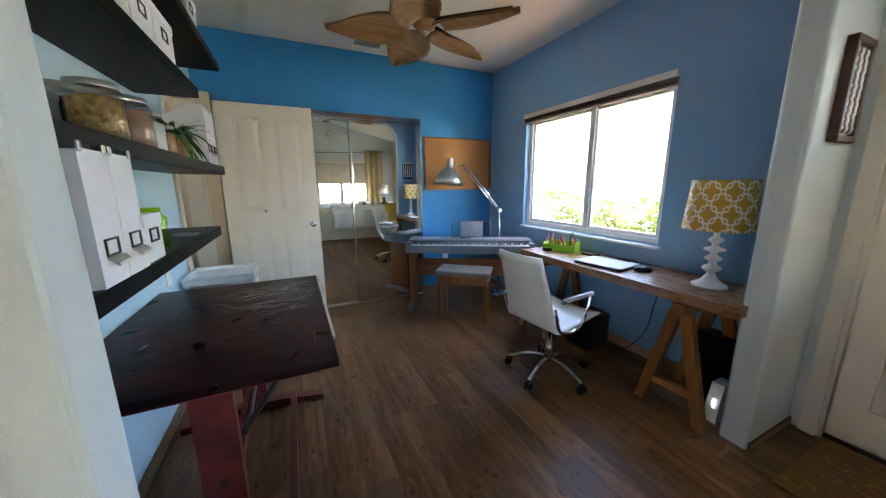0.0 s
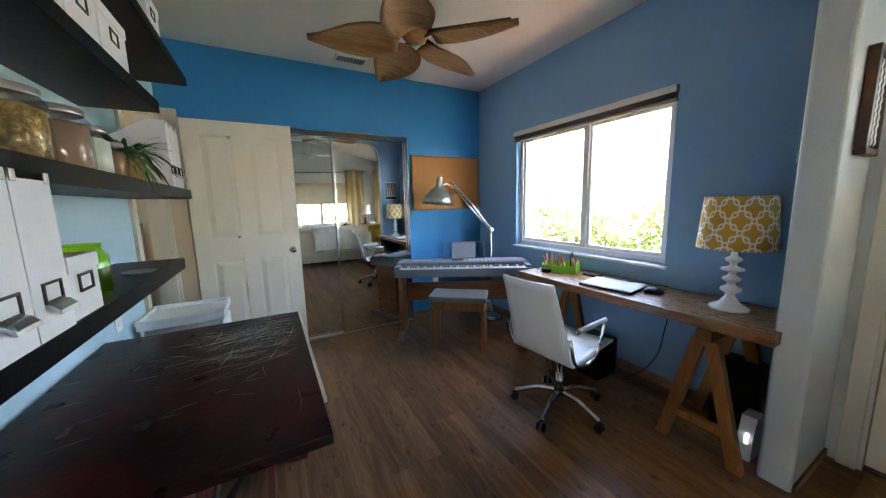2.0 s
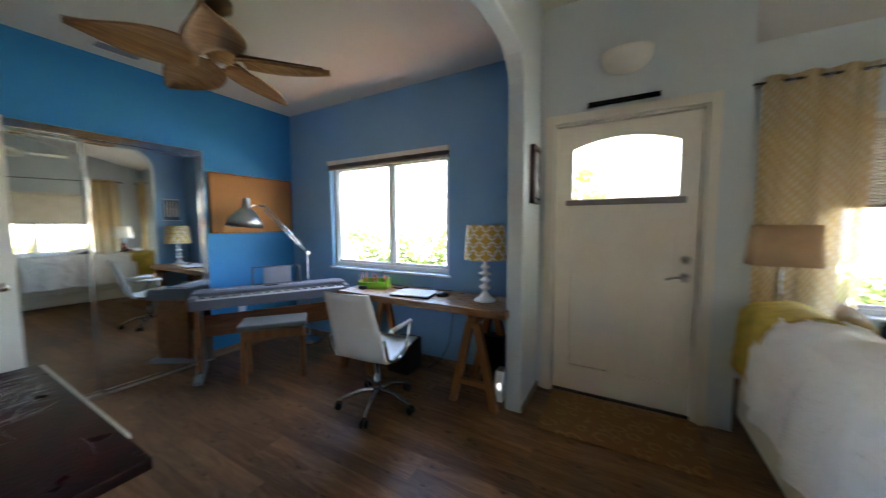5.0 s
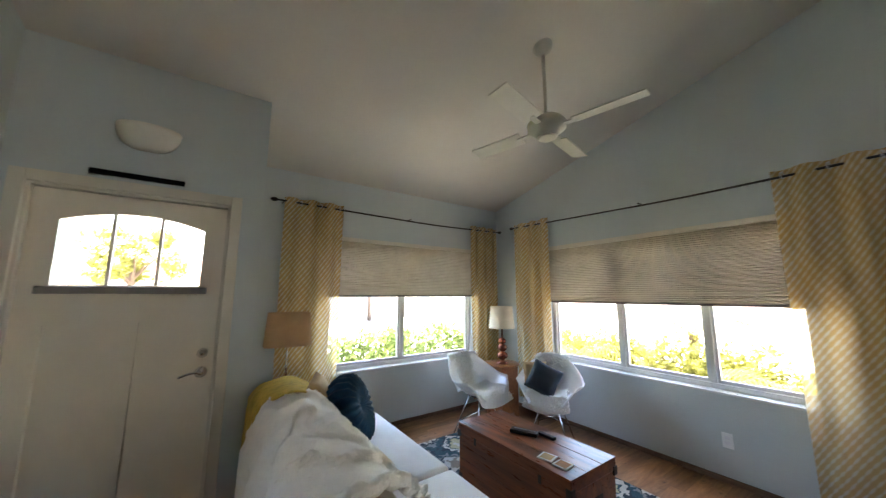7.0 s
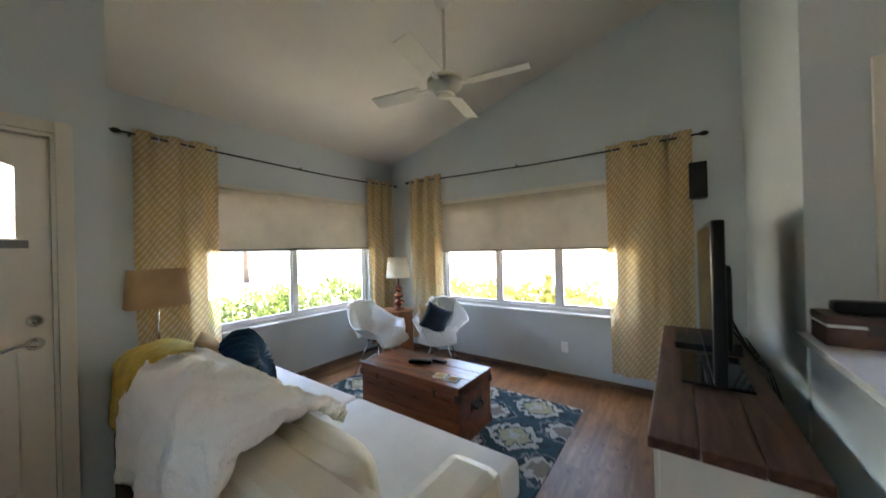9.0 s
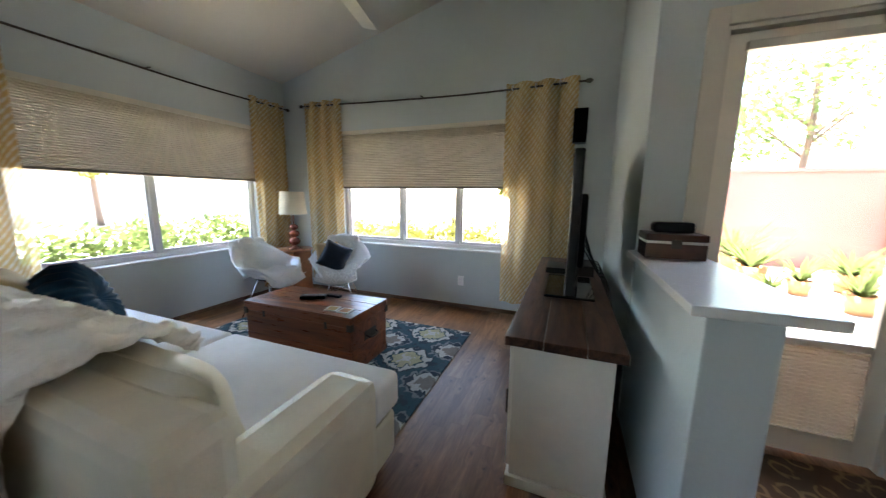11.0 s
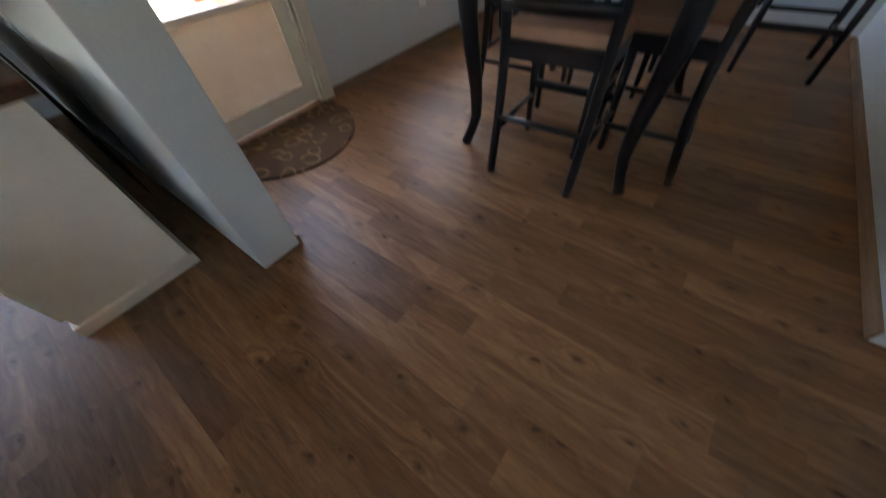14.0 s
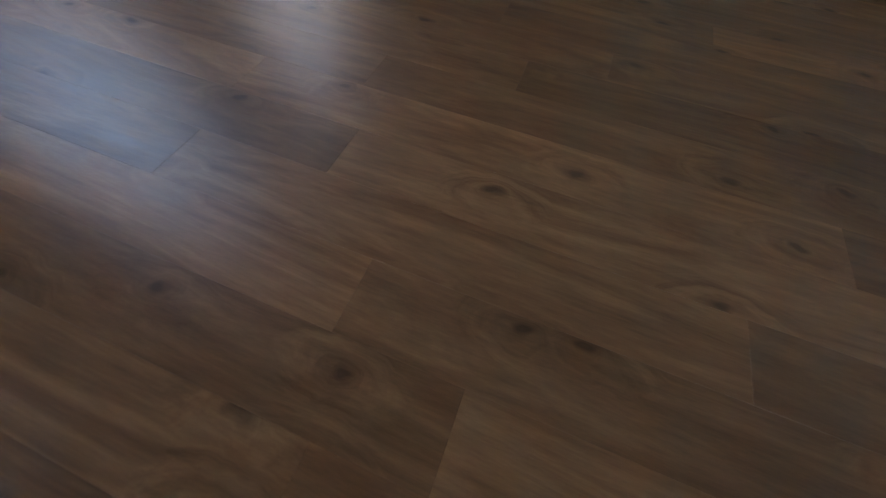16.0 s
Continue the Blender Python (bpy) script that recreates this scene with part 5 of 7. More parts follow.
for k in range(5):
    bm = bmesh.new()
    palm_blade(bm, 0.52, 0.15)
    bmesh.ops.transform(bm, matrix=Matrix.Rotation(radians(72 * k + 20), 4, "Z") @ Matrix.Translation((0.10, 0, 2.33)) @ Matrix.Rotation(radians(12), 4, "X"), verts=bm.verts[:])
    blade = part("blade", bm, M["palm_blade"], fan, "woven palm-leaf shaped blade")
    bm = bmesh.new()
    tube(bm, [(0.08, 0, 2.345), (0.58, 0, 2.305)], [0.012, 0.004], 6)
    bmesh.ops.transform(bm, matrix=Matrix.Rotation(radians(72 * k + 20), 4, "Z"), verts=bm.verts[:])
    part("blade_rib", bm, M["bronze"], blade)

fan = thing("ceiling_fan", pose(1.50, -1.82, 0), "white ceiling fan with four plain blades", "ceiling fan")
top = roof_z(1.50)
bm = bmesh.new()
lathe(bm, [(0, -0.075), (0.03, -0.07), (0.06, -0.035), (0.075, 0.02), (0, 0.02)])
bmesh.ops.transform(bm, matrix=Matrix.Translation((0, 0, top)) @ Matrix.Rotation(radians(14), 4, "Y"), verts=bm.verts[:])
part("canopy", bm, M["fan_white"], fan)
rod("down_rod", M["fan_white"], fan, [(0, 0, top - 0.06), (0, 0, 2.72)], 0.013)
turned("motor", M["fan_white"], fan, [(0, 2.56), (0.07, 2.565), (0.085, 2.585), (0.09, 2.60), (0.13, 2.62), (0.135, 2.66), (0.11, 2.69), (0.05, 2.72), (0, 2.73)])
turned("light_cap", M["plaster"], fan, [(0, 2.545), (0.05, 2.55), (0.07, 2.562), (0, 2.566)])
for k in range(4):
    a = Matrix.Rotation(radians(90 * k + 12), 4, "Z")
    bm = bmesh.new()
    box(bm, 0.19, 0.62, -0.065, 0.065, -0.004, 0.004, bevel=0.003)
    bmesh.ops.transform(bm, matrix=a @ Matrix.Translation((0, 0, 2.625)) @ Matrix.Rotation(radians(12), 4, "X"), verts=bm.verts[:])
    blade = part("blade", bm, M["fan_white"], fan)
    bm = bmesh.new()
    box(bm, 0.11, 0.23, -0.02, 0.02, 2.618, 2.626, bevel=0.002)
    bmesh.ops.transform(bm, matrix=a, verts=bm.verts[:])
    part("blade_iron", bm, M["fan_white"], blade)
vent = thing("ceiling_vent", pose(1.20, 3.76, OFFICE_H), "white slatted ceiling air vent", "air vent")
solid("frame", M["fan_white"], vent, (-0.14, 0.14, -0.075, -0.06, -0.012, 0), (-0.14, 0.14, 0.06, 0.075, -0.012, 0), (-0.14, -0.125, -0.06, 0.06, -0.012, 0), (0.125, 0.14, -0.06, 0.06, -0.012, 0))
solid("backing", M["black_plastic"], vent, (-0.125, 0.125, -0.06, 0.06, -0.003, -0.001))
for k in range(9):
    solid("slat", M["tin"], vent, (-0.12 + 0.027 * k, -0.105 + 0.027 * k, -0.06, 0.06, -0.010, -0.004))

# wall pieces at the opening
pic = thing("framed_carving", pose(2.50, YA - 0.001, 1.48), "dark wood framed carving with twisted rods", "framed art")
for b in ((0, 0.20, 0, 0.028), (0, 0.20, 0.382, 0.41), (0, 0.028, 0.028, 0.382), (0.172, 0.20, 0.028, 0.382)):
    solid("frame", M["brown"], pic, (b[0], b[1], -0.035, 0, b[2], b[3]), bevel=0.005)
solid("backing", M["paper"], pic, (0.028, 0.172, -0.012, -0.001, 0.028, 0.382))
for k in range(5):
    pts = [(0.045 + 0.028 * k + 0.004 * math.sin(i * 1.3), -0.02, 0.04 + 0.33 * i / 20) for i in range(21)]
    rod("twisted_rod", M["brown"] if k % 2 else M["paper"], pic, pts, [0.008 + 0.003 * (i % 2) for i in range(21)], sides=6)
hang = thing("wall_hanging", pose(2.58, YA2 + 0.001, 1.42), "small framed wall hanging with pale tassels", "wall hanging")
solid("backing", M["teal"], hang, (-0.10, 0.10, 0, 0.012, 0, 0.32))
for b in ((-0.11, 0.11, 0.32, 0.335), (-0.11, 0.11, -0.012, 0.0)):
    solid("frame", M["paper"], hang, (b[0], b[1], 0, 0.02, b[2], b[3]), bevel=0.003)
for k in range(5):
    rod("tassel", M["paper"], hang, [(-0.08 + 0.04 * k, 0.018, 0.32), (-0.08 + 0.04 * k, 0.018, 0.05)], [0.005, 0.012], sides=6)

# ---- entry ----
sconce = thing("wall_sconce", pose(XD - 0.001, 0.44, 2.36), "off-white half-bowl wall uplighter", "wall light")
rows = []
for i in range(9):
    u = math.pi / 2 * i / 8
    rows.append([(-0.11 * math.sin(u) * math.sin(a), 0.16 * math.cos(a) * math.sin(u) ** 0.7, 0.15 - 0.15 * math.cos(u)) for a in (math.pi * j / 16 for j in range(17))])
bm = bmesh.new()
sheet(bm, rows, thick=0.006)
part("bowl", bm, M["plaster"], sconce)
solid("back_plate", M["plaster"], sconce, (-0.012, 0, -0.05, 0.05, 0.05, 0.13))
tagged(solid("door_bar", M["black_wood"], None, (XD - 0.045, XD - 0.022, 0.235, 0.67, 2.165, 2.195), bevel=0.003), "dark wooden bar above the front door", "wall bar")
tagged(solid("door_mat", M["coir"], None, (2.25, 2.80, -0.04, 0.87, 0.0, 0.014), bevel=0.005), "brown patterned coir mat before the front door", "door mat")

# ---- living room: curtains ----


def curtain_panel(axis, plane, lo, hi, z0, z1, folds, label, seed):
    rng = random.Random(seed)
    t = thing("curtain", Matrix.Identity(4), label, "curtain", "ochre curtains")
    n = folds * 12
    rows = []
    for i in range(25):
        s = i / 24
        z = z1 - (z1 - z0) * s
        row = []
        for j in range(n + 1):
            u = lo + (hi - lo) * (j / n) + 0.006 * math.sin(3 * s + j * 0.2)
            amp = 0.032 * (1 - 0.25 * s) + 0.010 * s * math.sin(j * 0.37 + seed)
            w = plane + amp * math.sin(2 * math.pi * folds * j / n + 0.35 * math.sin(2.2 * s + seed))
            row.append((w, u, z) if axis == "y" else (u, w, z))
        rows.append(row)
    bm = bmesh.new()
    grid = sheet(bm, rows)
    flat = {v: (1.5 * (hi - lo) * j / n, v.co.z) for row in grid for j, v in enumerate(row)}
    uv = bm.loops.layers.uv.new("weave")
    for f in bm.faces:
        for corner in f.loops:
            corner[uv].uv = flat[corner.vert]
    part("cloth", bm, M["curtain"], t)
    for k in range(folds * 2):
        u = lo + (hi - lo) * (k + 0.5) / (folds * 2)
        c = (plane, u, z1 - 0.045) if axis == "y" else (u, plane, z1 - 0.045)
        ring = [(c[0] + (0.024 * math.cos(a) if axis == "y" else 0.006 * math.cos(a)), c[1] + (0.006 * math.cos(a) if axis == "y" else 0.024 * math.cos(a)), c[2] + 0.024 * math.sin(a)) for a in (2 * math.pi * q / 12 for q in range(12))]
        bm = bmesh.new()
        tube(bm, ring, 0.004, 6, closed=True)
        part("eyelet", bm, M["brushed"], t, "metal eyelet")
    return t


def curtain_rod(axis, plane, lo, hi, z, wall_at, drop=0.0):
    t = thing("curtain_rod", Matrix.Identity(4), "dark metal curtain rod with knob finials", "curtain rod", "curtain rods")

    def p(u, w=0.0, dz=0.0):
        dz -= drop * (hi - u) / (hi - lo)
        return (plane + w, u, z + dz) if axis == "y" else (u, plane + w, z + dz)

    rod("pole", M["iron"], t, bend([p(lo), p(lo + 0.35 * (hi - lo), 0.0, -0.028), p(lo + 0.6 * (hi - lo), 0.0, -0.022), p(hi)], 6), 0.009)
    for u, s in ((lo, -1), (hi, 1)):
        rod("finial", M["iron"], t, [p(u), p(u + s * 0.02), p(u + s * 0.04), p(u + s * 0.06)], [0.012, 0.02, 0.02, 0.006])
    for u in (lo + 0.06, (lo + hi) / 2, hi - 0.06):
        rod("bracket", M["iron"], t, [p(u), p(u, wall_at - plane, 0.0)], 0.007)


curtain_rod("y", XF - 0.10, -3.36, -0.40, 2.385, XF - 0.001)
curtain_panel("y", XF - 0.10, -1.05, -0.47, 0.12, 2.425, 3, "ochre patterned curtain hanging in folds, gathered open", 1)
curtain_panel("y", XF - 0.10, -3.33, -2.84, 0.12, 2.425, 3, "ochre patterned curtain hanging in folds, gathered open", 2)
curtain_rod("x", YS + 0.10, -0.05, 3.24, 2.385, YS + 0.001, 0.06)
curtain_panel("x", YS + 0.10, 0.0, 0.66, 0.16, 2.375, 3, "ochre patterned curtain hanging in folds, gathered open", 3)
curtain_panel("x", YS + 0.10, 2.66, 3.22, 0.16, 2.425, 3, "ochre patterned curtain hanging in folds, gathered open", 4)

# ---- living room: rug and trunk ----
tagged(solid("area_rug", M["rug"], None, (0.80, 3.10, -2.75, -1.10, 0.0, 0.012), bevel=0.004), "teal, cream and grey ikat medallion rug", "rug")
trunk = thing("trunk", pose(1.875, -1.93, 0.012), "old mahogany chest with iron corners used as coffee table", "trunk")
solid("body", M["iron"], trunk, (-0.495, 0.495, -0.22, 0.22, 0.004, 0.352))
for z0, z1 in ((0, 0.172), (0.1745, 0.352)):
    for s in (-1, 1):
        solid("side_board", M["trunk"], trunk, (-0.505, 0.505, *sorted((s * 0.221, s * 0.232)), z0, z1), bevel=0.003)
        solid("end_board", M["trunk"], trunk, (*sorted((s * 0.496, s * 0.507)), -0.22, 0.22, z0, z1), bevel=0.003)
lid = solid("lid", M["trunk"], trunk, (-0.513, 0.513, -0.238, 0.238, 0.356, 0.420), bevel=0.006)
for y0, y1 in ((-0.240, -0.082), (-0.0805, 0.079), (0.0805, 0.240)):
    solid("lid_board", M["trunk"], lid, (-0.515, 0.515, y0, y1, 0.4205, 0.432), bevel=0.003)
for x in (-1, 1):
    for y in (-1, 1):
        solid("corner_strap", M["iron"], trunk, (*sorted((x * 0.470, x * 0.510)), *sorted((y * 0.2325, y * 0.236)), 0.0, 0.06), bevel=0.001, label="iron corner strap")
    solid("handle_plate", M["iron"], trunk, (*sorted((x * 0.5075, x * 0.512)), -0.075, 0.075, 0.20, 0.27), bevel=0.001, label="dark iron handle plate")
for x in (-0.515, 0.515):
    for y in (-0.235, 0.235):
        s, v = (1 if x > 0 else -1), (1 if y > 0 else -1)
        solid("corner_plate", M["iron"], trunk, tuple(sorted((x + s * 0.003, x - s * 0.035))) + tuple(sorted((y + v * 0.008, y - v * 0.03))) + (0.33, 0.38), bevel=0.002, label="iron corner plate")
    s = 1 if x > 0 else -1
    rod("handle", M["iron"], trunk, bend([(x, -0.06, 0.24), (x + s * 0.03, -0.045, 0.225), (x + s * 0.03, 0.045, 0.225), (x, 0.06, 0.24)], 4), 0.007, "iron drop handle")
for x in (-0.3, 0.3):
    solid("hasp", M["iron"], trunk, (x - 0.012, x + 0.012, 0.241, 0.245, 0.325, 0.375), bevel=0.002, label="iron hasp")
remote = thing("remote_control", pose(1.92, -1.95, 0.445, 0, 0, 25), "black remote control lying on the trunk", "remote control")
solid("body", M["black_plastic"], remote, (-0.10, 0.10, -0.035, 0.035, 0, 0.026), bevel=0.008)
for k in range(10):
    solid("button", M["tin"], remote, (-0.08 + 0.016 * k, -0.07 + 0.016 * k, -0.015, 0.0, 0.026, 0.029))
tagged(solid("remote_control", M["black_plastic"], None, (1.72, 1.86, -2.06, -2.02, 0.445, 0.465), bevel=0.006), "slim black remote control lying on the trunk", "remote control")
for x, c, turn in ((1.60, "tan_cloth", 12), (1.485, "terracotta", 4)):
    ob = tagged(new("coaster"), "square printed coaster on the trunk", "coaster", "coasters")
    ob.matrix_basis = pose(x, -1.80, 0.4445, 0, 0, turn)
    solid("tile", M["paper"], ob, (-0.048, 0.048, -0.048, 0.048, 0.0, 0.006), bevel=0.001)
    solid("print", M[c], ob, (-0.036, 0.036, -0.036, 0.036, 0.0062, 0.007))

# ---- living room: sofa ----
def pillow(w, h, d):
    """A stuffed rectangle, pinched at its seam."""
    bm = bmesh.new()
    n = 14
    for s in (1, -1):
        grid = []
        for i in range(n + 1):
            row = []
            for j in range(n + 1):
                u, v = 2 * i / n - 1, 2 * j / n - 1
                puff = ((1 - u ** 4) * (1 - v ** 4)) ** 0.6
                row.append(bm.verts.new((w / 2 * u * (1 - 0.06 * (1 - abs(v))), h / 2 * v * (1 - 0.06 * (1 - abs(u))), s * d / 2 * puff + 0.006 * noise.noise(Vector((u * 3, v * 3, s * 5 + w))))))
            grid.append(row)
        for i in range(n):
            for j in range(n):
                f = bm.faces.new((grid[i][j], grid[i + 1][j], grid[i + 1][j + 1], grid[i][j + 1]))
                f.smooth = True
    edge = [v for v in bm.verts if v.is_boundary]
    bmesh.ops.remove_doubles(bm, verts=edge, dist=0.014)
    bmesh.ops.recalc_face_normals(bm, faces=bm.faces[:])
    return bm


sofa = thing("sofa", pose(0, 0, 0), "cream leather sofa with loose back cushions", "sofa")
solid("base", M["sofa"], sofa, (0.72, 2.95, -1.18, -0.27, 0.06, 0.29), bevel=0.03)
solid("backrest", M["sofa"], sofa, (0.74, 2.93, -0.46, -0.265, 0.20, 0.76), bevel=0.05)
for x0, x1 in ((0.68, 0.92), (2.72, 2.96)):
    solid("arm", M["sofa"], sofa, (x0, x1, -0.985, -0.30, 0.08, 0.56), bevel=0.055)
for x0, x1 in ((0.92, 1.82), (1.82, 2.72)):
    a, b = (0.71, x1 - 0.004) if x0 < 1 else (x0 + 0.004, 2.93)
    bm = bmesh.new()
    prism(bm, [(x0 + 0.004, -0.44), (x1 - 0.004, -0.44), (x1 - 0.004, -0.99), (b, -0.99), (b, -1.21), (a, -1.21), (a, -0.99), (x0 + 0.004, -0.99)], "z", 0.295, 0.47)
    bmesh.ops.remove_doubles(bm, verts=bm.verts[:], dist=0.001)
    bmesh.ops.bevel(bm, geom=[e for e in bm.edges if len(e.link_faces) == 2 and e.calc_face_angle() > 0.5], offset=0.035, segments=4, profile=0.5, affect="EDGES")
    for f in bm.faces:
        f.smooth = True
    part("seat_cushion", bm, M["seat_white"], sofa, "pale fabric seat cushion")
for x0, x1 in ((0.86, 1.80), (1.81, 2.74)):
    c = Matrix.Translation(((x0 + x1) / 2, -0.52, 0.56)) @ Matrix.Rotation(radians(-12), 4, "X")
    w = (x1 - x0) / 2
    bm = pillow(2 * w, 0.42, 0.25)
    bmesh.ops.transform(bm, matrix=c @ Matrix.Translation((0, 0, 0.03)) @ Matrix.Rotation(radians(90), 4, "X"), verts=bm.verts[:])
    cush = part("back_cushion", bm, M["sofa"], sofa, "plump cream leather back cushion")
    bm = bmesh.new()
    tube(bm, bend([(-0.95 * w, 0, -0.16), (-0.94 * w, 0, 0.03), (-0.985 * w, 0, 0.224), (-0.5 * w, 0, 0.232), (0, 0, 0.23), (0.5 * w, 0, 0.232), (0.985 * w, 0, 0.224), (0.94 * w, 0, 0.03), (0.95 * w, 0, -0.16)], 4), 0.006, 6)
    bmesh.ops.transform(bm, matrix=c, verts=bm.verts[:])
    part("piping", bm, M["sofa"], cush)
for x in (0.80, 2.86):
    for y in (-1.12, -0.34):
        solid("foot", M["black_wood"], sofa, (x - 0.03, x + 0.03, y - 0.03, y + 0.03, 0, 0.062))


def draped(name, material, x0, x1, profile, label, category, ripple, seed, nx=40, thick=0.012):
    """A cloth lying over a long back: the profile of (y, z) swept along x."""
    line = bend([(0, y, z) for y, z in profile], 8)
    rows = []
    for i in range(nx + 1):
        s = i / nx
        row = []
        for j, p in enumerate(line):
            q = Vector((x0 + (x1 - x0) * s, p.y, p.z))
            u = j / (len(line) - 1)
            nz = noise.noise(Vector((q.x * 9 + 3 * u + seed, u * 5, seed)))
            wv = noise.noise(Vector((q.x * 3 + seed * 3, u * 2, 2.0)))
            down = max(0.0, abs(u - 0.5) - 0.2)
            q.y += ripple * (abs(nz) + 1.3 * wv * (0.3 + 2 * down)) * (1 if u > 0.5 else -1) * 0.8
            q.z += 0.6 * ripple * nz
            q.x += 0.05 * wv * down * 2
            row.append(q)
        rows.append(row)
    bm = bmesh.new()
    sheet(bm, rows, thick=thick)
    return tagged(part(name, bm, material), label, category)


def fur_throw():
    """A thick throw over the sofa back: slanting folds down the back, crumpled on top, its near edge rolled into a hem."""
    line = bend([(0, y, z) for y, z in [(-0.675, 0.715), (-0.655, 0.738), (-0.615, 0.768), (-0.54, 0.805), (-0.40, 0.815), (-0.28, 0.775), (-0.232, 0.66), (-0.220, 0.50), (-0.214, 0.34)]], 9)
    last = len(line) - 1
    nx = 150
    rows, edge = [], []
    for i in range(nx + 1):
        s = i / nx
        row = []
        for j, p in enumerate(line):
            u = j / last
            near = 1.25 + 0.02 * math.sin(9 * u)
            x = near + (2.52 - near) * s
            back, top = max(0.0, min(1.0, (u - 0.55) / 0.25)), math.exp(-((u - 0.42) / 0.22) ** 2)
            slant = x * 7.5 + 1.6 * u + 0.8 * noise.noise(Vector((x * 2.2, u * 2, 4.0)))
            fold = (0.5 + 0.5 * math.sin(slant * 2.1)) ** 2
            crease = 1 - abs(noise.noise(Vector((x * 5 + 4 * u, u * 9 - x * 2, 1.5)))) * 2
            fuzz = noise.noise(Vector((x * 26, u * 34, 7.0))) + 0.6 * noise.noise(Vector((x * 70, u * 90, 2.0)))
            out = 0.046 * fold * back + 0.028 * crease ** 3 * (0.4 + top) + 0.004 * fuzz
            a, b = line[max(j - 1, 0)], line[min(j + 1, last)]
            d = (b - a).normalized()
            normal = Vector((0, -d.z, d.y))
            side = Vector((0, 1, 0)) if u > 0.62 else normal
            q = Vector((x, p.y, p.z)) + side * (out + 0.012)
            q.z += 0.035 * noise.noise(Vector((x * 3.1, 0.5, 3.0))) * (u > 0.9) * (u - 0.9) * 10
            row.append(q)
        rows.append(row)
        if i == 0:
            edge = [Vector(q) + Vector((0.0, 0, 0.004)) for q in row]
    t = thing("fur_throw", Matrix.Identity(4), "rumpled white faux fur throw over the sofa back", "throw")
    bm = bmesh.new()
    sheet(bm, rows, thick=0.022)
    part("cloth", bm, M["fur"], t)
    bm = bmesh.new()
    tube(bm, edge, [0.024 + 0.006 * noise.noise(Vector((k * 0.6, 0, 0))) for k in range(len(edge))], 10)
    part("hem", bm, M["fur"], t, "thick rolled white fur hem")


fur_throw()
draped("yellow_blanket", M["yellow_cloth"], 2.46, 2.90, [(-0.72, 0.66), (-0.62, 0.79), (-0.48, 0.862), (-0.34, 0.84), (-0.245, 0.77), (-0.222, 0.62), (-0.215, 0.44)], "mustard yellow blanket folded over the sofa end", "blanket", 0.022, 8)


def cushion(name, material, m, w, h, d, label):
    bm = pillow(w, h, d)
    ob = part(name, bm, material)
    ob.matrix_basis = m
    return tagged(ob, label, "cushion")


# round pleated cushion on the seat
rnd = thing("round_cushion", pose(2.56, -0.86, 0.645, 68, 0, -34), "round pleated teal velvet cushion", "cushion")
bm = bmesh.new()
rings = []
for r, z in ((0.012, 0.055), (0.06, 0.085), (0.13, 0.095), (0.185, 0.07), (0.205, 0.0), (0.185, -0.07), (0.13, -0.095), (0.06, -0.085), (0.012, -0.055)):
    rings.append([Vector(((r + 0.006 * math.cos(24 * a)) * math.cos(a), (r + 0.006 * math.cos(24 * a)) * math.sin(a), z * (1 + 0.06 * math.cos(24 * a)))) for a in (2 * math.pi * k / 144 for k in range(145))])
sheet(bm, rings)
bmesh.ops.remove_doubles(bm, verts=bm.verts[:], dist=0.0005)
bmesh.ops.scale(bm, vec=(1.22, 1.22, 1.1), verts=bm.verts[:])
part("cover", bm, M["teal"], rnd)
for s in (1, -1):
    turned("button", M["teal"], rnd, [(0, s * 0.062), (0.018, s * 0.06), (0.02, s * 0.05)], label="covered button")
cushion("throw_cushion", M["tan_cloth"], pose(2.66, -0.68, 0.70, 66, 0, -20), 0.38, 0.38, 0.14, "tan and cream patterned cushion on the sofa")


# ---- living room: lamps and side tables ----
def side_table(x, y, h, label):
    t = thing("side_table", pose(x, y, 0), label, "side table", "side tables")
    turned("top", M["cherry"], t, [(0, h - 0.025), (0.21, h - 0.025), (0.22, h - 0.012), (0.21, h), (0, h)], sides=32)
    solid("cabinet", M["cherry"], t, (-0.14, 0.14, -0.14, 0.14, 0.06, h - 0.026), bevel=0.006)
    for sx in (-0.12, 0.12):
        for sy in (-0.12, 0.12):
            solid("foot", M["cherry"], t, (sx - 0.02, sx + 0.02, sy - 0.02, sy + 0.02, 0, 0.06))
    return t


side_table(3.20, -3.00, 0.62, "round-topped cherry wood corner table")
side_table(3.20, -0.55, 0.62, "round-topped cherry wood table behind the sofa end")
lamp = thing("table_lamp", pose(3.16, -2.98, 0.62), "copper ball table lamp with an ivory drum shade", "table lamp")
turned("base", M["copper"], lamp, [(0, 0), (0.075, 0), (0.075, 0.015), (0.03, 0.03), (0.02, 0.045), (0.055, 0.065), (0.07, 0.095), (0.055, 0.125), (0.02, 0.145), (0.05, 0.162), (0.062, 0.19), (0.05, 0.218), (0.018, 0.235), (0.042, 0.25), (0.05, 0.272), (0.04, 0.295), (0.012, 0.31), (0.010, 0.42), (0, 0.42)], sides=28)
turned("shade", M["ivory"], lamp, [(0.16, 0.43), (0.135, 0.70), (0.131, 0.70), (0.156, 0.43), (0.16, 0.43)], sides=40, label="ivory linen drum shade")
lamp = thing("table_lamp", pose(3.12, -0.50, 0.62), "wooden table lamp with a tan rectangular shade", "table lamp")
solid("base", M["cherry"], lamp, (-0.06, 0.06, -0.11, 0.11, 0, 0.05), bevel=0.008)
solid("block", M["oak"], lamp, (-0.03, 0.03, -0.08, 0.08, 0.05, 0.19), bevel=0.008)
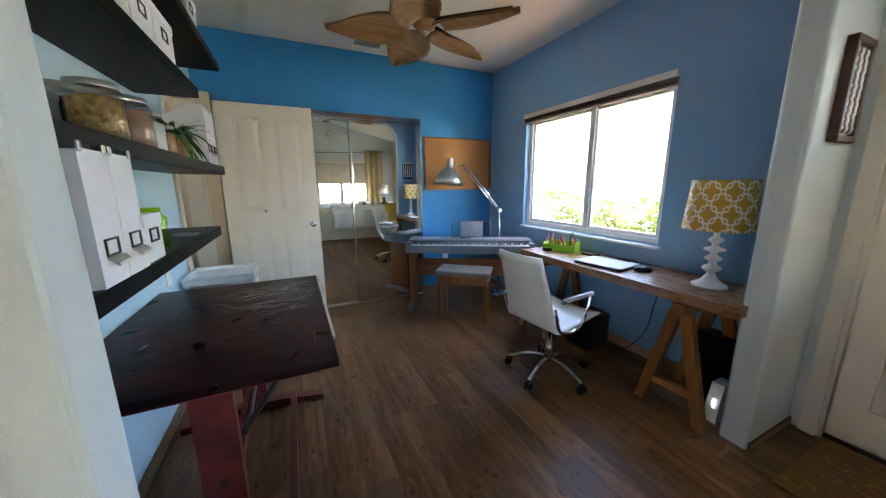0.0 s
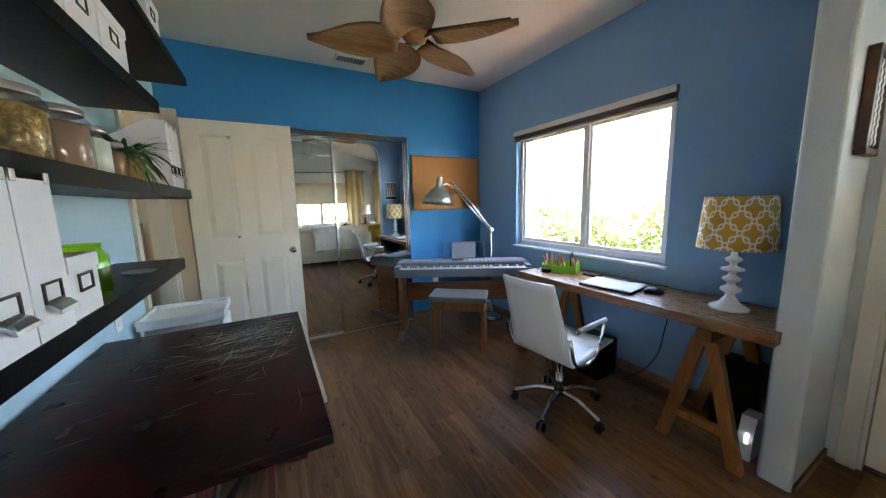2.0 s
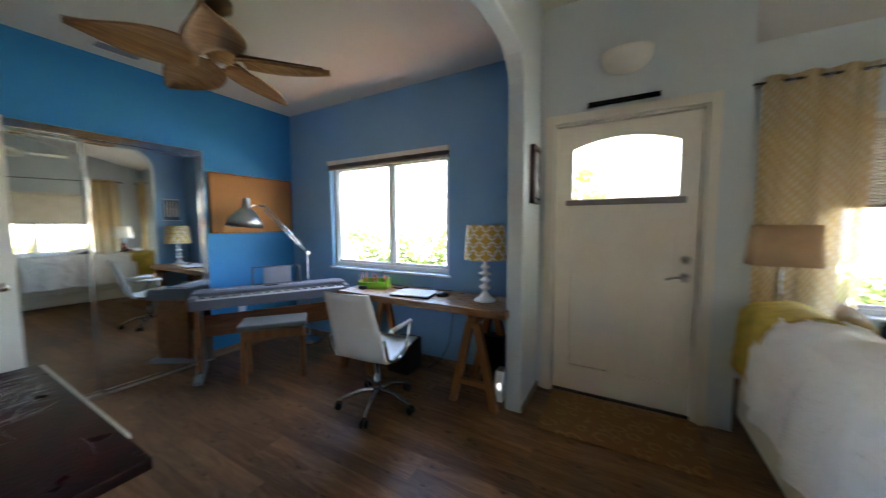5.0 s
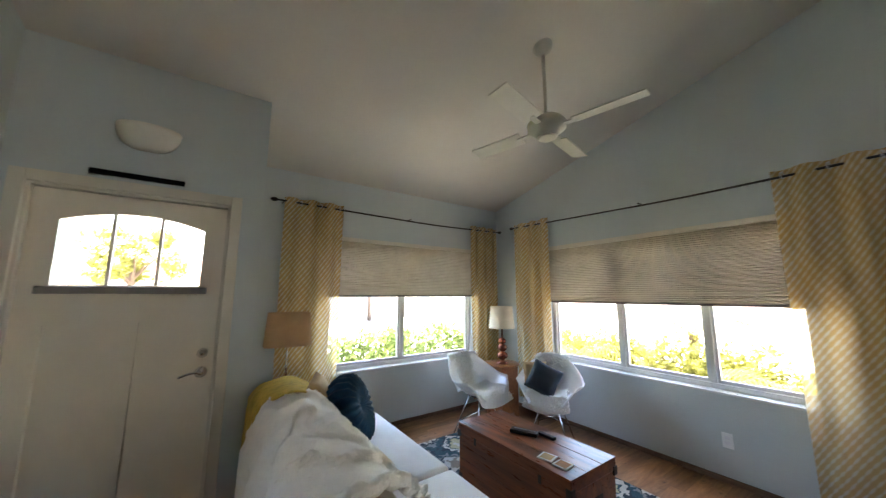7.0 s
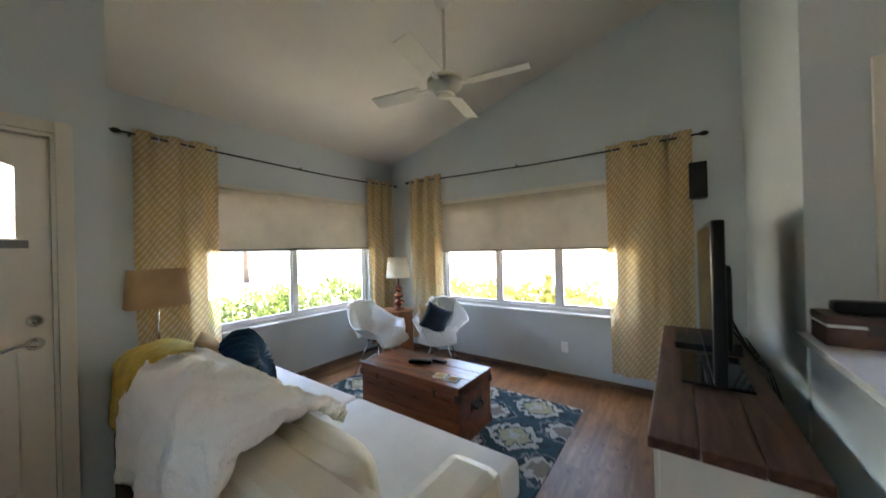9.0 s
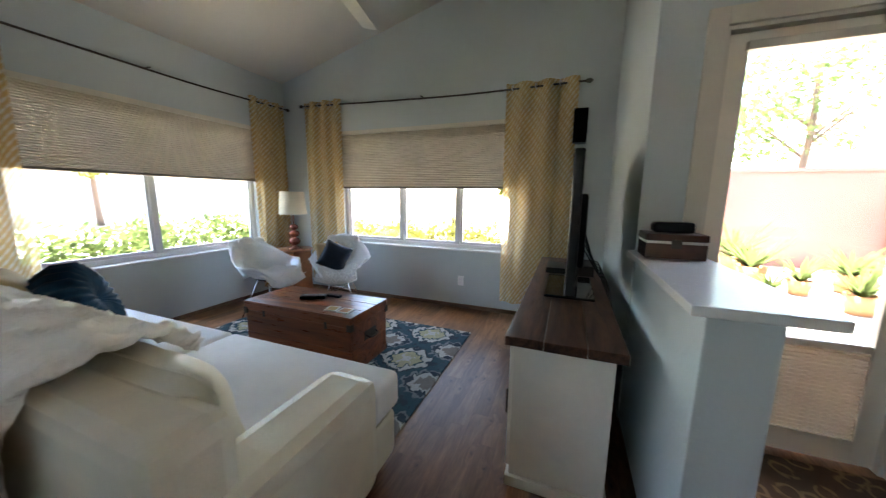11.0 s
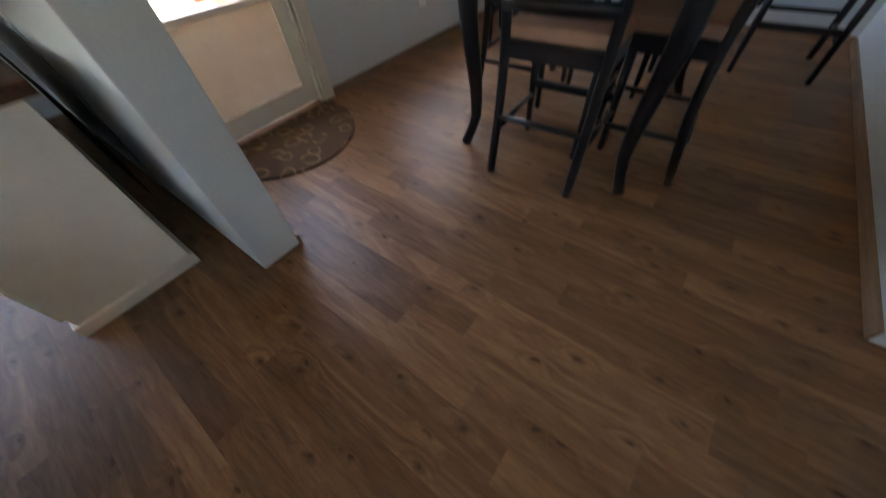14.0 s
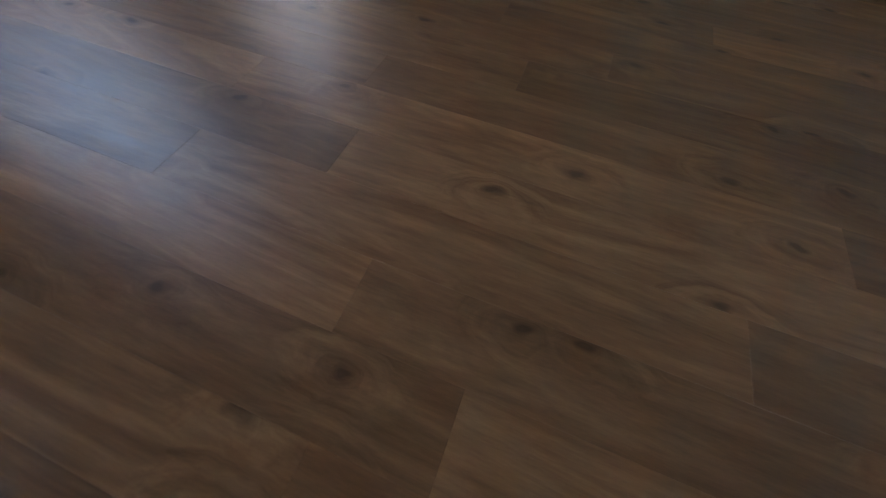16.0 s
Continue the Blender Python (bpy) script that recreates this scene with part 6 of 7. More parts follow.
rod("stem", M["chrome"], lamp, [(0, 0, 0.19), (0, 0, 0.50)], 0.008)
bm = bmesh.new()
rows = []
for z, w, d in ((0.435, 0.175, 0.110), (0.70, 0.155, 0.095)):
    ring = []
    for q in range(33):
        a = 2 * math.pi * q / 32
        c, s = math.cos(a), math.sin(a)
        e = (abs(c) ** 6 + abs(s) ** 6) ** (-1 / 6)
        ring.append((d * c * e, w * s * e, z))
    rows.append(ring)
sheet(bm, rows, thick=0.004)
part("shade", bm, M["linen"], lamp, "tan linen rectangular shade")


# ---- living room: shell armchairs ----
def shell_chair(x, y, turn, label):
    t = thing("shell_armchair", pose(x, y, 0, 0, 0, turn), label, "armchair", "white shell armchairs")
    rows = []
    for i in range(15):
        s = i / 14
        row = []
        for j in range(19):
            a = radians(-150 + 300 * j / 18)
            wide, deep = 0.245 + 0.02 * s, 0.26
            rim = 0.20 + 0.19 * max(0.0, math.cos(a)) ** 1.5 + 0.03 * math.cos(2 * a)
            rim = rim if abs(a) < radians(118) else 0.20 * max(0.0, (radians(150) - abs(a)) / radians(32)) + 0.01
            k = s ** 0.75
            row.append((-deep * k * math.cos(a) * (1 + 0.18 * s), wide * k * math.sin(a) * (1 + 0.12 * s + 0.16 * max(0.0, s - 0.75) / 0.25 * abs(math.sin(a))), 0.41 + rim * s ** 2.6))
        rows.append(row)
    bm = bmesh.new()
    sheet(bm, rows, thick=0.008)
    part("shell", bm, M["white_plastic"], t, "white moulded shell seat")
    for sx in (-1, 1):
        for sy in (-1, 1):
            rod("leg", M["chrome"], t, [(0.07 * sx, 0.07 * sy, 0.405), (0.20 * sx, 0.19 * sy, 0.0)], 0.007, "chrome wire leg")
    for a, b in (((-1, -1), (1, 1)), ((-1, 1), (1, -1))):
        rod("cross_wire", M["chrome"], t, [(0.16 * a[0], 0.15 * a[1], 0.13), (0.10 * b[0], 0.10 * b[1], 0.31)], 0.005, sides=6)
    solid("mount", M["black_plastic"], t, (-0.09, 0.09, -0.09, 0.09, 0.398, 0.406), bevel=0.002)
    return t


def sheepskin(x, y, turn, label, seed):
    rng = random.Random(seed)
    rows = []
    for i in range(17):
        s = i / 16
        if s < 0.5:
            px, pz = 0.27 - 0.42 * s / 0.5, 0.455 - 0.01 * math.sin(s * 6)
            if s < 0.12:
                pz -= 0.10 * (0.12 - s) / 0.12
        else:
            u = (s - 0.5) / 0.5
            px, pz = -0.15 - 0.14 * math.sin(u * 1.5) - 0.05 * max(0.0, u - 0.85) / 0.15, 0.455 + 0.40 * u - 0.07 * max(0.0, u - 0.85) / 0.15
        half = 0.19 + 0.05 * math.sin(s * 9 + seed) * 0.5
        rows.append([(px + 0.02 * v * v, half * v, pz + 0.05 * v * v * (s < 0.5) + 0.012 * noise.noise(Vector((s * 9, v * 4, seed)))) for v in (-1, -0.7, -0.35, 0, 0.35, 0.7, 1)])
    bm = bmesh.new()
    sheet(bm, rows, thick=0.02)
    for _ in range(9000):
        i = rng.randrange(17)
        j, fi, fj = rng.randrange(6), rng.random(), rng.random()
        nxt = rows[min(i + 1, 16)]
        p = Vector(rows[i][j]).lerp(Vector(rows[i][j + 1]), fj).lerp(Vector(nxt[j]).lerp(Vector(nxt[j + 1]), fj), fi)
        up = Vector((0.15, 0, 1)) if i < 8 else Vector((0.9, 0, 0.5))
        d = (up + Vector((rng.uniform(-1, 1), rng.uniform(-1, 1), rng.uniform(-1, 1))) * 0.7).normalized() * rng.uniform(0.018, 0.040)
        o = d.orthogonal().normalized() * 0.007
        bm.faces.new([bm.verts.new(p - o), bm.verts.new(p + o), bm.verts.new(p + d)])
    ob = part("sheepskin", bm, M["fleece"])
    ob.matrix_basis = pose(x, y, 0, 0, 0, turn)
    return tagged(ob, label, "sheepskin", "sheepskins")


C1, C2 = (2.92, -2.38, 182), (2.39, -2.87, 118)
shell_chair(*C1, "white moulded shell armchair on chrome wire legs")
shell_chair(*C2, "white moulded shell armchair on chrome wire legs, beside the wide window")
sheepskin(*C1, "shaggy white sheepskin draped over a shell armchair", 1)
sheepskin(*C2, "shaggy white sheepskin draped under a navy cushion", 2)
a = radians(C2[2])
cushion("throw_cushion", M["navy"], pose(C2[0] + 0.02 * math.cos(a) + 0.03, C2[1] + 0.06, 0.61, 66, 24, C2[2] + 90), 0.30, 0.30, 0.11, "navy square cushion on a shell armchair")
cushion("throw_cushion", M["tan_cloth"], pose(C2[0] + 0.17, C2[1] + 0.00, 0.60, 80, 0, C2[2] + 120), 0.26, 0.30, 0.06, "folded tan cloth on a shell armchair")

# ---- living room: media cabinet and television ----
cab = thing("media_cabinet", pose(0, 0, 0), "cream painted cabinet with a rustic dark plank top", "media cabinet")
solid("body", M["cream_paint"], cab, (-0.19, 0.195, -3.12, -1.26, 0.05, 0.672), bevel=0.004)
solid("plinth", M["cream_paint"], cab, (-0.205, 0.21, -3.13, -1.245, 0.0, 0.05), bevel=0.005)
for k in range(4):
    y0 = -3.08 + 0.455 * k
    leaf = solid("door", M["cream_paint"], cab, (0.196, 0.212, y0, y0 + 0.44, 0.08, 0.65), bevel=0.004)
    solid("handle", M["iron"], leaf, (0.213, 0.228, y0 + 0.38, y0 + 0.395, 0.30, 0.42), bevel=0.003, label="dark bar handle")
for x0, x1 in ((-0.225, -0.085), (-0.083, 0.075), (0.077, 0.228)):
    solid("plank", M["rustic"], cab, (x0, x1, -3.18, -1.215 - random.uniform(0, 0.012), 0.673, 0.713), bevel=0.004, label="rough dark plank")

tv = thing("television", pose(0.0, 0, 0), "black flat television seen edge-on on its stand", "television")
solid("panel", M["black_plastic"], tv, (-0.035, 0.012, -2.62, -1.60, 0.80, 1.50), bevel=0.008)
solid("screen", M["screen"], tv, (0.0125, 0.0145, -2.60, -1.62, 0.83, 1.48))
solid("housing", M["black_plastic"], tv, (-0.075, -0.036, -2.45, -1.80, 0.90, 1.30), bevel=0.02)
rod("neck", M["black_plastic"], tv, [(-0.03, -2.11, 0.73), (-0.03, -2.11, 0.85)], 0.035)
solid("foot", M["screen"], tv, (-0.15, 0.12, -2.38, -1.84, 0.7135, 0.728), bevel=0.006, label="glossy black foot")
tagged(solid("cable_box", M["black_plastic"], None, (-0.02, 0.15, -2.75, -2.48, 0.7135, 0.755), bevel=0.004), "black set-top box on the media cabinet", "set-top box")
tagged(solid("media_player", M["iron"], None, (-0.18, -0.06, -2.75, -2.45, 0.7135, 0.79), bevel=0.006), "dark media player on the media cabinet", "media player")
for k in range(6):
    y = -1.9 - 0.12 * k
    rod("cable", M["cable"], None, bend([(-0.07, y, 1.0 + 0.03 * k), (-0.16, y + 0.05, 0.86), (-0.22, y - 0.04, 0.78), (-0.262, y + 0.1, 0.45), (-0.27, y, 0.02)]), 0.004, sides=6)
    tagged([o for o in bpy.data.objects if o.name.startswith("cable") and "label" not in o.keys()][0], "black cable hanging behind the television", "cable", "television cables")
spk = thing("wall_speaker", pose(-0.03, YS + 0.001, 1.78), "small black wall speaker on a bracket", "speaker")
solid("cabinet", M["black_plastic"], spk, (-0.06, 0.06, 0.04, 0.17, 0, 0.30), bevel=0.008)
solid("bracket", M["iron"], spk, (-0.02, 0.02, 0, 0.04, 0.12, 0.18))
tagged(solid("wall_plaque", M["iron"], None, (0.10, 0.19, YS + 0.001, YS + 0.02, 1.76, 2.06), bevel=0.004), "dark narrow plaque behind the curtain", "wall plaque")


def outlet(axis, x, y, z, sign, holes=2):
    t = thing("wall_outlet", pose(x, y, z), "white wall outlet plate", "outlet", "wall outlets")
    a, b = sorted((0, sign * 0.006))
    solid("plate", M["white_plastic"], t, (a, b, -0.035, 0.035, -0.057, 0.057) if axis == "y" else (-0.035, 0.035, a, b, -0.057, 0.057), bevel=0.0015)
    for k in range(holes):
        z0 = -0.032 + 0.04 * k
        a, b = sorted((sign * 0.006, sign * 0.008))
        solid("socket", M["card"], t, (a, b, -0.017, 0.017, z0, z0 + 0.026) if axis == "y" else (-0.017, 0.017, a, b, z0, z0 + 0.026))
    return t


outlet("x", 1.13, YS + 0.001, 0.32, 1)
outlet("x", 2.12, YF - 0.001, 0.42, -1)
outlet("x", -1.80, YB + 0.001, 1.02, 1, 1)
outlet("x", -2.55, YB + 0.001, 0.34, 1)
outlet("y", XO + 0.001, 2.72, 0.80, 1)

# ---- half wall things ----
box_low = thing("keepsake_box", pose(-0.45, -1.80, 1.0), "carved dark wooden box with a pale seam", "box")
solid("body", M["brown"], box_low, (-0.12, 0.12, -0.09, 0.09, 0, 0.07), bevel=0.004)
solid("lid", M["brown"], box_low, (-0.122, 0.122, -0.092, 0.092, 0.082, 0.115), bevel=0.006)
solid("seam", M["paper"], box_low, (-0.118, 0.118, -0.088, 0.088, 0.07, 0.082))
solid("latch", M["iron"], box_low, (-0.02, 0.02, 0.091, 0.097, 0.05, 0.09))
bm = bmesh.new()
box(bm, -0.085, 0.085, -0.04, 0.04, 0, 0.05, bevel=0.02, segments=3)
ob = part("glasses_case", bm, M["black_plastic"])
ob.matrix_basis = pose(-0.45, -1.80, 1.116)
tagged(ob, "black rounded glasses case on a wooden box", "glasses case")

# ---- dining: table and chairs ----
dt = thing("dining_table", pose(-2.04, -0.405, 0), "counter-height dining table, walnut top on black cabriole legs", "dining table")
solid("tabletop", M["table_top"], dt, (-0.61, 0.61, -0.465, 0.465, 0.866, 0.90), bevel=0.010)
solid("top_moulding", M["black_paint"], dt, (-0.575, 0.575, -0.43, 0.43, 0.848, 0.866), bevel=0.006)
for b in ((-0.52, 0.52, -0.40, -0.375), (-0.52, 0.52, 0.375, 0.40), (-0.55, -0.525, -0.37, 0.37), (0.525, 0.55, -0.37, 0.37)):
    solid("apron", M["black_paint"], dt, (*b, 0.745, 0.848), bevel=0.003)
for sx in (-1, 1):
    for sy in (-1, 1):
        line, rad = [], []
        for k in range(13):
            s = k / 12
            out = 0.012 * math.sin(s * math.pi * 2) - 0.012 * s + (0.03 * (s - 0.85) / 0.15 if s > 0.85 else 0)
            line.append((sx * (0.525 + out), sy * (0.385 + out), 0.85 * (1 - s)))
            rad.append(0.048 - 0.026 * s + 0.004 * (s > 0.95))
        bm = bmesh.new()
        tube(bm, line, rad, 8)
        part("leg", bm, M["black_paint"], dt)


def dining_chair(x, y, turn, label="black slat-back counter chair with a tan padded seat"):
    """A chair that faces its own -x side: its back stands at +x."""
    t = thing("dining_chair", pose(x, y, 0, 0, 0, turn), label, "chair", "chairs round the dining table")
    for s in (-1, 1):
        y = s * 0.19
        bm = bmesh.new()
        tube(bm, bend([(0.06, y, 0.0), (0.01, y, 0.30), (0.0, y, 0.56), (0.02, y * 1.03, 0.80), (0.06, y * 1.06, 1.0)], 4), 0.020, 8)
        part("back_leg", bm, M["black_paint"], t)
        bm = bmesh.new()
        tube(bm, [(-0.37, y * 1.05, 0.0), (-0.355, y * 1.05, 0.54)], [0.015, 0.021], 8)
        part("front_leg", bm, M["black_paint"], t)
        rod("side_stretcher", M["black_paint"], t, [(0.025, y, 0.20), (-0.36, y * 1.05, 0.20)], 0.013)
        solid("side_rail", M["black_paint"], t, (-0.35, 0.0, y - 0.012, y + 0.012, 0.49, 0.55))
    solid("front_stretcher", M["black_paint"], t, (-0.372, -0.35, -0.19, 0.19, 0.24, 0.275), bevel=0.004)
    rod("back_stretcher", M["black_paint"], t, [(0.02, -0.19, 0.26), (0.02, 0.19, 0.26)], 0.013)
    solid("front_rail", M["black_paint"], t, (-0.37, -0.35, -0.19, 0.19, 0.49, 0.55))
    solid("back_rail", M["black_paint"], t, (-0.012, 0.012, -0.19, 0.19, 0.49, 0.55))
    solid("seat_pad", M["tan_seat"], t, (-0.385, 0.0, -0.205, 0.205, 0.552, 0.60), bevel=0.016)
    for z0, z1, x0, wide in ((0.655, 0.695, 0.010, 0.19), (0.935, 1.01, 0.048, 0.205)):
        rows = [[(x0 + 0.02 * (1 - v * v) + 0.02 * k, wide * v, z0 + (z1 - z0) * k + (0.014 * (1 - v * v) if k and z1 > 1 else 0)) for v in (-1, -0.6, -0.2, 0.2, 0.6, 1)] for k in (0, 1)]
        bm = bmesh.new()
        sheet(bm, rows, thick=0.022)
        part("top_rail" if z1 > 1 else "lower_rail", bm, M["black_paint"], t)
    for k in range(7):
        v = -0.78 + 0.26 * k
        b = 0.02 * (1 - v * v)
        rod("slat", M["black_paint"], t, [(0.022 + b, 0.185 * v, 0.69), (0.036 + b, 0.19 * v, 0.84), (0.058 + b, 0.196 * v, 0.94)], 0.0085, sides=6)
    return t


first = dining_chair(-1.415, -0.375, 2)
copy_thing(first, pose(-2.22, -1.03, 0, 0, 0, -88))
tagged(copy_thing(first, pose(-3.22, -1.40, 0, 0, 0, 200)), "black slat-back counter chair standing against the wall")
copy_thing(first, pose(-2.78, -0.42, 0, 0, 0, 180))
copy_thing(first, pose(-1.86, 0.09, 0, 0, 0, 92))
tagged(copy_thing(first, pose(-3.42, 0.39, 0, 0, 0, 180)), "black slat-back counter chair standing near the end wall")

tray = solid("placemat", M["paper"], None, (-2.75, -2.20, -0.75, -0.28, 0.90, 0.906), bevel=0.002)
tray.matrix_basis = Matrix.Identity(4)
tagged(tray, "pale paper placemat on the dining table", "placemat")
pot = turned("candle_pot", M["card"], None, [(0, 0), (0.04, 0), (0.045, 0.09), (0.04, 0.09), (0.035, 0.06), (0, 0.06)])
pot.matrix_basis = pose(-2.37, -0.455, 0.9065)
tagged(pot, "white ceramic pot beside the vase", "pot")
vase = thing("flower_vase", pose(-2.50, -0.40, 0.9065), "clear glass vase of pink roses with greenery", "flower vase")
turned("glass", M["jar_glass"], vase, [(0, 0.004), (0.045, 0.004), (0.05, 0.08), (0.04, 0.16), (0.055, 0.22)], sides=20)
turned("water", M["green_glass"], vase, [(0, 0.008), (0.042, 0.008), (0.046, 0.08), (0.040, 0.12), (0, 0.12)], sides=20)
heads = [(0.035 + 0.115 * math.sqrt(k / 13), 2.4 * k, 0.40 + 0.05 * math.cos(3.1 * k) - 0.05 * k / 13) for k in range(14)]
bm = bmesh.new()
for r, a, z in heads:
    tube(bm, bend([(0.012 * math.cos(a + 2), 0.012 * math.sin(a + 2), 0.01), (0.25 * r * math.cos(a), 0.25 * r * math.sin(a), 0.20), (r * math.cos(a), r * math.sin(a), z)], 3), 0.0035, 5)
part("stems", bm, M["leaf"], vase, "green stems")
bm = bmesh.new()
for k in range(110):
    a = random.uniform(0, 2 * math.pi)
    r = random.uniform(0.02, 0.09)
    strap_leaf(bm, (r * math.cos(a), r * math.sin(a), random.uniform(0.20, 0.36)), (math.cos(a), math.sin(a), random.uniform(-0.2, 0.7)), random.uniform(0.06, 0.14), random.uniform(0.014, 0.026), random.uniform(0.03, 0.10))
part("foliage", bm, M["leaf"], vase, "broad green leaves")
for k, (r, a, z) in enumerate(heads):
    bm = bmesh.new()
    for layer in range(4):
        rad = 0.013 + 0.0085 * layer
        for q in range(5):
            mid = 2 * math.pi * q / 5 + 0.7 * layer
            rows = []
            for i in range(5):
                th = radians(15 + (112 - 14 * layer) * i / 4)
                rows.append([Vector((rad * math.sin(th) * math.cos(mid + v), rad * math.sin(th) * math.sin(mid + v), -rad * 0.95 * math.cos(th) + 0.004 * math.cos(2 * v) * (i == 4))) for v in (-0.75, -0.4, 0, 0.4, 0.75)])
            sheet(bm, rows)
    bmesh.ops.transform(bm, matrix=Matrix.Translation((r * math.cos(a), r * math.sin(a), z + 0.02)) @ Matrix.Rotation(0.9 * r / 0.15, 4, Vector((-math.sin(a), math.cos(a), 0))), verts=bm.verts[:])
    part("rose", bm, M["pink"], vase, "pink rose bloom")

art = thing("batik_hanging", pose(XWEST + 0.004, 0, 0), "orange and yellow batik hanging with an uneven edge", "wall hanging")
bm = bmesh.new()
edge = [(-0.97, 1.12), (-0.60, 1.15), (-0.15, 1.10), (-0.02, 1.35), (0.02, 1.8), (-0.03, 2.35), (-0.5, 2.38), (-0.98, 2.35), (-0.93, 1.85), (-0.96, 1.5)]
prism(bm, edge, "x", 0, 0.02)
part("cloth", bm, M["batik"], art)
bm = bmesh.new()
prism(bm, [(-1.10, 1.62), (-0.90, 1.60), (-0.88, 1.90), (-0.98, 1.95)], "x", 0.021, 0.03)
part("flap", bm, M["terracotta"], art, "burnt orange corner piece")

# letter rack with key hooks on the back wall
org = thing("letter_rack", pose(-1.86, YB + 0.001, 1.13), "black scalloped wooden letter rack with papers and hooks", "letter rack")
prof = [(-0.24, 0.0), (0.24, 0.0)]
for k in range(19):
    z = 0.74 * k / 18
    prof.append((0.24 - 0.022 * math.cos(z * 2 * math.pi / 0.247), z))
prof += [(0.2, 0.755), (0.08, 0.735), (0, 0.75), (-0.08, 0.735), (-0.2, 0.755)]
for k in range(18, -1, -1):
    z = 0.74 * k / 18
    prof.append((-0.24 + 0.022 * math.cos(z * 2 * math.pi / 0.247), z))
bm = bmesh.new()
prism(bm, prof, "y", 0, 0.016)
part("back_board", bm, M["black_paint"], org)
for z in (0.13, 0.40):
    solid("pocket_base", M["black_paint"], org, (-0.215, 0.215, 0.016, 0.10, z, z + 0.014), bevel=0.002)
    solid("pocket_front", M["black_paint"], org, (-0.215, 0.215, 0.10, 0.112, z, z + 0.085), bevel=0.004)
    for x in (-0.215, 0.201):
        bm = bmesh.new()
        prism(bm, [(0.016, z + 0.014), (0.10, z + 0.014), (0.10, z + 0.09), (0.06, z + 0.17), (0.016, z + 0.2)], "x", x, x + 0.014)
        part("pocket_side", bm, M["black_paint"], org)
for k in range(5):
    rod("hook", M["brushed"], org, bend([(-0.18 + 0.09 * k, 0.016, 0.055), (-0.18 + 0.09 * k, 0.04, 0.05), (-0.18 + 0.09 * k, 0.042, 0.03), (-0.18 + 0.09 * k, 0.03, 0.02)], 3), 0.004, sides=6)
for x, z, w, h, c, tilt in ((0.08, 0.415, 0.12, 0.20, "paper", 6), (-0.08, 0.415, 0.13, 0.16, "yellow", -4), (-0.02, 0.415, 0.10, 0.17, "paper", 3), (-0.02, 0.145, 0.22, 0.17, "paper", 8), (0.15, 0.145, 0.05, 0.10, "lime", -6), (-0.12, 0.145, 0.14, 0.12, "card", -5), (0.12, 0.415, 0.09, 0.15, "yellow", 9), (-0.14, 0.415, 0.08, 0.19, "card", -8), (0.05, 0.145, 0.16, 0.14, "pink", 4), (0.10, 0.145, 0.12, 0.19, "paper", 12)):
    ob = solid("envelope", M[c], None, (-w / 2, w / 2, -0.003, 0.003, 0, h))
    ob.matrix_basis = pose(-1.86 + x, YB + 0.06 + random.uniform(-0.02, 0.02), 1.13 + z, 8, tilt, 0)
    tagged(ob, "letter standing in the wall rack", "envelope", "letters in the rack")
for x, c in ((-0.09, "tan_cloth"), (0.0, "paper"), (0.09, "tan_cloth"), (0.18, "red")):
    ob = solid("key_tag", M[c], None, (-0.014, 0.014, 0.0, 0.006, -0.08, 0.0), bevel=0.003)
    ob.matrix_basis = pose(-1.86 + x, YB + 0.036, 1.13 + 0.022)
    tagged(ob, "key tag hanging from the rack", "key tag", "key tags")

for x, z, r, h, c in ((-0.17, 0.415, 0.022, 0.15, "card"), (0.17, 0.415, 0.020, 0.13, "lime"), (-0.17, 0.145, 0.024, 0.12, "paper")):
    ob = turned("small_bottle", M[c], None, [(0, 0), (r, 0), (r, h * 0.7), (r * 0.45, h * 0.8), (r * 0.45, h), (0, h)], sides=14)
    ob.matrix_basis = pose(-1.86 + x, YB + 0.065, 1.13 + z)
    tagged(ob, "small bottle standing in the wall rack", "bottle", "bottles in the rack")
for x, c in ((-0.16, "orange"), (0.15, "red")):
    ob = turned("rosette", M[c], None, [(0, 0), (0.034, 0.004), (0.030, 0.014), (0.012, 0.020), (0, 0.020)], sides=12)
    ob.matrix_basis = pose(-1.86 + x, YB + 0.018, 1.13 + 0.70, -90, 0, 0)
    tagged(ob, "small bright paper rosette on the rack", "rosette", "rosettes on the rack")
for x, z in ((-0.06, -0.10), (0.10, -0.075)):
    ob = tagged(new("key_ring"), "ring of keys hanging under the rack", "keys", "hanging keys")
    ob.matrix_basis = pose(-1.86 + x, YB + 0.03, 1.13 + z)
    bm = bmesh.new()
    tube(bm, [(0.016 * math.cos(a), 0.0, 0.05 + 0.016 * math.sin(a)) for a in (2 * math.pi * k / 12 for k in range(12))], 0.0018, 5, True)
    part("ring", bm, M["brushed"], ob)
    for k in range(3):
        solid("key", M["iron"], ob, (-0.016 + 0.011 * k, -0.006 + 0.011 * k, -0.004 + 0.003 * k, -0.002 + 0.003 * k, -0.03, 0.036), bevel=0.001)

# half-round mat at the back door
bm = bmesh.new()
pts = [(-0.46 + 0.0, 0.0)] + [(0.46 * math.cos(math.pi - math.pi * k / 24), -0.0 + 0.56 * math.sin(math.pi * k / 24)) for k in range(25)]
prism(bm, pts[1:], "z", 0.0, 0.012)
ob = part("door_mat", bm, M["scroll"])
ob.matrix_basis = pose(-0.98, -1.90, 0.0)
tagged(ob, "brown half-round scroll mat at the back door", "door mat")

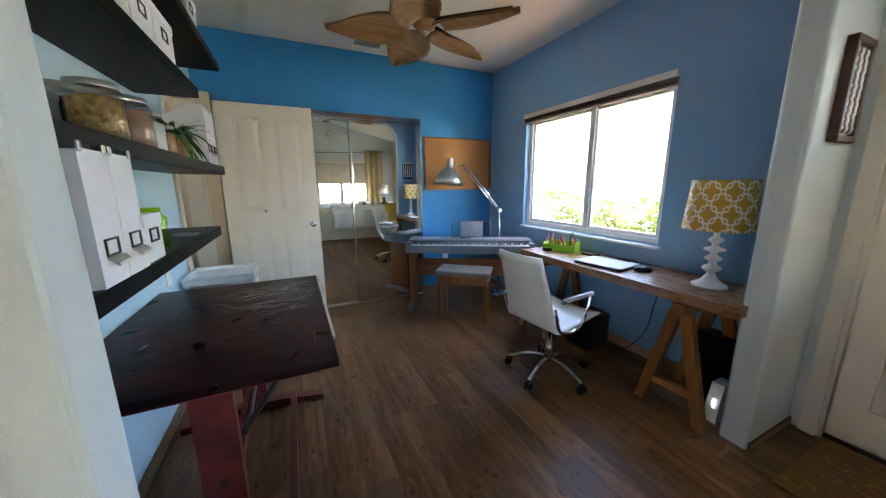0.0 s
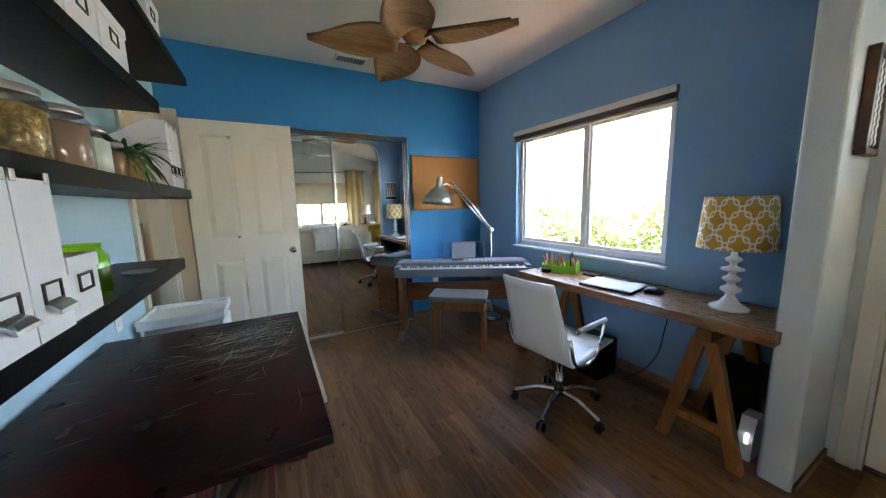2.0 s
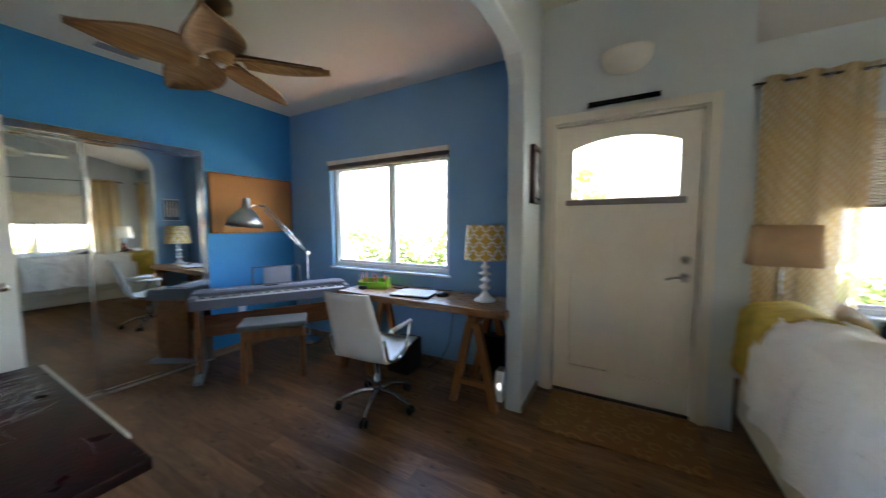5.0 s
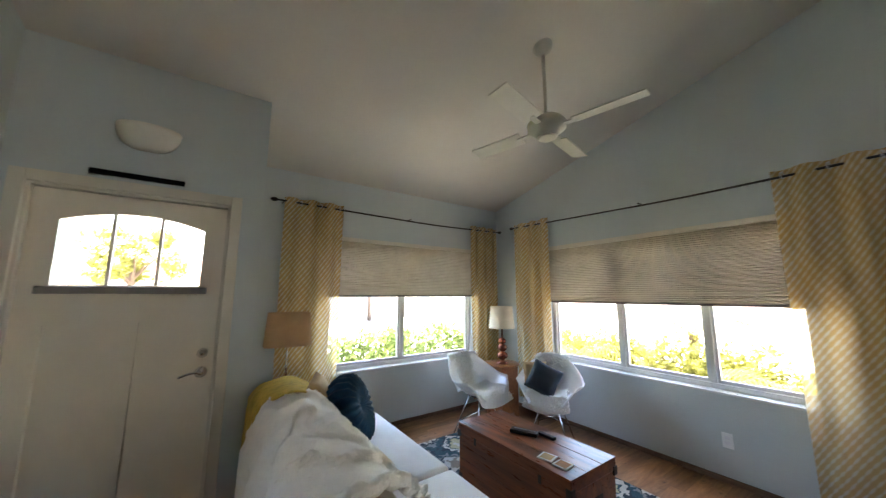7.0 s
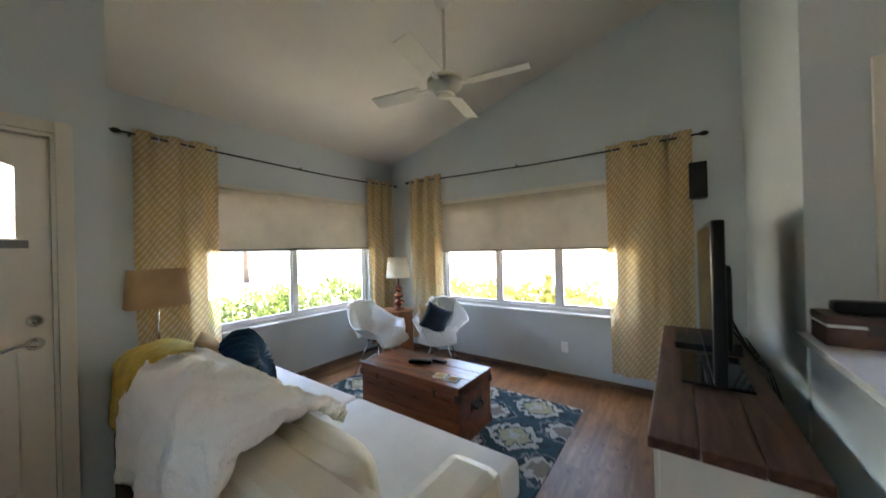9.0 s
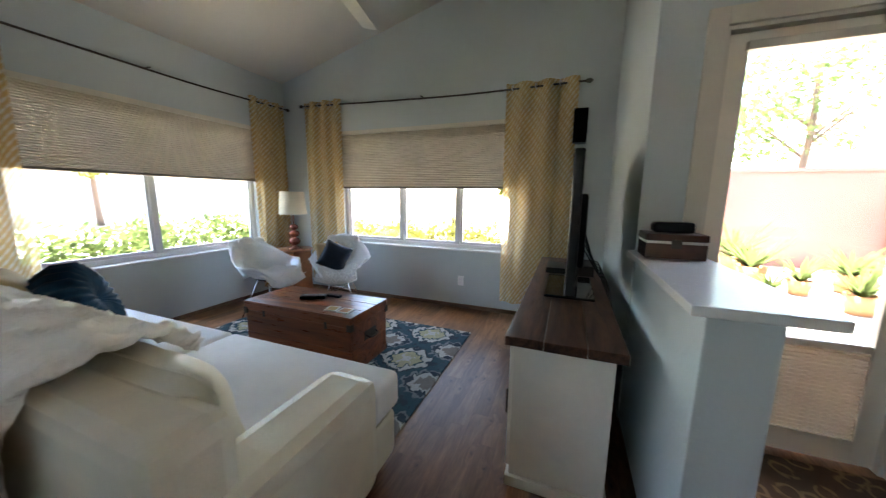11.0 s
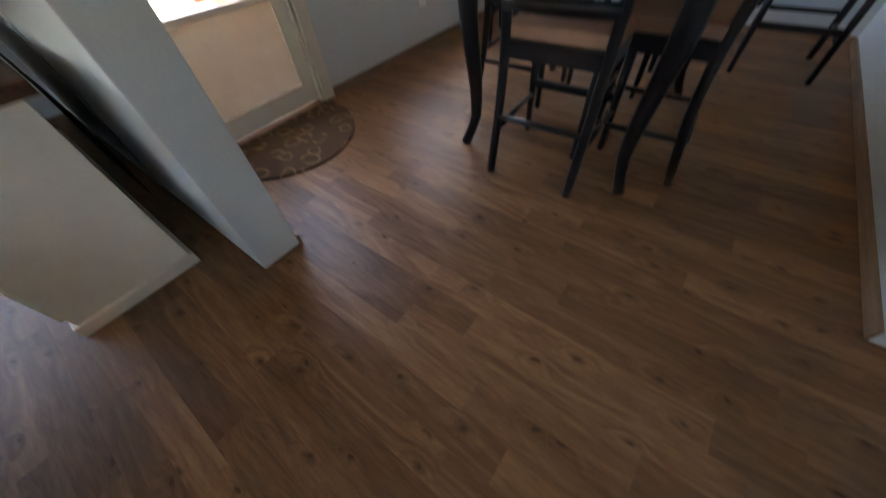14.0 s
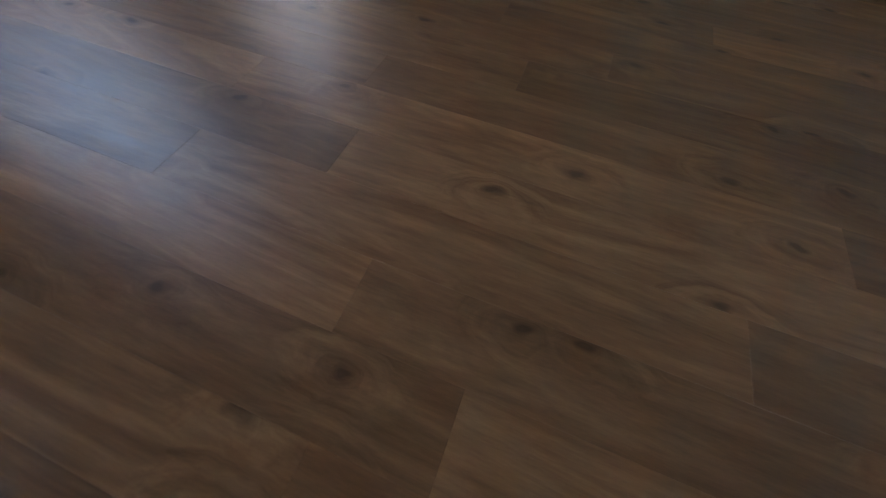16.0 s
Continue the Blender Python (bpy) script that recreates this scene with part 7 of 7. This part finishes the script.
# ---- room beyond: bed ----
bed = thing("bed", pose(-2.2, 3.9, 0), "wooden bed with patterned bedding in the room beyond", "bed")
solid("headboard", M["cherry"], bed, (-0.68, -0.62, -0.8, 0.8, 0, 1.15), bevel=0.01)
solid("frame", M["cherry"], bed, (-0.62, 1.3, -0.78, 0.78, 0.15, 0.35), bevel=0.01)
solid("bedding", M["scroll"], bed, (-0.6, 1.28, -0.76, 0.76, 0.35, 0.55), bevel=0.04)
for x in (-0.55, 1.2):
    for y in (-0.7, 0.7):
        solid("leg", M["cherry"], bed, (x - 0.03, x + 0.03, y - 0.03, y + 0.03, 0, 0.16))
shelf = thing("bookshelf", pose(-1.1, 4.75, 0), "wooden shelf unit in the room beyond", "shelf unit")
for z in (0.05, 0.42, 0.80, 1.15):
    solid("board", M["cherry"], shelf, (-0.4, 0.4, -0.16, 0.16, z, z + 0.03))
for x in (-0.4, 0.38):
    solid("side", M["cherry"], shelf, (x, x + 0.02, -0.16, 0.16, 0.0, 1.2))

# ---- outdoors ----
structure(solid("ground", M["ground"], None, (-300, 300, -300, 300, -0.45, -0.18)), "pale dry ground round the house", "ground")
structure(solid("road", M["concrete"], None, (9.0, 15.0, -120, 120, -0.179, -0.165)), "pale sunlit street before the house", "road")
structure(solid("pavement", M["concrete"], None, (-5.3, -0.2, -8.5, -2.08, -0.179, -0.06)), "pale concrete patio behind the house", "patio")


def leaf_cloud(bm, spots, count, size, rng):
    """Loose leaves scattered through round spots (x, y, z, radius)."""
    for x, y, z, r in spots:
        for _ in range(count):
            d = Vector((rng.gauss(0, 1), rng.gauss(0, 1), rng.gauss(0, 1))).normalized() * r * rng.uniform(0.35, 1.0) ** 0.5
            p = Vector((x, y, z)) + d
            u = Vector((rng.uniform(-1, 1), rng.uniform(-1, 1), rng.uniform(-1, 1))).normalized()
            w = u.orthogonal().normalized()
            s = size * rng.uniform(0.6, 1.3)
            bm.faces.new([bm.verts.new(p - u * s), bm.verts.new(p + w * s * 0.45), bm.verts.new(p + u * s), bm.verts.new(p - w * s * 0.45)])


rng = random.Random(4)


def hedge(name, lo, hi, fixed, axis, height, material, label):
    bm = bmesh.new()
    spots = []
    u = lo
    while u < hi:
        for _ in range(5):
            w = fixed + rng.uniform(-0.25, 0.25)
            z = rng.uniform(0.0, height - 0.12)
            spots.append((w, u, z, rng.uniform(0.16, 0.30)) if axis == "y" else (u, w, z, rng.uniform(0.16, 0.30)))
        u += 0.17
    leaf_cloud(bm, spots, 90, 0.042, rng)
    ob = part(name, bm, material)
    return tagged(ob, label, "hedge")


hedge("hedge", -4.2, -0.4, 4.9, "y", 0.92, M["hedge_leaf"], "sunlit green hedge under the front window")
hedge("hedge", 1.0, 5.2, 4.3, "y", 1.34, M["hedge_leaf"], "sunlit green hedge under the office window")
hedge("hedge", -0.5, 4.2, -5.6, "x", 0.80, M["yard_leaf"], "yellow-green shrubs beside the house")


def tree(x, y, h, crown, material, label):
    t = thing("tree", pose(x, y, -0.18), label, "tree", "garden trees")
    bm = bmesh.new()
    tube(bm, bend([(0, 0, 0), (0.05, 0.02, h * 0.3), (-0.03, 0.05, h * 0.6), (0.02, 0, h * 0.85)], 3), [0.14 - 0.008 * k for k in range(10)], 8)
    for k in range(6):
        a = 1.1 * k
        tube(bm, [(0, 0, h * 0.45 + 0.06 * h * k / 2), (0.5 * crown * math.cos(a), 0.5 * crown * math.sin(a), h * 0.7 + 0.04 * h * k)], [0.05, 0.015], 6)
    part("trunk", bm, M["bark"], t)
    bm = bmesh.new()
    spots = [(crown * 0.8 * rng.uniform(-1, 1), crown * 0.8 * rng.uniform(-1, 1), h * rng.uniform(0.54, 1.08), crown * rng.uniform(0.18, 0.36)) for _ in range(26)]
    leaf_cloud(bm, spots, 130, 0.11, rng)
    part("crown", bm, material, t)
    return t


tree(18.5, 3.0, 4.0, 1.8, M["yard_leaf"], "leafy tree across the street")
tree(20.0, -8.0, 4.5, 2.0, M["yard_leaf"], "leafy tree across the street")
tree(0.6, -7.8, 3.0, 1.5, M["yard_leaf"], "yellow-green tree in the side yard")
tree(-6.4, -13.0, 6.0, 3.4, M["hedge_leaf"], "leafy tree hanging over the patio")


def palm(x, y, h, label):
    t = thing("palm", pose(x, y, -0.18), label, "palm", "yard palms")
    rod("trunk", M["bark"], t, bend([(0, 0, 0), (0.04, 0, h * 0.5), (0.0, 0.05, h)]), 0.07, sides=10)
    for k in range(13):
        a = 2 * math.pi * k / 13
        bm = bmesh.new()
        d = Vector((math.cos(a), math.sin(a), 0))
        e = Vector((-math.sin(a), math.cos(a), 0))
        for q in range(22):
            s = (q + 1) / 22
            base = Vector((0, 0.05, h)) + d * 1.1 * s + Vector((0, 0, 0.45 * math.sin(s * 2.3) - 0.55 * s * s))
            for sg in (-1, 1):
                tip = base + e * sg * 0.34 * (1 - 0.6 * s) + d * 0.14 - Vector((0, 0, 0.14))
                o = d * 0.012
                bm.faces.new([bm.verts.new(base - o), bm.verts.new(base + o), bm.verts.new(tip)])
        part("frond", bm, M["yard_leaf"], t)
    return t


palm(2.3, -6.6, 1.0, "low feathery palm in the side yard")
palm(0.9, -5.2, 0.5, "low feathery palm in the side yard")
palm(3.4, -5.0, 0.6, "low feathery palm beside the corner")


def house(x, y, w, d, label, face):
    t = thing("house", pose(x, y, -0.18), label, "house", "houses across the street")
    solid("wall", M["stucco_out"], t, (0, d, 0, w, 0, 2.7))
    bm = bmesh.new()
    prism(bm, [(-0.6, 2.62), (d + 0.6, 2.62), (d / 2, 4.0)], "y", -0.5, w + 0.5)
    part("roof", bm, M["roof"], t)
    for k in range(4):
        y0 = 1.0 + k * (w - 2) / 4
        win = solid("window", M["tin"], t, (-0.03, 0.0, y0, y0 + 1.1, 0.9 if k != 1 else 0.0, 2.1))
        solid("frame", M["vinyl"], win, (-0.05, -0.031, y0 - 0.08, y0 + 1.18, 2.1, 2.18))
    solid("post", M["vinyl"], t, (-0.5, -0.38, w * 0.5, w * 0.5 + 0.12, 0, 2.62))
    return t


house(22, -2.0, 11, 8, "single-storey cream house across the street", -1)
house(22, 13.0, 11, 8, "single-storey cream house across the street", -1)
house(22, -17.0, 11, 8, "single-storey cream house across the street", -1)
structure(solid("garden_wall", M["stucco_pink"], None, (-8.0, -1.4, -8.8, -8.6, -0.18, 1.85), (-8.0, -1.4, -8.84, -8.56, 1.85, 1.92)), "sunlit pink stucco garden wall", "garden wall")
side = structure(solid("neighbour_wall", M["stucco_out"], None, (-6.0, -5.62, -8.5, -2.6, -0.18, 3.2)), "pale siding of a neighbouring building", "wall")
for k in range(16):
    z = -0.18 + 0.21 * k
    bm = bmesh.new()
    prism(bm, [(-5.619, z), (-5.585, z), (-5.60, z + 0.208), (-5.619, z + 0.208)], "y", -8.5, -2.6)
    part("siding_board", bm, M["stucco_out"], side)
sofa_out = thing("patio_sofa", pose(-4.55, -3.3, -0.06), "grey covered patio furniture", "patio furniture")
bm = bmesh.new()
prism(bm, [(-0.85, 0), (0.8, 0), (0.74, 0.5), (0.25, 0.92), (-0.12, 1.0), (-0.6, 0.62)], "x", -0.55, 0.1)
bmesh.ops.bevel(bm, geom=bm.edges[:], offset=0.07, segments=3, profile=0.5, affect="EDGES")
part("cover", bm, M["cover"], sofa_out, "dark sloping fabric cover")
solid("seat", M["tin"], sofa_out, (0.16, 0.95, -0.45, 0.45, 0, 0.42), bevel=0.08)
solid("seat_back", M["tin"], sofa_out, (0.16, 0.95, -0.62, -0.42, 0.1, 0.86), bevel=0.08)
for x, y, s in ((-2.75, -6.4, 1.3), (-3.15, -6.0, 0.9), (-3.3, -5.2, 1.0), (-2.9, -7.4, 1.4), (-3.9, -6.4, 1.2), (-3.9, -5.5, 0.9), (-2.6, -5.5, 0.7)):
    t = thing("patio_plant", pose(x, y, -0.06), "leafy plant in a clay pot on the patio", "plant", "patio plants")
    turned("pot", M["terracotta"], t, [(0, 0), (0.11 * s, 0), (0.16 * s, 0.24 * s), (0.14 * s, 0.24 * s), (0.12 * s, 0.2 * s), (0, 0.2 * s)])
    bm = bmesh.new()
    for k in range(40):
        a = rng.uniform(0, 2 * math.pi)
        strap_leaf(bm, (0, 0, 0.2 * s), (math.cos(a), math.sin(a), rng.uniform(0.4, 1.4)), rng.uniform(0.2, 0.42) * s, 0.022 * s, rng.uniform(0.05, 0.2))
    part("foliage", bm, M["hedge_leaf"], t)

# ---- floor boards ----
floor = structure(solid("floor", M["floor_rest"], None, (-3.95, 3.75, -3.5, 5.15, -0.17, -0.006)), "brown knotty oak laminate floor boards", "floor")
BW = 0.093
board_meshes = {}


def board_verts(x0, x1, y0, y1):
    c = 0.00025
    return [(x0, y0, -0.006), (x1, y0, -0.006), (x1, y1, -0.006), (x0, y1, -0.006), (x0, y0, -c), (x1, y0, -c), (x1, y1, -c), (x0, y1, -c), (x0 + c, y0 + c, 0), (x1 - c, y0 + c, 0), (x1 - c, y1 - c, 0), (x0 + c, y1 - c, 0)]


BOARD_FACES = [(8, 9, 10, 11), (0, 1, 5, 4), (1, 2, 6, 5), (2, 3, 7, 6), (3, 0, 4, 7), (4, 5, 9, 8), (5, 6, 10, 9), (6, 7, 11, 10), (7, 4, 8, 11)]


def board_mesh(length):
    key = round(length, 2)
    if key not in board_meshes:
        data = bpy.data.meshes.new("board")
        data.from_pydata(board_verts(0, BW, 0, key), [], BOARD_FACES)
        data.materials.append(M["floor_piece"])
        board_meshes[key] = data
    return board_meshes[key]


rng = random.Random(11)
spans_y = ((XWEST - 0.05, -0.45, YB - 0.06, 1.06), (-0.45, XO - 0.06, YS - 0.06, 1.06), (XO - 0.06, XW + 0.05, YS - 0.06, YF + 0.06), (XW + 0.05, XF + 0.05, YS - 0.06, -0.16), (-2.9, XO - 0.06, 1.06, 5.1))
verts, faces, single = [], [], 0
for sx0, sx1, sy0, sy1 in spans_y:
    i0, i1 = math.floor((sx0 + 0.46) / BW), math.ceil((sx1 + 0.46) / BW)
    for i in range(i0, i1):
        x0 = -0.46 + BW * i
        if not sx0 <= x0 + BW / 2 < sx1:
            continue
        y = sy0 - rng.uniform(0, 0.8)
        while y < sy1:
            length = rng.choice((0.6, 0.75, 0.9, 1.05, 1.2))
            inside = -1.75 < x0 < 1.9 and -1.0 < y and y + length < 3.2 and y > sy0 and y + length < sy1
            if inside and single < 300:
                ob = new("board", board_mesh(length))
                ob.location = (x0, y, 0)
                ob.parent = floor
                single += 1
            else:
                a, b = max(y, sy0), min(y + length, sy1)
                if b - a > 0.02:
                    k = len(verts)
                    verts += board_verts(x0, x0 + BW, a, b)
                    faces += [tuple(k + j for j in f) for f in BOARD_FACES]
            y += length
data = bpy.data.meshes.new("floor_boards")
data.from_pydata(verts, [], faces)
data.materials.append(M["floor_rest"])
ob = new("floor_boards", data)
ob.parent = floor
tagged(ob, kind="stuff")
